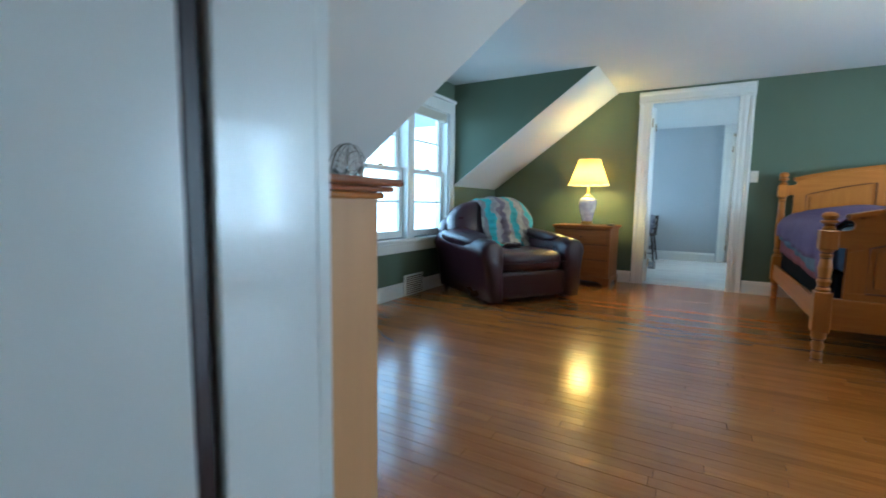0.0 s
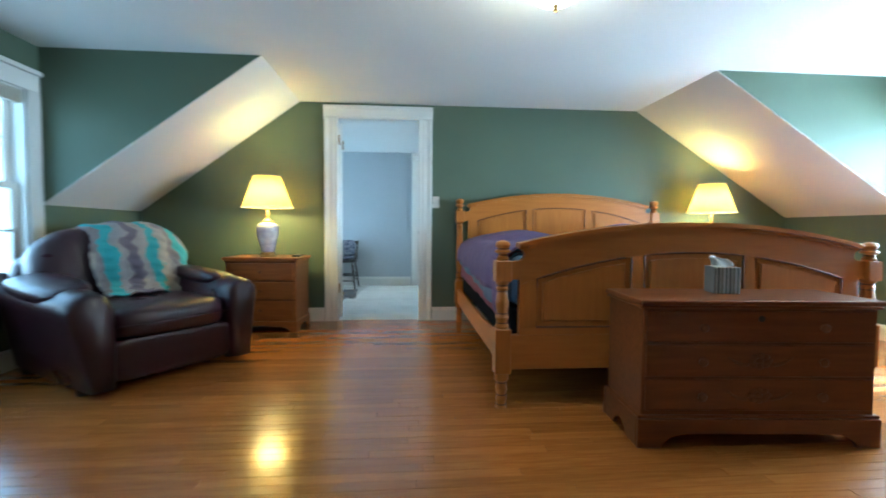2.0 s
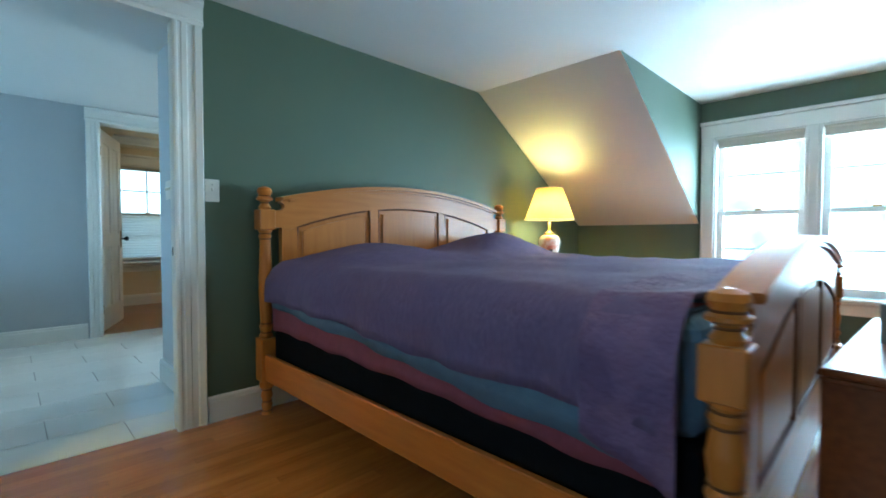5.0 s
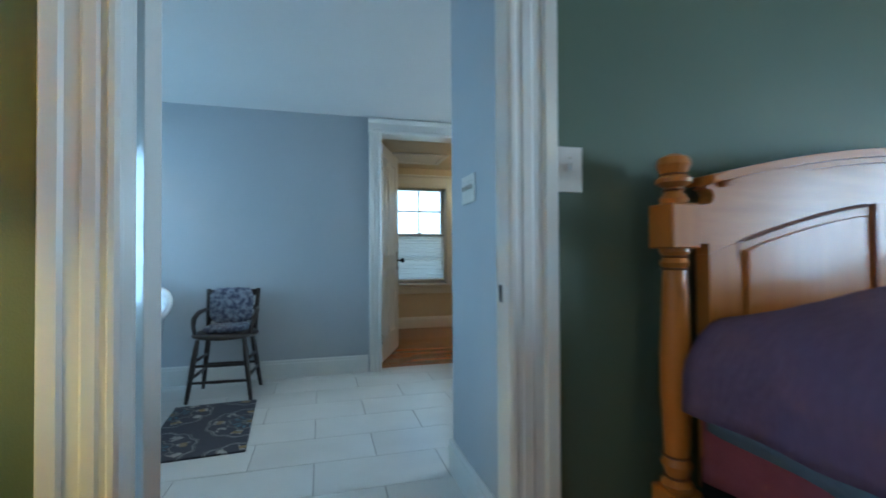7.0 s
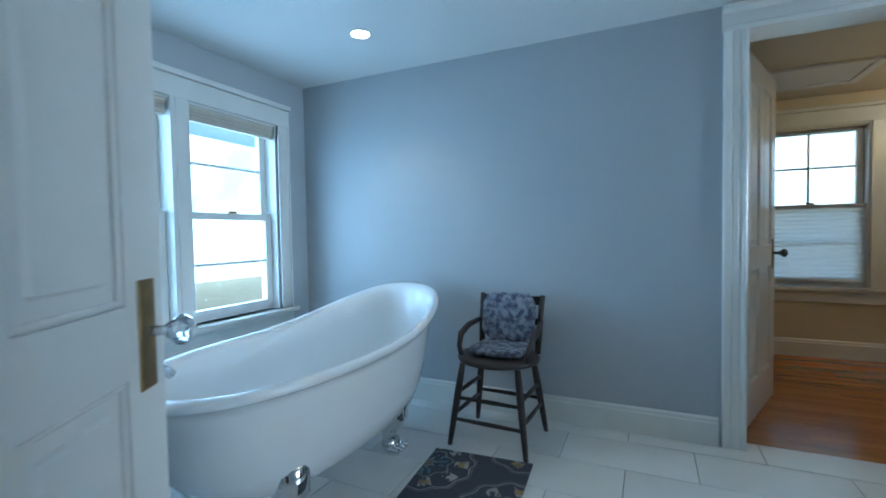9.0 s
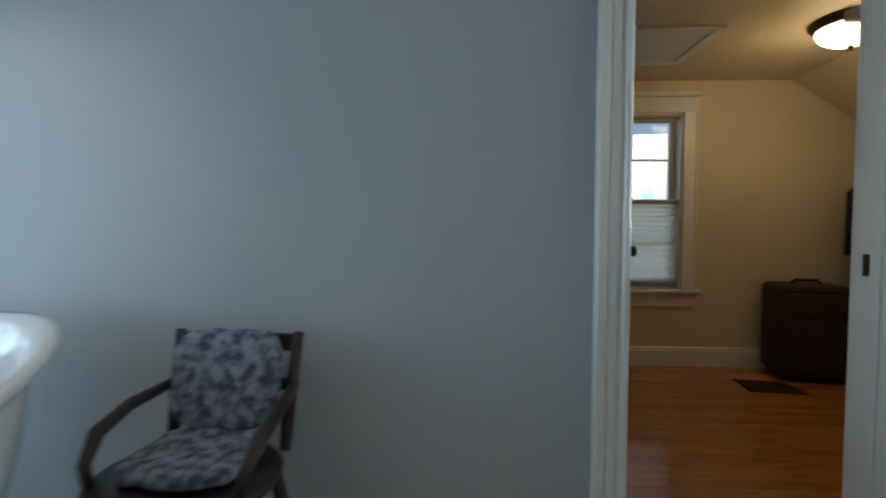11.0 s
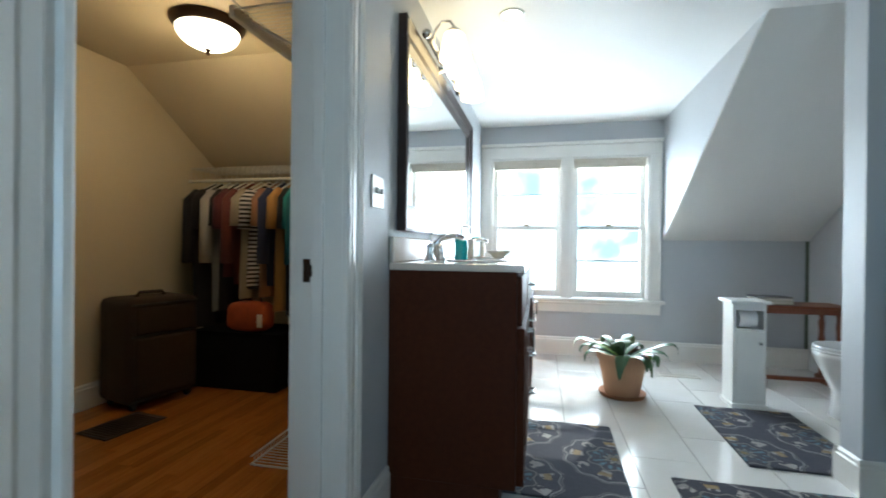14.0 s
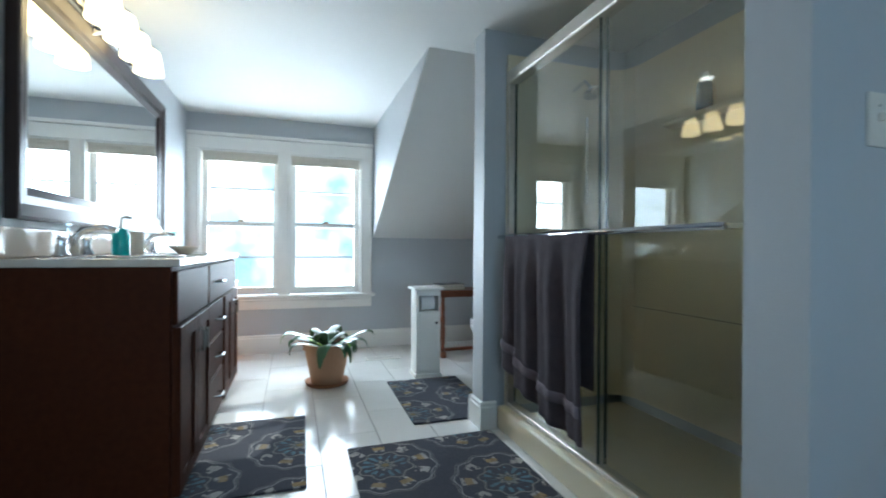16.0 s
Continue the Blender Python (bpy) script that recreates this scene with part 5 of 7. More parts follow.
# ================= bathroom =================
def clawfoot_tub():
    ob = thing("bathtub", pose(-0.71, 9.02, 0), "white enamelled slipper bathtub on chrome claw feet", "bathtub")
    L, W = 1.62, 0.74
    n = 40

    def loop(scale, z, raise_far):
        out = []
        for i in range(n):
            a = 2 * math.pi * i / n
            c, s = math.cos(a), math.sin(a)
            e = 0.78
            x = W / 2 * scale * math.copysign(abs(c) ** e, c)
            y = L / 2 * (scale ** 0.8) * math.copysign(abs(s) ** e, s)
            far = max(0, (y + 0.1) / (L / 2))
            out.append((x, y, z + raise_far * far ** 2.0))
        return out

    bm = bmesh.new()
    prof = [(0.42, 0.165, 0), (0.62, 0.170, 0.0), (0.76, 0.21, 0.008), (0.85, 0.30, 0.024), (0.92, 0.42, 0.063), (0.965, 0.55, 0.110), (0.99, 0.592, 0.122)]
    rim = [(1.03, 0.588, 0.122), (1.06, 0.596, 0.124), (1.07, 0.610, 0.126), (1.055, 0.624, 0.128), (1.02, 0.630, 0.128), (0.975, 0.624, 0.128), (0.945, 0.60, 0.123)]
    inner = [(0.925, 0.53, 0.102), (0.88, 0.40, 0.063), (0.82, 0.28, 0.024), (0.70, 0.215, 0.0), (0.40, 0.20, 0)]
    rings = [[bm.verts.new(p) for p in loop(*q)] for q in prof + rim + inner]
    for a, b in zip(rings, rings[1:]):
        for i in range(n):
            bm.faces.new((a[i], a[(i + 1) % n], b[(i + 1) % n], b[i]))
    bm.faces.new(rings[0][::-1])
    bm.faces.new(rings[-1])
    part("tub_shell", bm, M_ENAMEL, ob, smooth=True)
    for x, y in ((0.17, -0.43), (0.17, 0.29), (-0.17, -0.43), (-0.17, 0.29)):
        s = 1 if x > 0 else -1
        bm = tube([(x - s * 0.01, y, 0.30), (x + s * 0.035, y, 0.25), (x + s * 0.045, y, 0.19), (x + s * 0.015, y, 0.12), (x + s * 0.012, y, 0.07), (x + s * 0.03, y, 0.035)], [0.065, 0.08, 0.07, 0.045, 0.036, 0.042], 12)
        for k in (-0.03, -0.01, 0.01, 0.03):
            blob(0.042, 0.014, 0.020, 0.9, 8, 6, bm, (x + s * 0.055, y + k * 1.5, 0.020))
        blob(0.04, 0.055, 0.04, 0.8, 10, 8, bm, (x + s * 0.02, y, 0.04))
        part("claw_foot", bm, M_CHROME, ob, "chrome ball and claw foot", smooth=True)
    part("drain", lathe([(0.03, 0.202), (0.03, 0.206)], 16, None, (0, -0.45, 0)), M_CHROME, ob)
    return ob


clawfoot_tub()


def tub_filler():
    ob = thing("tub_filler", pose(-0.60, 8.07, 0), "freestanding chrome tub filler with a hand shower cradle", "faucet")
    for x in (-0.09, 0.09):
        part("supply_pipe", lathe([(0.03, 0), (0.03, 0.01), (0.012, 0.014), (0.012, 0.66)], 12, None, (x, 0, 0)), M_CHROME, ob, smooth=True)
        part("cross_handle", tube([(x - 0.03, -0.05, 0.70), (x + 0.03, -0.05, 0.70)], 0.007, 8), M_CHROME, ob)
    part("valve_body", tube([(-0.10, 0, 0.68), (0.10, 0, 0.68)], 0.022, 12), M_CHROME, ob, smooth=True)
    part("spout", tube([(0, 0, 0.69), (0, 0.05, 0.73), (0, 0.13, 0.74), (0, 0.17, 0.70)], 0.014, 10), M_CHROME, ob, smooth=True)
    part("riser", tube([(0, 0, 0.69), (0, 0, 0.80), (0, 0, 0.86)], 0.009, 8), M_CHROME, ob)
    part("cradle", tube([(-0.06, 0, 0.93), (-0.045, 0, 0.88), (0, 0, 0.86), (0.045, 0, 0.88), (0.06, 0, 0.93)], 0.009, 8), M_DUST, ob, "dark metal hand-shower cradle", smooth=True)
    part("hand_shower", tube([(-0.10, 0, 0.935), (0.10, 0, 0.935)], 0.013, 10), M_DUST, ob, "hand shower", smooth=True)
    part("hose", tube([(-0.10, -0.01, 0.92), (-0.13, -0.02, 0.75), (-0.12, -0.03, 0.45), (-0.06, -0.03, 0.30), (-0.02, -0.02, 0.5), (-0.01, 0, 0.66)], 0.007, 8), M_CHROME, ob, smooth=True)


tub_filler()
tr = thing("towel_stand", pose(-0.77, 7.93, 0), "black metal towel stand beside the bathtub", "towel stand")
part("upright", box(-0.014, 0.014, -0.014, 0.014, 0, 1.21, 0.003), M_BLACK, tr)
part("upright", box(-0.574, -0.546, -0.014, 0.014, 0, 1.21, 0.003), M_BLACK, tr)
part("top_bar", tube([(-0.60, 0, 1.22), (0.04, 0, 1.22)], 0.016, 10), M_BLACK, tr)
part("foot_bar", box(-0.60, 0.04, -0.02, 0.02, 0.0, 0.02, 0.003), M_BLACK, tr)


def windsor_chair():
    """Small dark armchair with a tied cushion, turned a little from the wall."""
    ob = thing("armchair_small", pose(-0.055, 9.66, 0, 0, 0, -3), "worn black wooden armchair with turned legs against the wall", "chair")
    bm = lathe([(0.02, 0.415), (0.16, 0.412), (0.215, 0.425), (0.222, 0.44), (0.21, 0.452), (0.05, 0.446)], 28)
    for v in bm.verts:
        v.co.y *= 0.92
    part("seat", bm, M_DARKWOOD, ob, smooth=True)
    for sx, top in ((-1, 0.745), (1, 0.745)):
        part("back_post", tube([(sx * 0.165, 0.17, 0.43), (sx * 0.172, 0.195, 0.58), (sx * 0.180, 0.235, top)], [0.016, 0.017, 0.015], 10), M_DARKWOOD, ob, smooth=True)
    for z, w in ((0.715, 0.05), (0.60, 0.035), (0.52, 0.03)):
        y = 0.175 + (z - 0.43) * 0.19
        part("back_slat", box(-0.17, 0.17, y - 0.008, y + 0.008, z - w / 2, z + w / 2, 0.004), M_DARKWOOD, ob)
    for sx in (-1, 1):
        part("arm", tube([(sx * 0.178, 0.21, 0.60), (sx * 0.200, 0.06, 0.585), (sx * 0.200, -0.04, 0.555), (sx * 0.19, -0.085, 0.50), (sx * 0.18, -0.085, 0.45)], [0.013, 0.017, 0.018, 0.014, 0.012], 10), M_DARKWOOD, ob, smooth=True)
    legs = {}
    for sx in (-1, 1):
        for sy in (-1, 1):
            a, b = Vector((sx * 0.15, sy * 0.13, 0.42)), Vector((sx * 0.205, sy * 0.185, 0.0))
            pts = [a.lerp(b, t) for t in (0, 0.15, 0.3, 0.5, 0.7, 0.85, 1)]
            part("leg", tube(pts, [0.014, 0.017, 0.019, 0.018, 0.016, 0.015, 0.012], 10), M_DARKWOOD, ob, smooth=True)
            legs[sx, sy] = (a, b)
    for (p, q), ts in ((((-1, -1), (1, -1)), (0.42, 0.68)), (((-1, 1), (1, 1)), (0.55,)), (((-1, -1), (-1, 1)), (0.36, 0.62)), (((1, -1), (1, 1)), (0.36, 0.62))):
        for t in ts:
            a, b = legs[p][0].lerp(legs[p][1], t), legs[q][0].lerp(legs[q][1], t)
            part("stretcher", tube([a, a.lerp(b, 0.5), b], [0.009, 0.012, 0.009], 8), M_DARKWOOD, ob, smooth=True)
    return ob


windsor_chair()


def cushions():
    m = pose(-0.055, 9.66, 0, 0, 0, -3)
    for name, f, lab in (("back_cushion", None, "blue and white print cotton back cushion tied to the chair"), ("seat_cushion", None, "blue and white print ruffled seat cushion on the chair")):
        rnd = random.Random(len(name))
        if name == "seat_cushion":
            bm = blob(0.150, 0.130, 0.026, 0.55, 32, 10, None, (0, 0.03, 0.476))
        else:
            bm = blob(0.155, 0.030, 0.135, 0.5, 32, 12)
            bmesh.ops.transform(bm, matrix=pose(0, 0.165, 0.625, -12, 0, 0), verts=bm.verts)
        for v in bm.verts:
            v.co += 0.012 * Vector((noise.noise(v.co * 22), noise.noise(v.co * 22 + Vector((5, 0, 0))), noise.noise(v.co * 22 + Vector((0, 7, 0)))))
        ob = part(name, bm, M_CUSHION, smooth=True)
        ob.matrix_basis = m
        tagged(ob, lab, "cushion")


cushions()


def rug(m, w, d, label):
    ob = part("rug", box(-w / 2, w / 2, -d / 2, d / 2, 0, 0.011, 0.003), M_RUG)
    ob.matrix_basis = m
    return tagged(ob, label, "rug", "matching bathroom rugs")


rug(pose(-0.035, 9.00, 0.0005, 0, 0, 94), 0.85, 0.49, "charcoal medallion rug between the bathtub and the doorway")
rug(pose(2.90, 9.30, 0.0005, 0, 0, -1), 0.81, 0.53, "charcoal medallion rug in front of the vanity")
rug(pose(3.392, 8.185, 0.0005, 0, 0, -1), 0.82, 0.53, "charcoal medallion rug before the toilet")
rug(pose(2.29, 8.465, 0.0005, 0, 0, 0), 0.99, 0.76, "large charcoal medallion rug in front of the shower")


def vanity():
    x0, x1, yb, yf, h = 2.335, 4.00, BATH1 - 0.003, 9.497, 0.915
    ob = thing("vanity_cabinet", pose(0, 0, 0), "dark espresso bathroom vanity with doors and drawers", "vanity")
    part("body", box(x0, x1, yf, yb, 0.10, h, 0.002), M_ESPRESSO, ob)
    part("toe_kick", box(x0 + 0.002, x1 - 0.002, yf + 0.06, yb, 0, 0.10), M_ESPRESSO, ob)

    def front(name, a, b, c, d, handle):
        p = part(name, box(a, b, yf - 0.022, yf - 0.001, c, d, 0.003), M_ESPRESSO, ob)
        if d - c > 0.2 and name == "cabinet_door":
            for q in ((a, a + 0.055, c, d), (b - 0.055, b, c, d), (a + 0.055, b - 0.055, c, c + 0.055), (a + 0.055, b - 0.055, d - 0.055, d)):
                part("door_rail", box(q[0], q[1], yf - 0.030, yf - 0.0215, q[2], q[3], 0.002), M_ESPRESSO, p)
        hx, hz, vert = handle
        if vert:
            pts = [(hx, yf - 0.024, hz - 0.045), (hx, yf - 0.058, hz - 0.04), (hx, yf - 0.058, hz + 0.04), (hx, yf - 0.024, hz + 0.04)]
        else:
            pts = [(hx - 0.045, yf - 0.018, hz), (hx - 0.04, yf - 0.055, hz), (hx + 0.04, yf - 0.055, hz), (hx + 0.045, yf - 0.018, hz)]
        part("handle", tube(pts, 0.0060, 8), M_STEEL, p, "brushed metal bar handle")

    g = 0.006
    for s0, s1 in ((x0 + 0.01, x0 + 0.60), (x1 - 0.60, x1 - 0.01)):
        mid = (s0 + s1) / 2
        part("false_front", box(s0, s1, yf - 0.019, yf - 0.001, 0.715, 0.900, 0.003), M_ESPRESSO, ob)
        front("cabinet_door", s0, mid - g / 2, 0.115, 0.705, (mid - 0.03, 0.61, True))
        front("cabinet_door", mid + g / 2, s1, 0.115, 0.705, (mid + 0.03, 0.61, True))
    d0, d1 = x0 + 0.61, x1 - 0.61
    for c, d in ((0.715, 0.900), (0.525, 0.705), (0.335, 0.515), (0.115, 0.325)):
        front("drawer", d0, d1, c, d, ((d0 + d1) / 2, (c + d) / 2, False))
    top = thing("countertop", pose(0, 0, 0), "cream cultured marble vanity top with two basins", "countertop")
    bm = box(x0 - 0.006, x1 + 0.006, yf - 0.03, yb, h + 0.001, 0.944, 0.005, seg=2)
    part("slab", bm, M_COUNTER, top)
    part("backsplash", box(x0 - 0.004, x1 + 0.004, yb - 0.02, yb - 0.001, 0.945, 1.048, 0.004), M_COUNTER, top)
    for x in (2.78, 3.56):
        prof = [(0.215, 0.9455), (0.21, 0.951), (0.195, 0.950), (0.17, 0.9465), (0.02, 0.9452)]
        bm = lathe(prof, 32)
        for v in bm.verts:
            v.co.y *= 0.72
        part("basin_rim", bm, M_ENAMEL, top, "white oval basin", smooth=True, m=pose(x, 9.70, 0))
    for x in (2.62, 3.50):
        f = thing("basin_faucet", pose(x, 9.88, 0.946), "chrome widespread basin faucet with lever handles", "faucet", "basin faucets")
        part("spout", tube([(0, 0, 0), (0, 0, 0.07), (0, -0.03, 0.105), (0, -0.09, 0.115), (0, -0.135, 0.10)], [0.017, 0.014, 0.013, 0.012, 0.012], 12), M_CHROME, f, smooth=True)
        part("lift_rod", lathe([(0.004, 0.05), (0.004, 0.11), (0.008, 0.115), (0.008, 0.125)], 10, None, (0, 0.02, 0)), M_CHROME, f)
        for s in (-1, 1):
            part("valve", lathe([(0.026, 0), (0.026, 0.008), (0.018, 0.02), (0.014, 0.05), (0.016, 0.06), (0.010, 0.072)], 16, None, (s * 0.10, 0, 0)), M_CHROME, f, smooth=True)
            part("lever", tube([(s * 0.10, 0, 0.066), (s * 0.15, -0.012, 0.074)], [0.007, 0.005], 8), M_CHROME, f, smooth=True)


vanity()
sb = thing("soap_bottle", pose(2.84, 9.80, 0.945), "teal liquid soap in a clear pump bottle", "soap bottle")
part("bottle_body", lathe([(0.030, 0), (0.033, 0.006), (0.033, 0.085), (0.026, 0.11), (0.012, 0.118)], 18), M_SOAP, sb, smooth=True)
part("pump", tube([(0, 0, 0.116), (0, 0, 0.16), (0.0, -0.012, 0.168), (0, -0.04, 0.162)], 0.006, 8), M_PLATE, sb, "clear plastic pump", smooth=True)
tb2 = thing("tumbler", pose(3.02, 9.80, 0.945), "beige ceramic tumbler on the vanity top", "tumbler")
part("cup", lathe([(0.034, 0), (0.037, 0.004), (0.040, 0.105), (0.037, 0.107), (0.033, 0.012)], 20), M_COUNTER, tb2, smooth=True)
dd = thing("soap_dish", pose(3.34, 9.66, 0.945), "pale shallow shell soap dish", "soap dish")
part("dish", lathe([(0.03, 0), (0.034, 0.006), (0.050, 0.022), (0.074, 0.042), (0.072, 0.046), (0.03, 0.018)], 24), M_PLATE, dd, smooth=True)
jar = thing("glass_jar", pose(3.86, 9.86, 0.945), "clear glass jar with a dark lid", "jar")
part("glass_body", lathe([(0.045, 0), (0.05, 0.01), (0.05, 0.10), (0.045, 0.11)], 20), M_SGLASS, jar, smooth=True)
part("lid", lathe([(0.05, 0.11), (0.052, 0.113), (0.052, 0.128), (0.04, 0.136)], 20), M_SOAP, jar, "teal lid", smooth=True)


def framed_mirror():
    x0, x1, z0, z1, y = 2.425, 4.20, 1.075, 1.975, BATH1
    ob = thing("mirror", pose(0, 0, 0), "wide wall mirror in a dark espresso frame above the vanity", "mirror")
    w = 0.118
    prof = [(0, 0.002), (0, 0.038), (0.012, 0.042), (0.03, 0.034), (0.055, 0.024), (0.085, 0.024), (w, 0.012), (w, 0.002)]
    corners = [(x0, z0, 1, 1), (x1, z0, -1, 1), (x1, z1, -1, -1), (x0, z1, 1, -1)]
    for i in range(4):
        a, b = corners[i], corners[(i + 1) % 4]
        bm = bmesh.new()
        ra = [bm.verts.new((a[0] + a[2] * u, y - v, a[1] + a[3] * u)) for u, v in prof]
        rb = [bm.verts.new((b[0] + b[2] * u, y - v, b[1] + b[3] * u)) for u, v in prof]
        k = len(prof)
        for j in range(k):
            bm.faces.new((ra[j], ra[(j + 1) % k], rb[(j + 1) % k], rb[j]))
        bm.faces.new(ra)
        bm.faces.new(rb[::-1])
        part("frame_member", bm, M_FRAME, ob)
    part("mirror_glass", box(x0 + w - 0.01, x1 - w + 0.01, y - 0.012, y - 0.004, z0 + w - 0.01, z1 - w + 0.01), M_MIRROR, ob, "clear silvered mirror glass")


framed_mirror()


def vanity_light():
    ob = thing("vanity_light", pose(0, 0, 0), "chrome bath bar light with frosted glass shades, lit", "wall light")
    part("back_bar", tube([(2.62, 9.93, 1.975), (3.40, 9.93, 1.975)], 0.014, 12), M_STEEL, ob, smooth=True)
    part("wall_plate", lathe([(0.06, 0), (0.055, 0.016), (0.03, 0.03), (0.014, 0.07)], 20), M_STEEL, ob, smooth=True).matrix_basis = pose(3.02, BATH1, 1.975, 90, 0, 0)
    for x in (2.62, 3.40):
        part("end_knob", blob(0.022, 0.022, 0.022, 1.0, 12, 8, None, (x, 9.93, 1.975)), M_STEEL, ob, smooth=True)
    for i in range(4):
        x = 2.73 + i * 0.19
        arm = part("arm", tube([(x, 9.93, 1.975), (x, 9.915, 2.045), (x, 9.885, 2.080), (x, 9.845, 2.080), (x, 9.825, 2.050), (x, 9.825, 2.025)], 0.006, 8), M_STEEL, ob, smooth=True)
        part("glass_shade", lathe([(0.030, 2.023), (0.048, 2.010), (0.058, 1.960), (0.068, 1.893), (0.064, 1.893), (0.052, 1.96), (0.02, 2.015)], 22, None, (x, 9.825, 0)), M_VGLASS, arm, "glowing frosted bell shade", smooth=True)
        part("cap", lathe([(0.032, 2.021), (0.026, 2.037), (0.012, 2.043)], 14, None, (x, 9.825, 0)), M_STEEL, arm, smooth=True)


vanity_light()


def hamper():
    ob = thing("hamper", pose(0, 0, 0), "light oak slatted hamper beside the vanity", "hamper")
    part("carcass", box(4.06, 4.44, 9.53, 9.97, 0.03, 0.70, 0.004), M_PINE, ob)
    part("lid", box(4.05, 4.45, 9.51, 9.98, 0.702, 0.725, 0.005), M_PINEX, ob)
    for i in range(6):
        a = 4.065 + i * 0.063
        part("slat", box(a, a + 0.05, 9.512, 9.529, 0.0, 0.70, 0.003), M_PINE, ob)


hamper()


def potted_plant():
    ob = thing("potted_plant", pose(3.93, 8.86, 0), "arching strap-leaved houseplant in a pale terracotta pot", "plant")
    part("saucer", lathe([(0.12, 0), (0.145, 0.004), (0.155, 0.028), (0.148, 0.03), (0.135, 0.012)], 28), M_TERRA2, ob, "darker terracotta saucer", smooth=True)
    part("pot", lathe([(0.105, 0.012), (0.11, 0.014), (0.158, 0.255), (0.170, 0.258), (0.174, 0.30), (0.163, 0.302), (0.155, 0.25), (0.15, 0.24)], 32), M_TERRA, ob)
    part("soil", lathe([(0.152, 0.262), (0.14, 0.27), (0.01, 0.275)], 24), M_SOIL, ob)
    rnd = random.Random(21)
    for i in range(22):
        a = rnd.random() * 2 * math.pi
        ln, up = rnd.uniform(0.16, 0.33), rnd.uniform(0.04, 0.13)
        w = rnd.uniform(0.022, 0.040)
        droop = rnd.uniform(0.25, 0.8)
        r0 = rnd.uniform(0.0, 0.07)
        tw = rnd.uniform(-0.5, 0.5)

        def f(u, v):
            r = r0 + ln * math.sin(min(1.0, u * 1.05) * math.pi / 2 * 0.95)
            z = 0.27 + up * math.sin(u * math.pi * 0.62) * 1.2 - droop * 0.20 * u ** 3
            half = w * math.sin(math.pi * min(0.98, 0.06 + 0.94 * u)) ** 0.7
            s = (v - 0.5) * 2 * half
            aa = a + tw * u * 0.5
            return (r * math.cos(aa) - s * math.sin(aa), r * math.sin(aa) + s * math.cos(aa), max(0.02, z + 0.010 * (1 - abs(2 * v - 1))))

        part("leaf", sheet(f, 9, 2), M_LEAFL if i in (3, 17, 29) else M_LEAF, ob, smooth=True)


potted_plant()


def paper_cabinet():
    ob = thing("toilet_paper_cabinet", pose(3.93, 8.115, 0, 0, 0, 0), "narrow white painted toilet paper cabinet", "cabinet")
    # opening faces -x
    part("base", box(-0.095, 0.095, -0.105, 0.105, 0, 0.03, 0.003), M_TRIM, ob)
    bm = box(-0.082, 0.082, -0.095, -0.078, 0.03, 0.665, 0.002)
    box(-0.082, 0.082, 0.078, 0.095, 0.03, 0.665, 0.002, bm)
    box(0.066, 0.082, -0.078, 0.078, 0.03, 0.665, 0, bm)
    box(-0.082, 0.066, -0.078, 0.078, 0.03, 0.05, 0, bm)
    box(-0.078, 0.066, -0.078, 0.078, 0.49, 0.505, 0, bm)
    part("carcass", bm, M_TRIM, ob)
    d = part("door", box(-0.090, -0.076, -0.078, 0.078, 0.05, 0.495, 0.003), M_TRIM, ob)
    part("knob", lathe([(0.006, 0), (0.006, 0.01), (0.012, 0.016), (0.008, 0.024)], 12), M_STEEL, d).matrix_basis = pose(-0.089, -0.055, 0.42, 0, -90, 0)
    part("top_rail", box(-0.084, -0.07, -0.078, 0.078, 0.625, 0.665, 0), M_TRIM, ob)
    part("top", box(-0.112, 0.108, -0.118, 0.118, 0.667, 0.688, 0.006, seg=2), M_TRIM, ob)
    part("paper_roll", lathe([(0.022, -0.052), (0.056, -0.052), (0.056, 0.052), (0.022, 0.052)], 24, None, (-0.02, 0, 0.565), "y"), M_TISSUE, ob, "white toilet paper roll", smooth=False)


paper_cabinet()


def side_table():
    ob = thing("side_table", pose(4.52, 7.56, 0), "small red-brown wooden table with turned legs and stretchers", "table")
    part("tabletop", box(-0.16, 0.16, -0.32, 0.32, 0.585, 0.608, 0.005, seg=2), M_STAND, ob)
    part("frieze", box(-0.125, 0.125, -0.28, 0.28, 0.545, 0.584, 0.003), M_STAND, ob)
    for x in (-0.105, 0.105):
        for y in (-0.25, 0.25):
            part("leg", lathe([(0.020, 0.06), (0.016, 0.10), (0.023, 0.16), (0.026, 0.24), (0.017, 0.30), (0.024, 0.33), (0.017, 0.38), (0.022, 0.46), (0.016, 0.50), (0.022, 0.545)], 14, None, (x, y, 0)), M_STAND, ob, smooth=True)
    for y in (-0.25, 0.25):
        part("foot_bar", box(-0.155, 0.155, y - 0.022, y + 0.022, 0.0, 0.06, 0.008, seg=2), M_STAND, ob)
    part("stretcher", box(-0.02, 0.02, -0.25, 0.25, 0.03, 0.058, 0.005), M_STAND, ob)


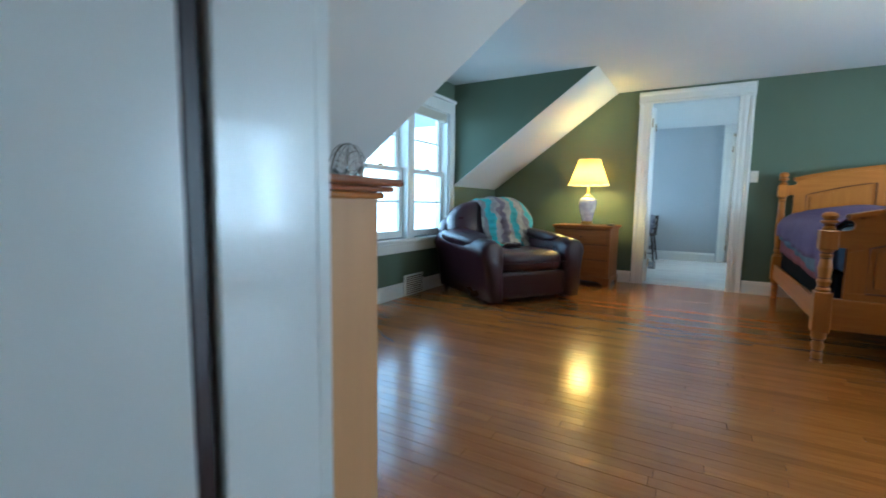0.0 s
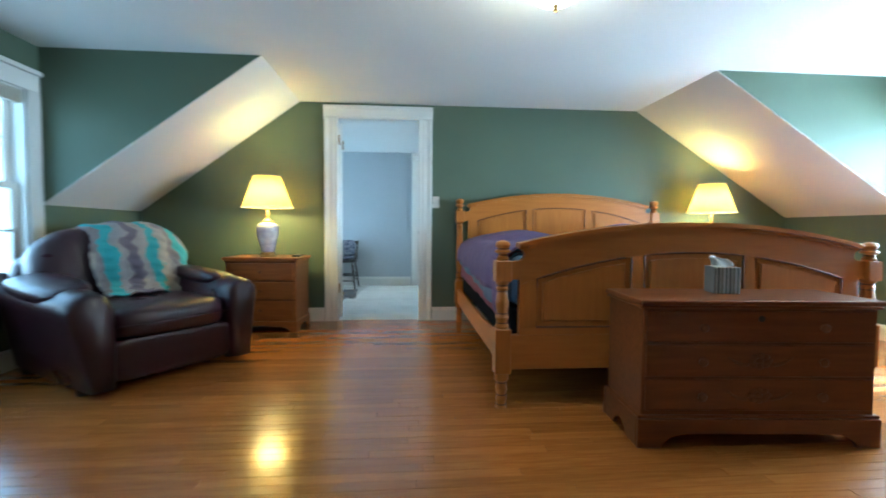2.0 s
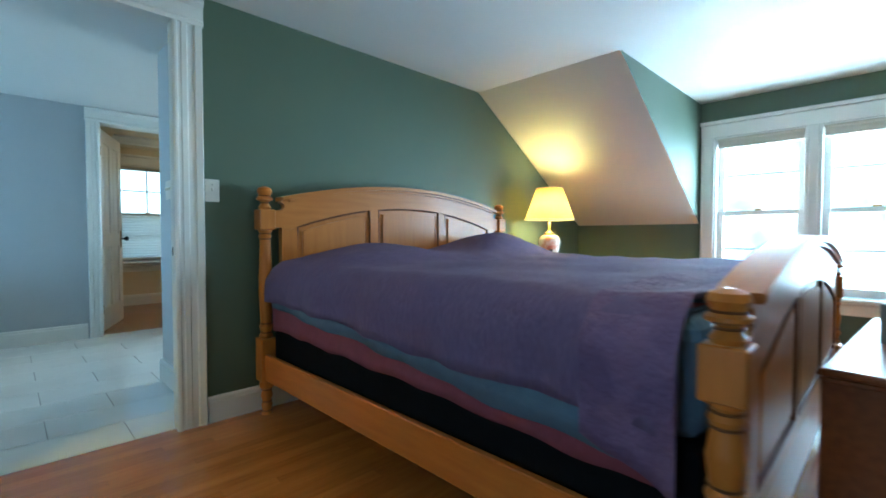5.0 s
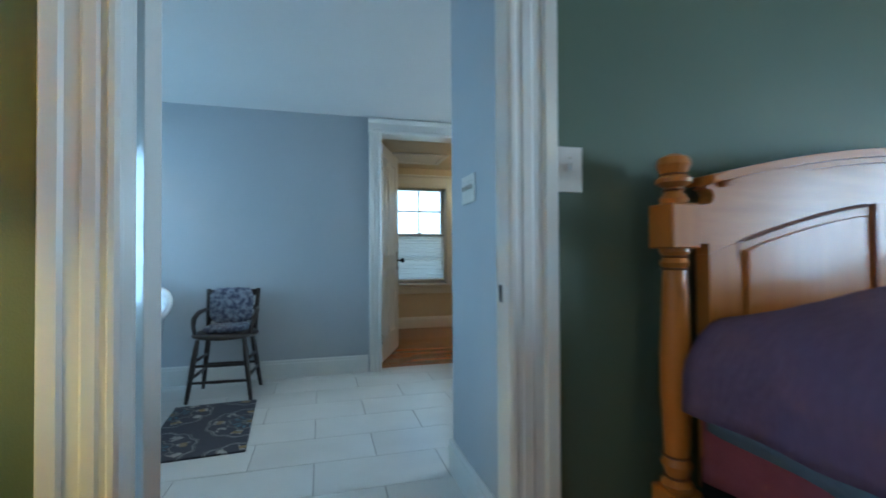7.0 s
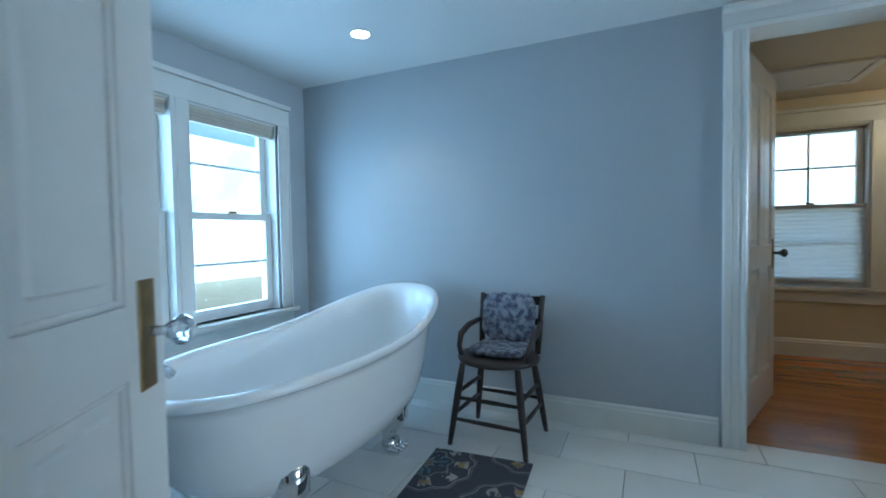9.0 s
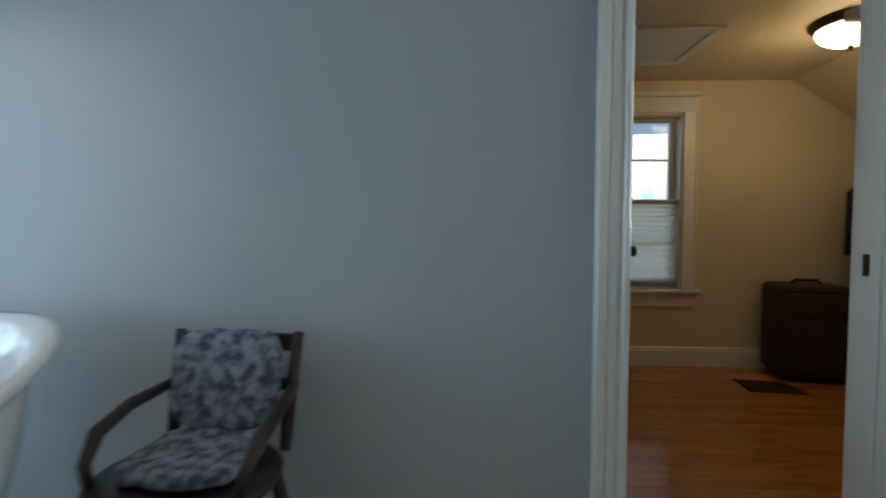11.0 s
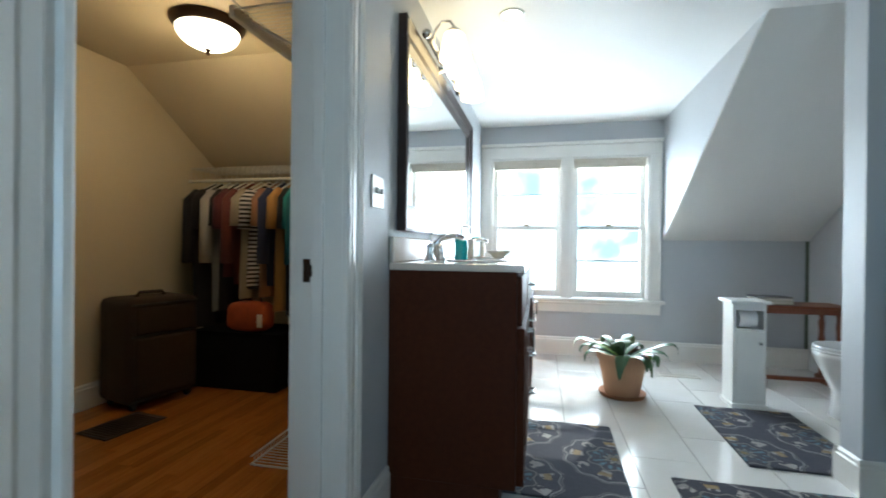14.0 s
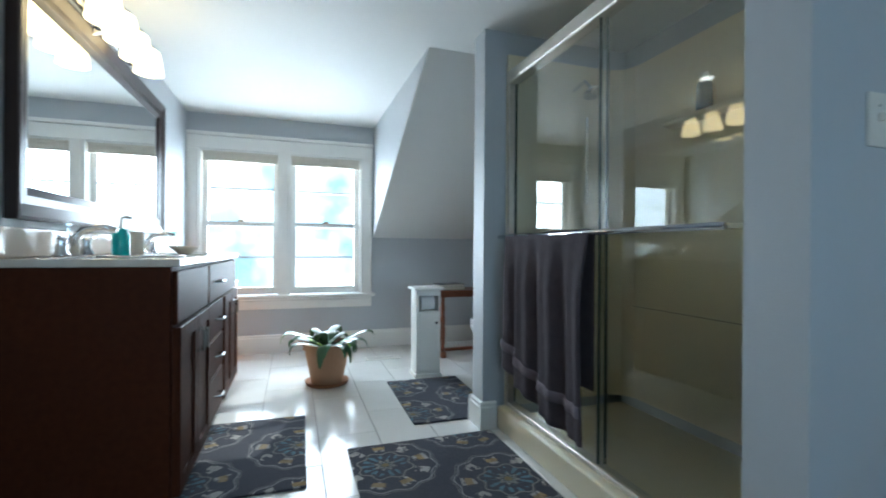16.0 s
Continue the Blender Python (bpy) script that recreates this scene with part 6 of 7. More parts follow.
side_table()
for i, (dz, a, mat, lab) in enumerate(((0.609, 3, M_BOOK2, "thick green-covered book on the side table"), (0.637, -6, M_PLATE, "pale paperback book on the side table"), (0.653, 10, M_BOOK1, "dark magazine on top of the books"))):
    h = (0.028, 0.016, 0.010)[i]
    bk = thing("book", pose(4.50, 7.72, dz, 0, 0, a), lab, "book", "books on the side table")
    part("cover", box(-0.085, 0.085, -0.12, 0.12, 0, h, 0.001), mat, bk)
    part("pages", box(-0.0865, 0.080, -0.116, 0.116, 0.003, h - 0.003), M_PAPER, bk)


def toilet():
    ob = thing("toilet", pose(3.80, 7.20, 0), "white porcelain toilet with a closed lid", "toilet")
    part("tank", box(-0.22, 0.22, 0.0, 0.19, 0.36, 0.70, 0.02, seg=3), M_ENAMEL, ob, smooth=False)
    part("tank_lid", box(-0.23, 0.23, -0.005, 0.20, 0.702, 0.735, 0.010, seg=2), M_ENAMEL, ob)
    bm = lathe([(0.10, 0), (0.115, 0.01), (0.10, 0.08), (0.10, 0.16), (0.15, 0.28), (0.185, 0.37), (0.187, 0.395), (0.05, 0.396)], 32)
    for v in bm.verts:
        v.co.y = v.co.y * 1.12 + 0.37
    part("bowl", bm, M_ENAMEL, ob, smooth=True)
    for n2, z0, z1, s in (("seat", 0.398, 0.415, 1.0), ("lid", 0.417, 0.435, 0.98)):
        bm = lathe([(0.01, z0), (0.185 * s, z0), (0.19 * s, (z0 + z1) / 2), (0.185 * s, z1), (0.01, z1)], 32)
        for v in bm.verts:
            v.co.y = v.co.y * 1.12 + 0.37
        part(n2, bm, M_ENAMEL, ob, smooth=False)
    part("flush_lever", tube([(-0.15, 0.195, 0.64), (-0.15, 0.21, 0.64), (-0.08, 0.21, 0.63)], 0.007, 8), M_CHROME, ob)


toilet()


def shower():
    x0, x1, yb, yf = 1.34, 2.822, BATH0 + 0.003, 7.985
    ob = thing("shower_enclosure", pose(0, 0, 0), "cream fibreglass shower stall with sliding glass doors", "shower")
    # moulded surround: three walls, pan with threshold, shelves
    part("surround_wall", box(x0 + 0.004, x1 - 0.004, yb, yb + 0.02, 0.12, 2.06, 0.004), M_ACRYL, ob)
    for a, b in ((x0 + 0.003, x0 + 0.025), (x1 - 0.025, x1 - 0.003)):
        part("surround_wall", box(a, b, yb + 0.02, yf, 0.12, 2.06, 0.004), M_ACRYL, ob)
    for x, s in ((x0 + 0.025, 1), (x1 - 0.025, -1)):
        pts = [(x, yb + 0.02), (x + s * 0.10, yb + 0.02), (x + s * 0.03, yb + 0.05), (x, yb + 0.12)]
        part("surround_corner", prism(pts, "z", 0.12, 2.06), M_ACRYL, ob)
    part("pan", box(x0 + 0.003, x1 - 0.003, yb, yf - 0.06, 0.0, 0.06, 0.004), M_ACRYL, ob)
    part("threshold", box(x0 + 0.002, x1 - 0.002, yf - 0.065, yf + 0.045, 0.0, 0.125, 0.012, seg=3), M_ACRYL, ob)
    part("seam", box(x0 + 0.026, x1 - 0.026, yb + 0.019, yb + 0.0225, 0.655, 0.659), M_GROUT, ob)
    for a, b in ((x0 + 0.0245, x0 + 0.0275), (x1 - 0.0275, x1 - 0.0245)):
        part("seam", box(a, b, yb + 0.13, yf - 0.002, 0.655, 0.659), M_GROUT, ob)
    for z, a, b in ((0.93, x0 + 0.03, x0 + 0.45), (0.76, x0 + 0.03, x0 + 0.62), (1.62, x0 + 0.4, x1 - 0.4)):
        part("shelf", box(a, b, yb + 0.02, yb + 0.11, z, z + 0.03, 0.012, seg=2), M_ACRYL, ob)
    tk = part("top_track", box(x0 + 0.004, x1 - 0.026, yf - 0.055, yf + 0.012, 1.885, 1.955, 0.010, seg=2), M_NICKEL, ob, "satin metal top track")
    part("bottom_track", box(x0 + 0.004, x1 - 0.026, yf - 0.05, yf + 0.006, 0.126, 0.150, 0.004), M_NICKEL, ob, "satin metal bottom track")
    for x in (x0 + 0.026, x1 - 0.05):
        part("wall_channel", box(x, x + 0.022, yf - 0.045, yf + 0.004, 0.15, 1.885, 0.003), M_NICKEL, ob)
    for name, a, b, y in (("sliding_door", x0 + 0.05, 2.034, yf - 0.010), ("sliding_door", 2.02, x1 - 0.052, yf - 0.036)):
        g = part(name, box(a, b, y - 0.003, y + 0.003, 0.155, 1.90), M_SGLASS, ob, "clear sliding glass door")
        for e in (a, b - 0.006):
            part("door_edge", box(e, e + 0.006, y - 0.005, y + 0.005, 0.155, 1.90), M_GLEDGE, g)
        g.visible_shadow = False
    bar = part("towel_bar", tube([(x0 + 0.11, yf + 0.055, 1.05), (2.78, yf + 0.055, 1.05)], 0.011, 12), M_CHROME, ob, "chrome towel bar across the door", smooth=True)
    for x in (x0 + 0.11, 2.78):
        part("bar_post", tube([(x, yf - 0.008, 1.05), (x, yf + 0.06, 1.05)], 0.009, 8), M_CHROME, bar)
    part("shower_arm", tube([(x1 - 0.03, yb + 0.38, 1.90), (x1 - 0.14, yb + 0.38, 1.92), (x1 - 0.20, yb + 0.38, 1.86)], 0.010, 8), M_CHROME, ob)
    part("shower_head", lathe([(0.02, 0.03), (0.05, 0.01), (0.052, 0)], 18), M_CHROME, ob, smooth=True).matrix_basis = pose(x1 - 0.21, yb + 0.38, 1.83, 0, 25, 0)
    part("slide_bar", tube([(x1 - 0.05, yb + 0.30, 1.25), (x1 - 0.05, yb + 0.30, 1.75)], 0.009, 8), M_CHROME, ob)


M_NICKEL = material("satin_nickel", (0.62, 0.58, 0.52), 0.35, 0.9, scale=30)
M_GLEDGE = material("dark_glass_edge", (0.06, 0.08, 0.07), 0.15, scale=30)
shower()


def hanging_towel():
    ob = thing("bath_towel", pose(0, 0, 0), "plum-grey terry bath towel hung over the shower door bar", "towel")
    x0, x1, yc = 1.995, 2.68, 8.040

    def f(u, v):
        x = x0 + (x1 - x0) * u
        drop_f = 0.78 - 0.08 * u + 0.05 * math.sin(3.1 * u + 0.5)
        s = v * (drop_f + 0.62)
        fold = 0.016 * math.sin(19 * u + 0.6) + 0.009 * math.sin(41 * u + 1.0)
        if s < 0.60:
            d = 0.60 - s
            return (x, yc - 0.014 - 0.2 * abs(fold), 1.052 - d)
        s2 = s - 0.62
        if s2 < 0:
            return (x, yc + (s - 0.61) * 0.6, 1.064)
        k = min(1, s2 / 0.25)
        return (x + 0.012 * math.sin(5 * s2 + 3 * u), yc + 0.016 + fold * k + 0.012 * k, 1.055 - s2)

    towel = part("towel_cloth", sheet(f, 60, 60, 0.007), M_TOWEL, ob, smooth=True)

    def band(u, v):
        p = f(u, 0.0)
        drop_f = 0.78 - 0.08 * u + 0.05 * math.sin(3.1 * u + 0.5)
        q = f(u, (0.62 + drop_f - 0.15 + 0.045 * v) / (drop_f + 0.62))
        return (q[0], q[1] + 0.0095, q[2])

    part("woven_band", sheet(band, 60, 2, 0.002), M_TOWELB, ob, "paler woven border", smooth=True)


hanging_towel()
sh2 = thing("shampoo_bottle", pose(2.2, BATH0 + 0.065, 1.651), "blue shampoo bottle on the shower shelf", "bottle")
part("bottle_body", lathe([(0.035, 0), (0.037, 0.01), (0.037, 0.12), (0.02, 0.15), (0.012, 0.155)], 16), M_SHEETB, sh2, smooth=True)
part("cap", lathe([(0.016, 0.155), (0.016, 0.18)], 12), M_PLATE, sh2)

for x, y in ((-0.74, 9.44), (-0.70, 8.74)):
    dl = thing("downlight", pose(x, y, CZ), "small recessed white ceiling downlight, lit", "ceiling light", "recessed downlights")
    part("trim_ring", lathe([(0.048, -0.004), (0.058, -0.008), (0.064, -0.003), (0.064, 0.0)], 24), M_TRIM, dl, smooth=True)
    part("lens", lathe([(0.047, -0.006), (0.001, -0.0085)][::-1], 24), M_DOWN, dl, "bright lamp lens")
    lamp("downlight_beam", "SPOT", look((x, y, CZ - 0.02), (x + 0.0001, y + 0.25, 0)), 9, (1.0, 0.82, 0.58), (0.03,), cone=100)

vl = thing("downlight", pose(2.94, 9.57, CZ), "small recessed white ceiling downlight above the vanity, lit", "ceiling light", "recessed downlights")
part("trim_ring", lathe([(0.048, -0.004), (0.058, -0.008), (0.064, -0.003), (0.064, 0.0)], 24), M_TRIM, vl, smooth=True)
part("lens", lathe([(0.047, -0.006), (0.001, -0.0085)][::-1], 24), M_DOWN, vl, "bright lamp lens")

rg = thing("floor_register", pose(4.55, 8.33, 0.0), "white metal floor heating register", "vent")
part("frame", box(-0.06, 0.06, -0.15, 0.15, 0, 0.004, 0.001), M_PLATE, rg)
for i in range(12):
    part("slot", box(-0.045, 0.045, -0.135 + i * 0.0235, -0.125 + i * 0.0235, 0.004, 0.0055), M_GROUT, rg)

# hinge leaves and strike plate let into the bathroom door jambs
for z in (0.33, 1.83):
    hl = thing("hinge_leaf", pose(0.238, 7.166, z), "aged brass hinge leaf on the white bathroom door jamb", "hinge", "bathroom door hinges")
    part("leaf_plate", box(0.0, 0.0025, -0.016, 0.018, -0.045, 0.045, 0.0008), M_BRASS, hl)
    part("pin", lathe([(0.005, -0.047), (0.006, -0.045), (0.006, 0.045), (0.003, 0.052)], 10, None, (0.006, 0.022, 0)), M_BRASS, hl, smooth=True)
sp2 = thing("strike_plate", pose(1.047, 7.172, 0.90), "small dull metal strike plate on the bathroom door jamb", "strike plate")
part("plate", box(-0.0025, 0.0, -0.010, 0.010, -0.022, 0.022, 0.0008), M_STEEL, sp2)
part("latch_hole", box(-0.0032, -0.0024, -0.006, 0.006, -0.012, 0.012), M_BLACK, sp2)
# strike plate on the closet jamb
stp = thing("strike_plate", pose(1.917, 10.12, 0.93, 0, 0, 0), "dark bronze strike plate let into the closet jamb", "strike plate")
part("plate", box(-0.0025, 0.0, -0.014, 0.010, -0.036, 0.036, 0.0008), M_BRONZE, stp)
part("lip", box(-0.018, -0.0005, -0.022, -0.014, -0.018, 0.018, 0.002), M_BRONZE, stp)

# ================= closet =================
dome_light("closet_light", pose(2.71, 11.16, CZ), "flush dome light with a bronze rim, lit", M_BRONZE, 0.155, 0.10, 20)
lamp("closet_dome_bulb", "POINT", pose(2.71, 11.16, CZ - 0.28), 7.5, (1.0, 0.68, 0.33), (0.12,))


def window_shade():
    ob = thing("cellular_shade", pose(0, 0, 0), "white cellular shade lowered over the lower closet window", "window shade")
    bm = bmesh.new()
    n = 34
    z0, z1 = 0.66, 1.275
    pts = []
    for i in range(n + 1):
        pts.append((CLO1 + 0.026 + (0.008 if i % 2 else 0.0), z0 + (z1 - z0) * i / n))
    pts += [(y + 0.012, z) for y, z in pts[::-1]]
    part("pleats", prism(pts, "x", WIN_C[0] + 0.02, WIN_C[1] - 0.02), M_SHADECLOTH, ob, "translucent white pleats")
    part("bottom_bar", box(WIN_C[0] + 0.018, WIN_C[1] - 0.018, CLO1 + 0.02, CLO1 + 0.05, z0 - 0.022, z0, 0.003), M_TRIM, ob)
    part("top_bar", box(WIN_C[0] + 0.018, WIN_C[1] - 0.018, CLO1 + 0.02, CLO1 + 0.05, z1, z1 + 0.018, 0.003), M_TRIM, ob)


M_SHADECLOTH = translucent("white_shade_cloth", (0.86, 0.86, 0.84), 0.85)
window_shade()


def clothes_rack():
    ob = thing("clothes_rail", pose(0, 0, 0), "white coated wire closet shelf with a hanging rail", "clothes rail")
    x, z, y0, y1 = 3.62, 1.50, 10.30, 12.10
    part("rail", tube([(x, y0, z), (x, y1, z)], 0.012, 10), M_WIRE, ob)
    for i in range(7):
        part("long_wire", tube([(x + 0.02 + i * 0.05, y0, z + 0.10), (x + 0.02 + i * 0.05, y1, z + 0.10)], 0.003, 5), M_WIRE, ob)
    for i in range(40):
        y = y0 + 0.02 + i * 0.045
        part("cross_wire", tube([(x + 0.33, y, z + 0.104), (x, y, z + 0.104), (x - 0.012, y, z + 0.05), (x - 0.006, y, z + 0.01)], 0.0022, 5), M_WIRE, ob)
    rnd = random.Random(33)
    tones = [("black", (0.012, 0.011, 0.014)), ("black", (0.012, 0.011, 0.014)), ("white", (0.40, 0.38, 0.36)), ("black", (0.014, 0.012, 0.016)), ("maroon", (0.10, 0.022, 0.028)), ("dark red", (0.14, 0.035, 0.03)),
             ("cream", (0.38, 0.32, 0.23)), ("striped white", None), ("peach", (0.36, 0.18, 0.10)), ("navy", (0.02, 0.03, 0.08)), ("ochre", (0.40, 0.21, 0.06)), ("black", (0.013, 0.012, 0.014)),
             ("teal", (0.03, 0.22, 0.21)), ("deep teal", (0.02, 0.13, 0.13)), ("grey", (0.18, 0.18, 0.19)), ("black", (0.015, 0.014, 0.016)), ("plum", (0.08, 0.03, 0.07)), ("white", (0.55, 0.54, 0.52)), ("brown", (0.12, 0.06, 0.03)),
             ("navy", (0.02, 0.025, 0.07)), ("black", (0.013, 0.012, 0.014))]
    mats = {}
    y = 11.86
    for i, (nm, c) in enumerate(tones):
        if nm not in mats:
            mats[nm] = material(nm.replace(" ", "_") + "_cotton", c, 0.9, scale=18, bump=0.3) if c else stripe_material("striped_knit", [(0.60, 0.58, 0.55), (0.02, 0.02, 0.025)], "Z", 0.03, 0.9, 0.3)
        g = thing("shirt_on_hanger", pose(x, y, z, 0, 0, rnd.uniform(-6, 6)), nm + " cotton shirt on a hanger on the rail", "shirt", "clothes on the rail")
        part("hook", tube([(0, 0, -0.02), (0, 0, 0.015), (0.012, 0, 0.026), (0.022, 0, 0.012)], 0.002, 6), M_STEEL, g)
        part("hanger", tube([(-0.20, 0, -0.12), (0, 0, -0.02), (0.20, 0, -0.12)], 0.006, 6), M_WIRE, g)
        ln, w = rnd.uniform(0.62, 0.98) + (0.22 if i < 4 else 0.0), rnd.uniform(0.40, 0.47)
        ph, th = rnd.random() * 6, rnd.uniform(0.018, 0.030)
        bm = bmesh.new()
        cols, rows = 16, 14
        for side in (-1, 1):
            grid = []
            for a in range(rows + 1):
                v = a / rows
                line = []
                for b in range(cols + 1):
                    u = b / cols * 2 - 1
                    half = w / 2 * (0.98 + 0.06 * math.sin(2 * v + ph))
                    zz = -0.025 - 0.11 * abs(u) ** 1.1 * (1 - v) - v * ln
                    th2 = side * (th * (1 - abs(u) ** 4) * min(1, 0.2 + 3 * v) + 0.0025) + 0.012 * v * math.sin(11 * u + ph)
                    line.append(bm.verts.new((u * half, th2, zz)))
                grid.append(line)
            for a in range(rows):
                for b in range(cols):
                    q = (grid[a][b], grid[a + 1][b], grid[a + 1][b + 1], grid[a][b + 1])
                    bm.faces.new(q if side > 0 else q[::-1])
        part("torso", bm, mats[nm], g, smooth=True)
        for s in (-1, 1):
            L2 = rnd.choice((0.22, 0.24, 0.48))
            part("sleeve", tube([(s * 0.19, 0, -0.11), (s * (w / 2 + 0.03), 0, -0.18), (s * (w / 2 + 0.035), 0.01, -0.14 - L2)], [0.03, 0.045, 0.04], 8), mats[nm], g, smooth=True)
        y -= rnd.uniform(0.045, 0.075)


clothes_rack()
hb = thing("orange_handbag", pose(3.46, 11.43, 0.40), "soft orange fabric tote below the clothes", "bag")
bag = blob(0.075, 0.165, 0.105, 0.5, 24, 12, None, (0, 0, 0.105))
for v in bag.verts:
    v.co.x += 0.012 * noise.noise(v.co * 14)
    v.co.y *= 1.0 - 0.5 * (v.co.z - 0.1)
part("bag_body", bag, material("orange_canvas", (0.42, 0.075, 0.018), 0.8, second=(0.30, 0.050, 0.012), scale=20, bump=0.3), hb, smooth=True)
part("bag_handle", tube([(0, -0.09, 0.19), (0, -0.07, 0.30), (0, 0.07, 0.30), (0, 0.09, 0.19)], 0.008, 8), M_BLACK, hb, smooth=True)
part("tag", box(-0.082, -0.078, -0.145, -0.105, 0.04, 0.13, 0.001), M_PLATE, hb, "white hanging tag")
st2 = thing("storage_box", pose(3.56, 11.50, 0.0), "dark fabric storage box under the clothes", "storage box")
part("box_body", box(-0.20, 0.20, -0.34, 0.34, 0.0, 0.385, 0.012, seg=2), M_SPRING, st2)
part("lid", box(-0.205, 0.205, -0.345, 0.345, 0.387, 0.40, 0.004), M_SPRING, st2)


def suitcase():
    ob = thing("suitcase", pose(3.07, 11.885, 0, 0, 0, -14), "upright brown fabric suitcase with a top handle", "suitcase")
    part("shell", box(-0.225, 0.225, -0.165, 0.165, 0.035, 0.675, 0.045, seg=3), M_SUIT, ob, smooth=True)
    part("front_pocket", box(-0.19, 0.19, -0.190, -0.160, 0.08, 0.44, 0.018, seg=3), M_SUIT, ob, smooth=True)
    part("upper_pocket", box(-0.18, 0.18, -0.184, -0.160, 0.46, 0.62, 0.012, seg=3), M_SUIT, ob, smooth=True)
    for z in (0.06, 0.45, 0.64):
        part("piping", tube([(-0.20, -0.168, z), (0.20, -0.168, z)], 0.006, 8), M_BLACK, ob)
    part("top_handle", tube([(-0.09, 0, 0.672), (-0.07, 0, 0.70), (0.07, 0, 0.70), (0.09, 0, 0.672)], 0.011, 8), M_SUIT, ob, smooth=True)
    for x in (-0.17, 0.17):
        for y in (-0.12, 0.12):
            part("wheel", lathe([(0.022, -0.012), (0.024, 0), (0.022, 0.012)], 14, None, (x, y, 0.024), "x"), M_BLACK, ob)
            part("wheel_fork", box(x - 0.02, x + 0.02, y - 0.018, y + 0.018, 0.026, 0.05), M_BLACK, ob)


suitcase()
gr = thing("floor_grate", pose(2.68, 11.66, 0.001, 0, 0, -8), "dark brown metal floor register in the closet floor", "vent")
part("frame", box(-0.17, 0.17, -0.12, 0.12, 0, 0.006, 0.002), M_SUIT, gr)
for i in range(14):
    part("slat", box(-0.15 + i * 0.0215, -0.138 + i * 0.0215, -0.10, 0.10, 0.006, 0.009), M_BRONZE, gr)


def wire_shelf(m, w, d, label, name):
    ob = thing(name, m, label, "wire shelf")
    for y in (0, d):
        part("edge_wire", tube([(0, y, 0.0), (w, y, 0.0)], 0.0045, 6), M_WIRE, ob)
        part("edge_wire", tube([(0, y, 0.035), (w, y, 0.035)], 0.0035, 6), M_WIRE, ob)
    for x in (0, w):
        part("edge_wire", tube([(x, 0, 0.0), (x, d, 0.0)], 0.0045, 6), M_WIRE, ob)
    n = int(w / 0.026)
    for i in range(1, n):
        x = i * w / n
        part("cross_wire", tube([(x, 0, 0.035), (x, 0, 0.002), (x, d, 0.002), (x, d, 0.035)], 0.0022, 5), M_WIRE, ob)
    return ob


wire_shelf(pose(2.46, 10.46, 0.007, 0, 0, 1), 0.52, 0.235, "white wire shelf lying on the closet floor", "loose_wire_shelf")
ws = wire_shelf(pose(2.30, 10.17, 2.00, 0, 0, 0), 0.95, 0.52, "white wire shelf fixed high on the closet wall", "wall_wire_shelf")
part("front_bracket", box(0.0, 0.95, 0.51, 0.54, -0.03, 0.02, 0.003), M_WIRE, ws)
for x in (0.1, 0.85):
    part("brace", tube([(x, 0.50, -0.01), (x, 0.0, -0.30)], 0.006, 6), M_WIRE, ws)
ht = thing("attic_hatch", pose(0, 0, 0), "painted attic hatch panel with a trim frame in the closet ceiling", "hatch")
part("panel", box(1.46, 2.02, 11.26, 11.68, CZ - 0.010, CZ - 0.001), M_WHITE, ht)
for a, b, c0, d in ((1.40, 1.46, 11.20, 11.74), (2.02, 2.08, 11.20, 11.74), (1.46, 2.02, 11.20, 11.26), (1.46, 2.02, 11.68, 11.74)):
    part("trim_board", box(a, b, c0, d, CZ - 0.022, CZ - 0.001, 0.003), M_WHITE, ht)

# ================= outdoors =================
# distant backdrop with added emission, so the window panes read near white
M_FAR = bpy.data.materials.new("self_lit_distance")
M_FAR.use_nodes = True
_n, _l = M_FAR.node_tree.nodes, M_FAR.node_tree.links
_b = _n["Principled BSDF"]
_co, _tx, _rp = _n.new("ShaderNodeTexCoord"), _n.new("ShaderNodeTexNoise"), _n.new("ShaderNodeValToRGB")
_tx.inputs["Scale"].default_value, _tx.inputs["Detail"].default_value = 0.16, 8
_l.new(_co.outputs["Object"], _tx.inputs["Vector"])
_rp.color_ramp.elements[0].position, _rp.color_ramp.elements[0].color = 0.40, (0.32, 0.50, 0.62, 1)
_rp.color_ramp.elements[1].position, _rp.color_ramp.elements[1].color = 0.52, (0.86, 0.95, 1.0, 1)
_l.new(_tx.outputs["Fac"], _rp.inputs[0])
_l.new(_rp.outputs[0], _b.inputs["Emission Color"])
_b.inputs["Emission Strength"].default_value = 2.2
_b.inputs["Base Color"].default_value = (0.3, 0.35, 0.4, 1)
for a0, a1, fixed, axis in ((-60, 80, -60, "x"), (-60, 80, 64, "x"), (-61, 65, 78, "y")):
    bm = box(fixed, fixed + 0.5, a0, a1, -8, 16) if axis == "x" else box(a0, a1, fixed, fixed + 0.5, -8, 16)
    setting("backdrop", bm, M_FAR, "self-lit backdrop in blurred tree and sky tones", "backdrop")
M_LAWN = material("dry_lawn", (0.36, 0.34, 0.24), 0.95, second=(0.28, 0.28, 0.18), scale=0.8, bump=0.3)
setting("ground", box(-400, 400, -400, 400, -6.2, -5.6), M_LAWN, "dry spring lawn around the house", "ground")


# ---- oak strips and tiles ----
def plank_mesh(length, w, name):
    return mesh_of(box(-length / 2, length / 2, -w / 2, w / 2, -0.018, 0, 0.0006), name, M_OAK)


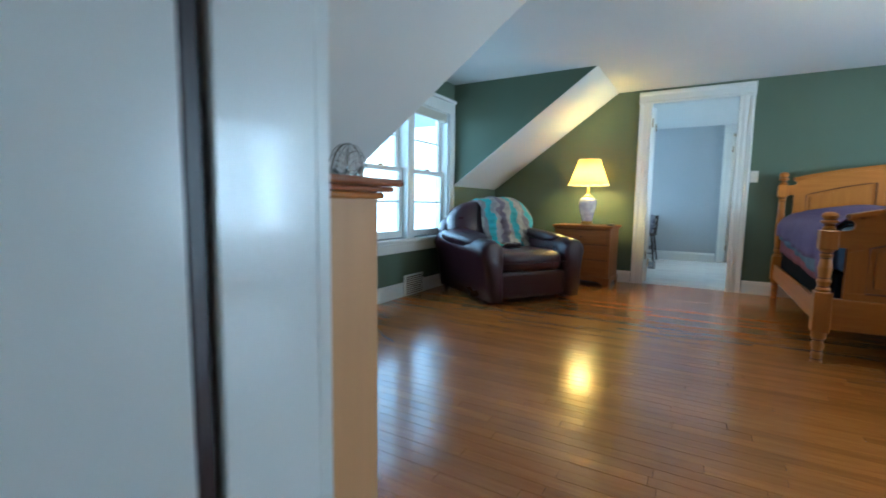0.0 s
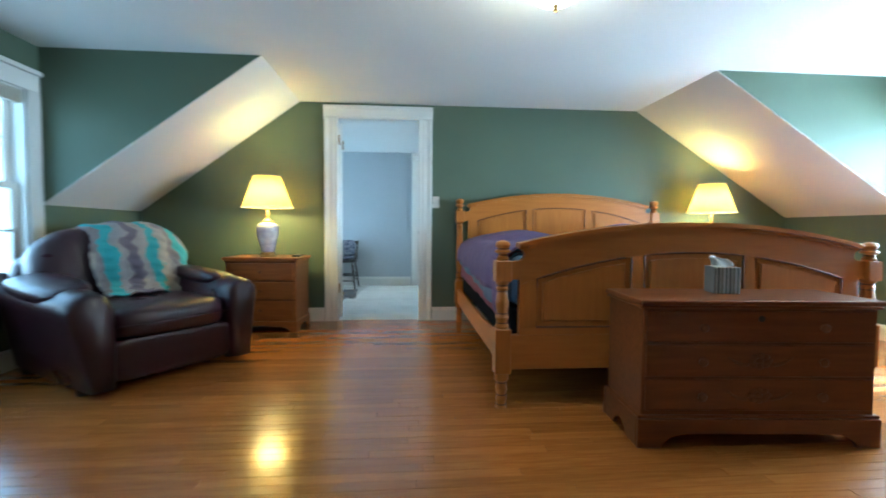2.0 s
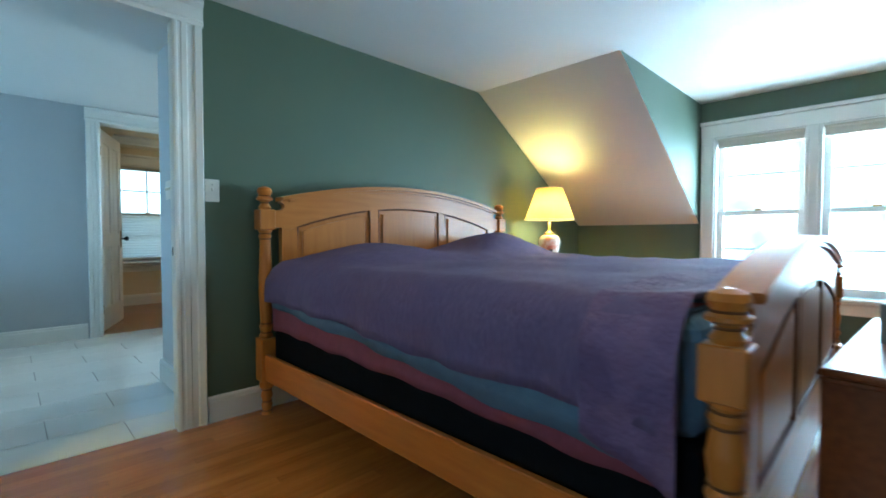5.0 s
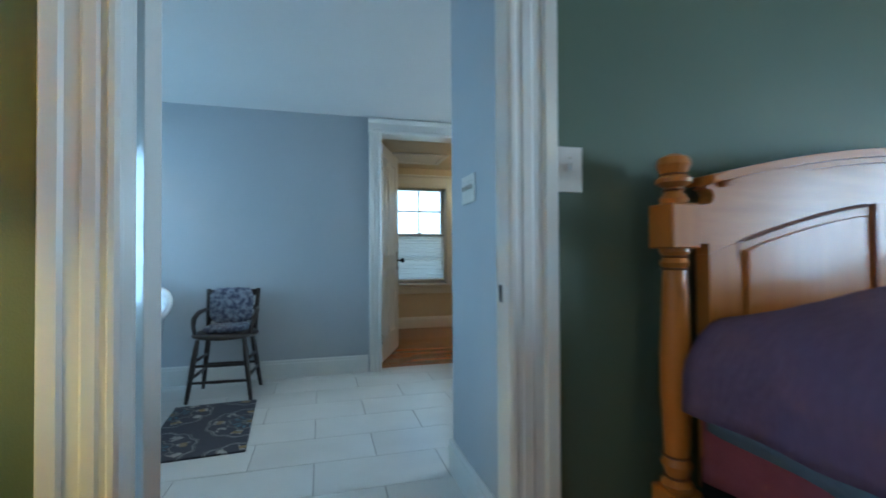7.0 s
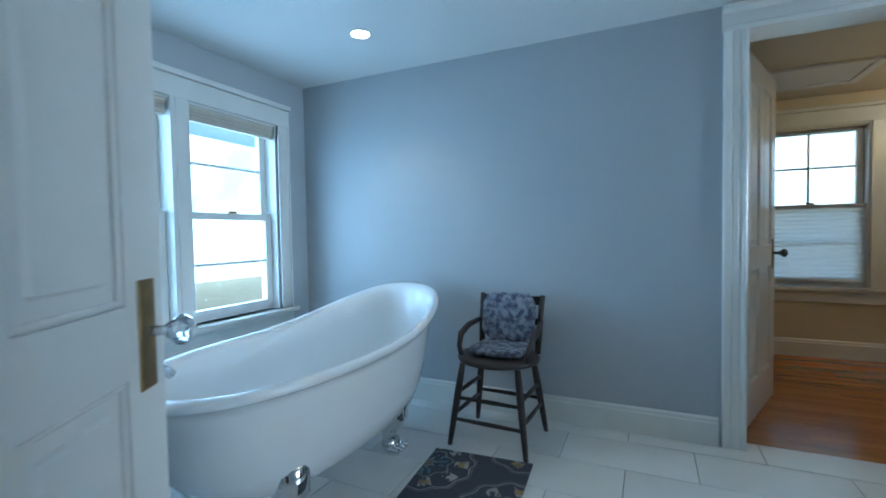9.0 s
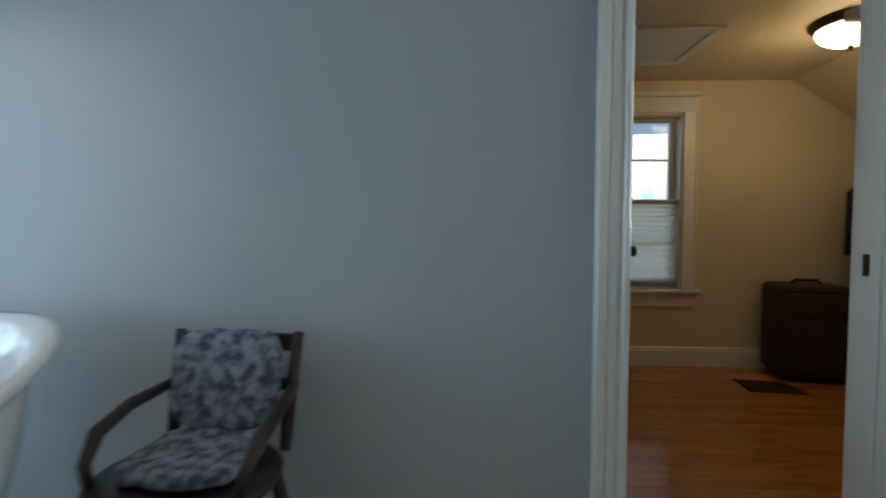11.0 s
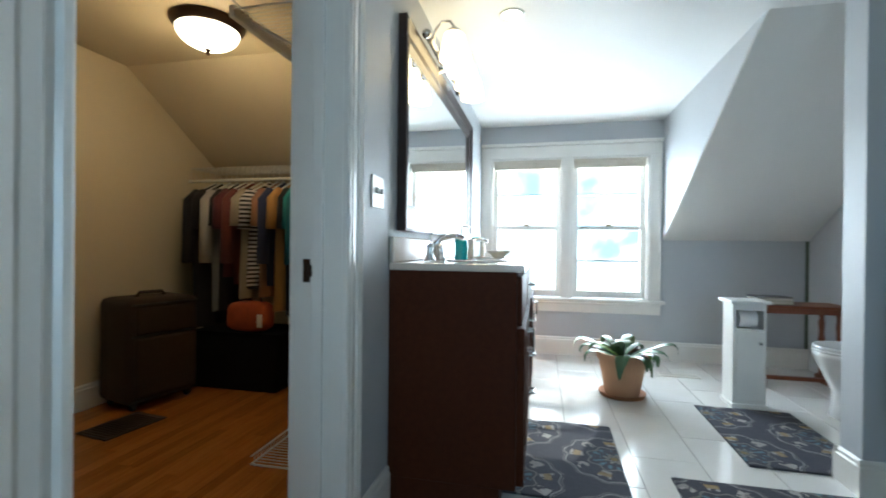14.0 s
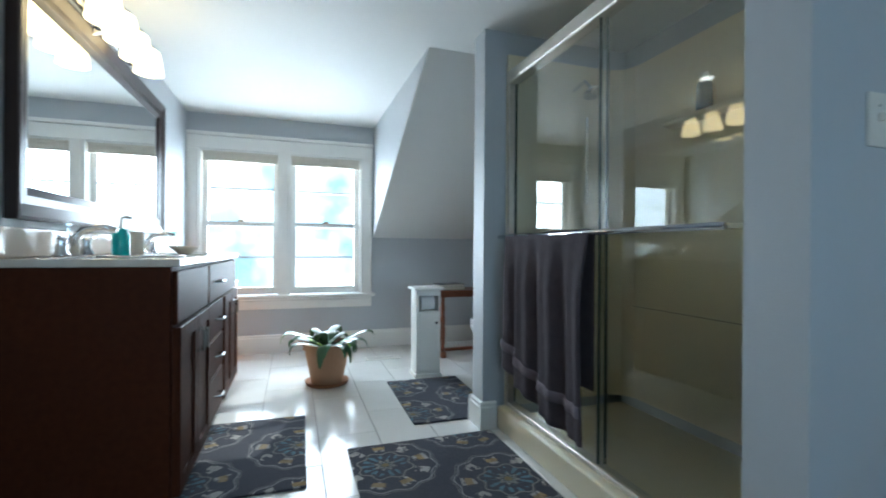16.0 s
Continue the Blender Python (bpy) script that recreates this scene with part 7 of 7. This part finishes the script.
def lay_strips(floor_name, label, x0, x1, y0, y1, near, lengths=(0.55, 0.75, 0.95, 1.2, 1.5), w=0.0572):
    rnd = random.Random(7)
    owner = tagged(new(floor_name), label, "floor", "", "structure")
    meshes = {L: plank_mesh(L - 0.0008, w - 0.0008, "plank") for L in lengths}
    rest, count, y = bmesh.new(), 0, y0 + w / 2
    while y < y1:
        x = x0 - rnd.random() * 0.9
        while x < x1:
            L = rnd.choice(lengths)
            cx = x + L / 2
            if near[0] < cx < near[1] and near[2] < y < near[3] and count < 300 and x > x0 and x + L < x1:
                ob = new("plank", meshes[L])
                ob.parent = owner
                ob.location = (cx, y, 0.0004 * rnd.random())
                ob.rotation_euler = (rnd.gauss(0, 0.0035), rnd.gauss(0, 0.0006), 0)
                count += 1
            else:
                a, b = max(x, x0) + 0.0004, min(x + L, x1) - 0.0004
                if b - a > 0.02:
                    box(a, b, y - w / 2 + 0.0004, y + w / 2 - 0.0004, -0.012, 0.0, bm=rest)
            x += L
        y += w
    far = part("strips", rest, M_OAKFAR, owner)
    far["kind"] = "stuff"
    return owner


def island_variant(src, name):
    """The same wood, varied from strip to strip inside one mesh."""
    m = src.copy()
    m.name = name
    n, l = m.node_tree.nodes, m.node_tree.links
    geo = n.new("ShaderNodeNewGeometry")
    for link in list(l):
        if link.from_node.type == "OBJECT_INFO":
            to = link.to_socket
            l.remove(link)
            l.new(geo.outputs["Random Per Island"], to)
    return m


M_OAKFAR = island_variant(M_OAK, "oak_strip_floor_joined")
lay_strips("floor_bedroom", "glossy honey-coloured oak strip floor", WX, EX, HALL, 7.16, (-0.8, 4.4, 2.7, 5.6))
lay_strips("floor_closet", "glossy honey-coloured oak strip floor", 0.8, 4.4, 10.09, CLO1, (0.9, 4.2, 10.2, 12.1))


def lay_tiles():
    owner = tagged(new("floor_bathroom"), "white marble-look porcelain tile floor", "floor", "", "structure")
    L, W, g = 0.60, 0.30, 0.004
    me = mesh_of(box(-L / 2 + g / 2, L / 2 - g / 2, -W / 2 + g / 2, W / 2 - g / 2, -0.02, 0, 0.0012), "tile", M_TILE)
    rest = bmesh.new()
    r, y = 0, 7.17 + W / 2
    while y - W / 2 < 10.09:
        x = 2.976 - 9 * L + (0.0 if r % 2 else 0.30) + L / 2
        while x - L / 2 < EX:
            if x - L / 2 >= WX and x + L / 2 <= EX and y + W / 2 <= 10.09 and y - W / 2 >= 7.168:
                ob = new("tile", me)
                ob.parent = owner
                ob.location = (x, y, 0)
            else:
                a, b = max(x - L / 2, WX) + g / 2, min(x + L / 2, EX) - g / 2
                c, d = max(y - W / 2, 7.168) + g / 2, min(y + W / 2, 10.09) - g / 2
                if b - a > 0.02 and d - c > 0.02:
                    box(a, b, c, d, -0.02, 0, bm=rest)
            x += L
        y += W
        r += 1
    cut = part("cut_tiles", rest, M_TILE, owner)
    cut["kind"] = "stuff"


lay_tiles()
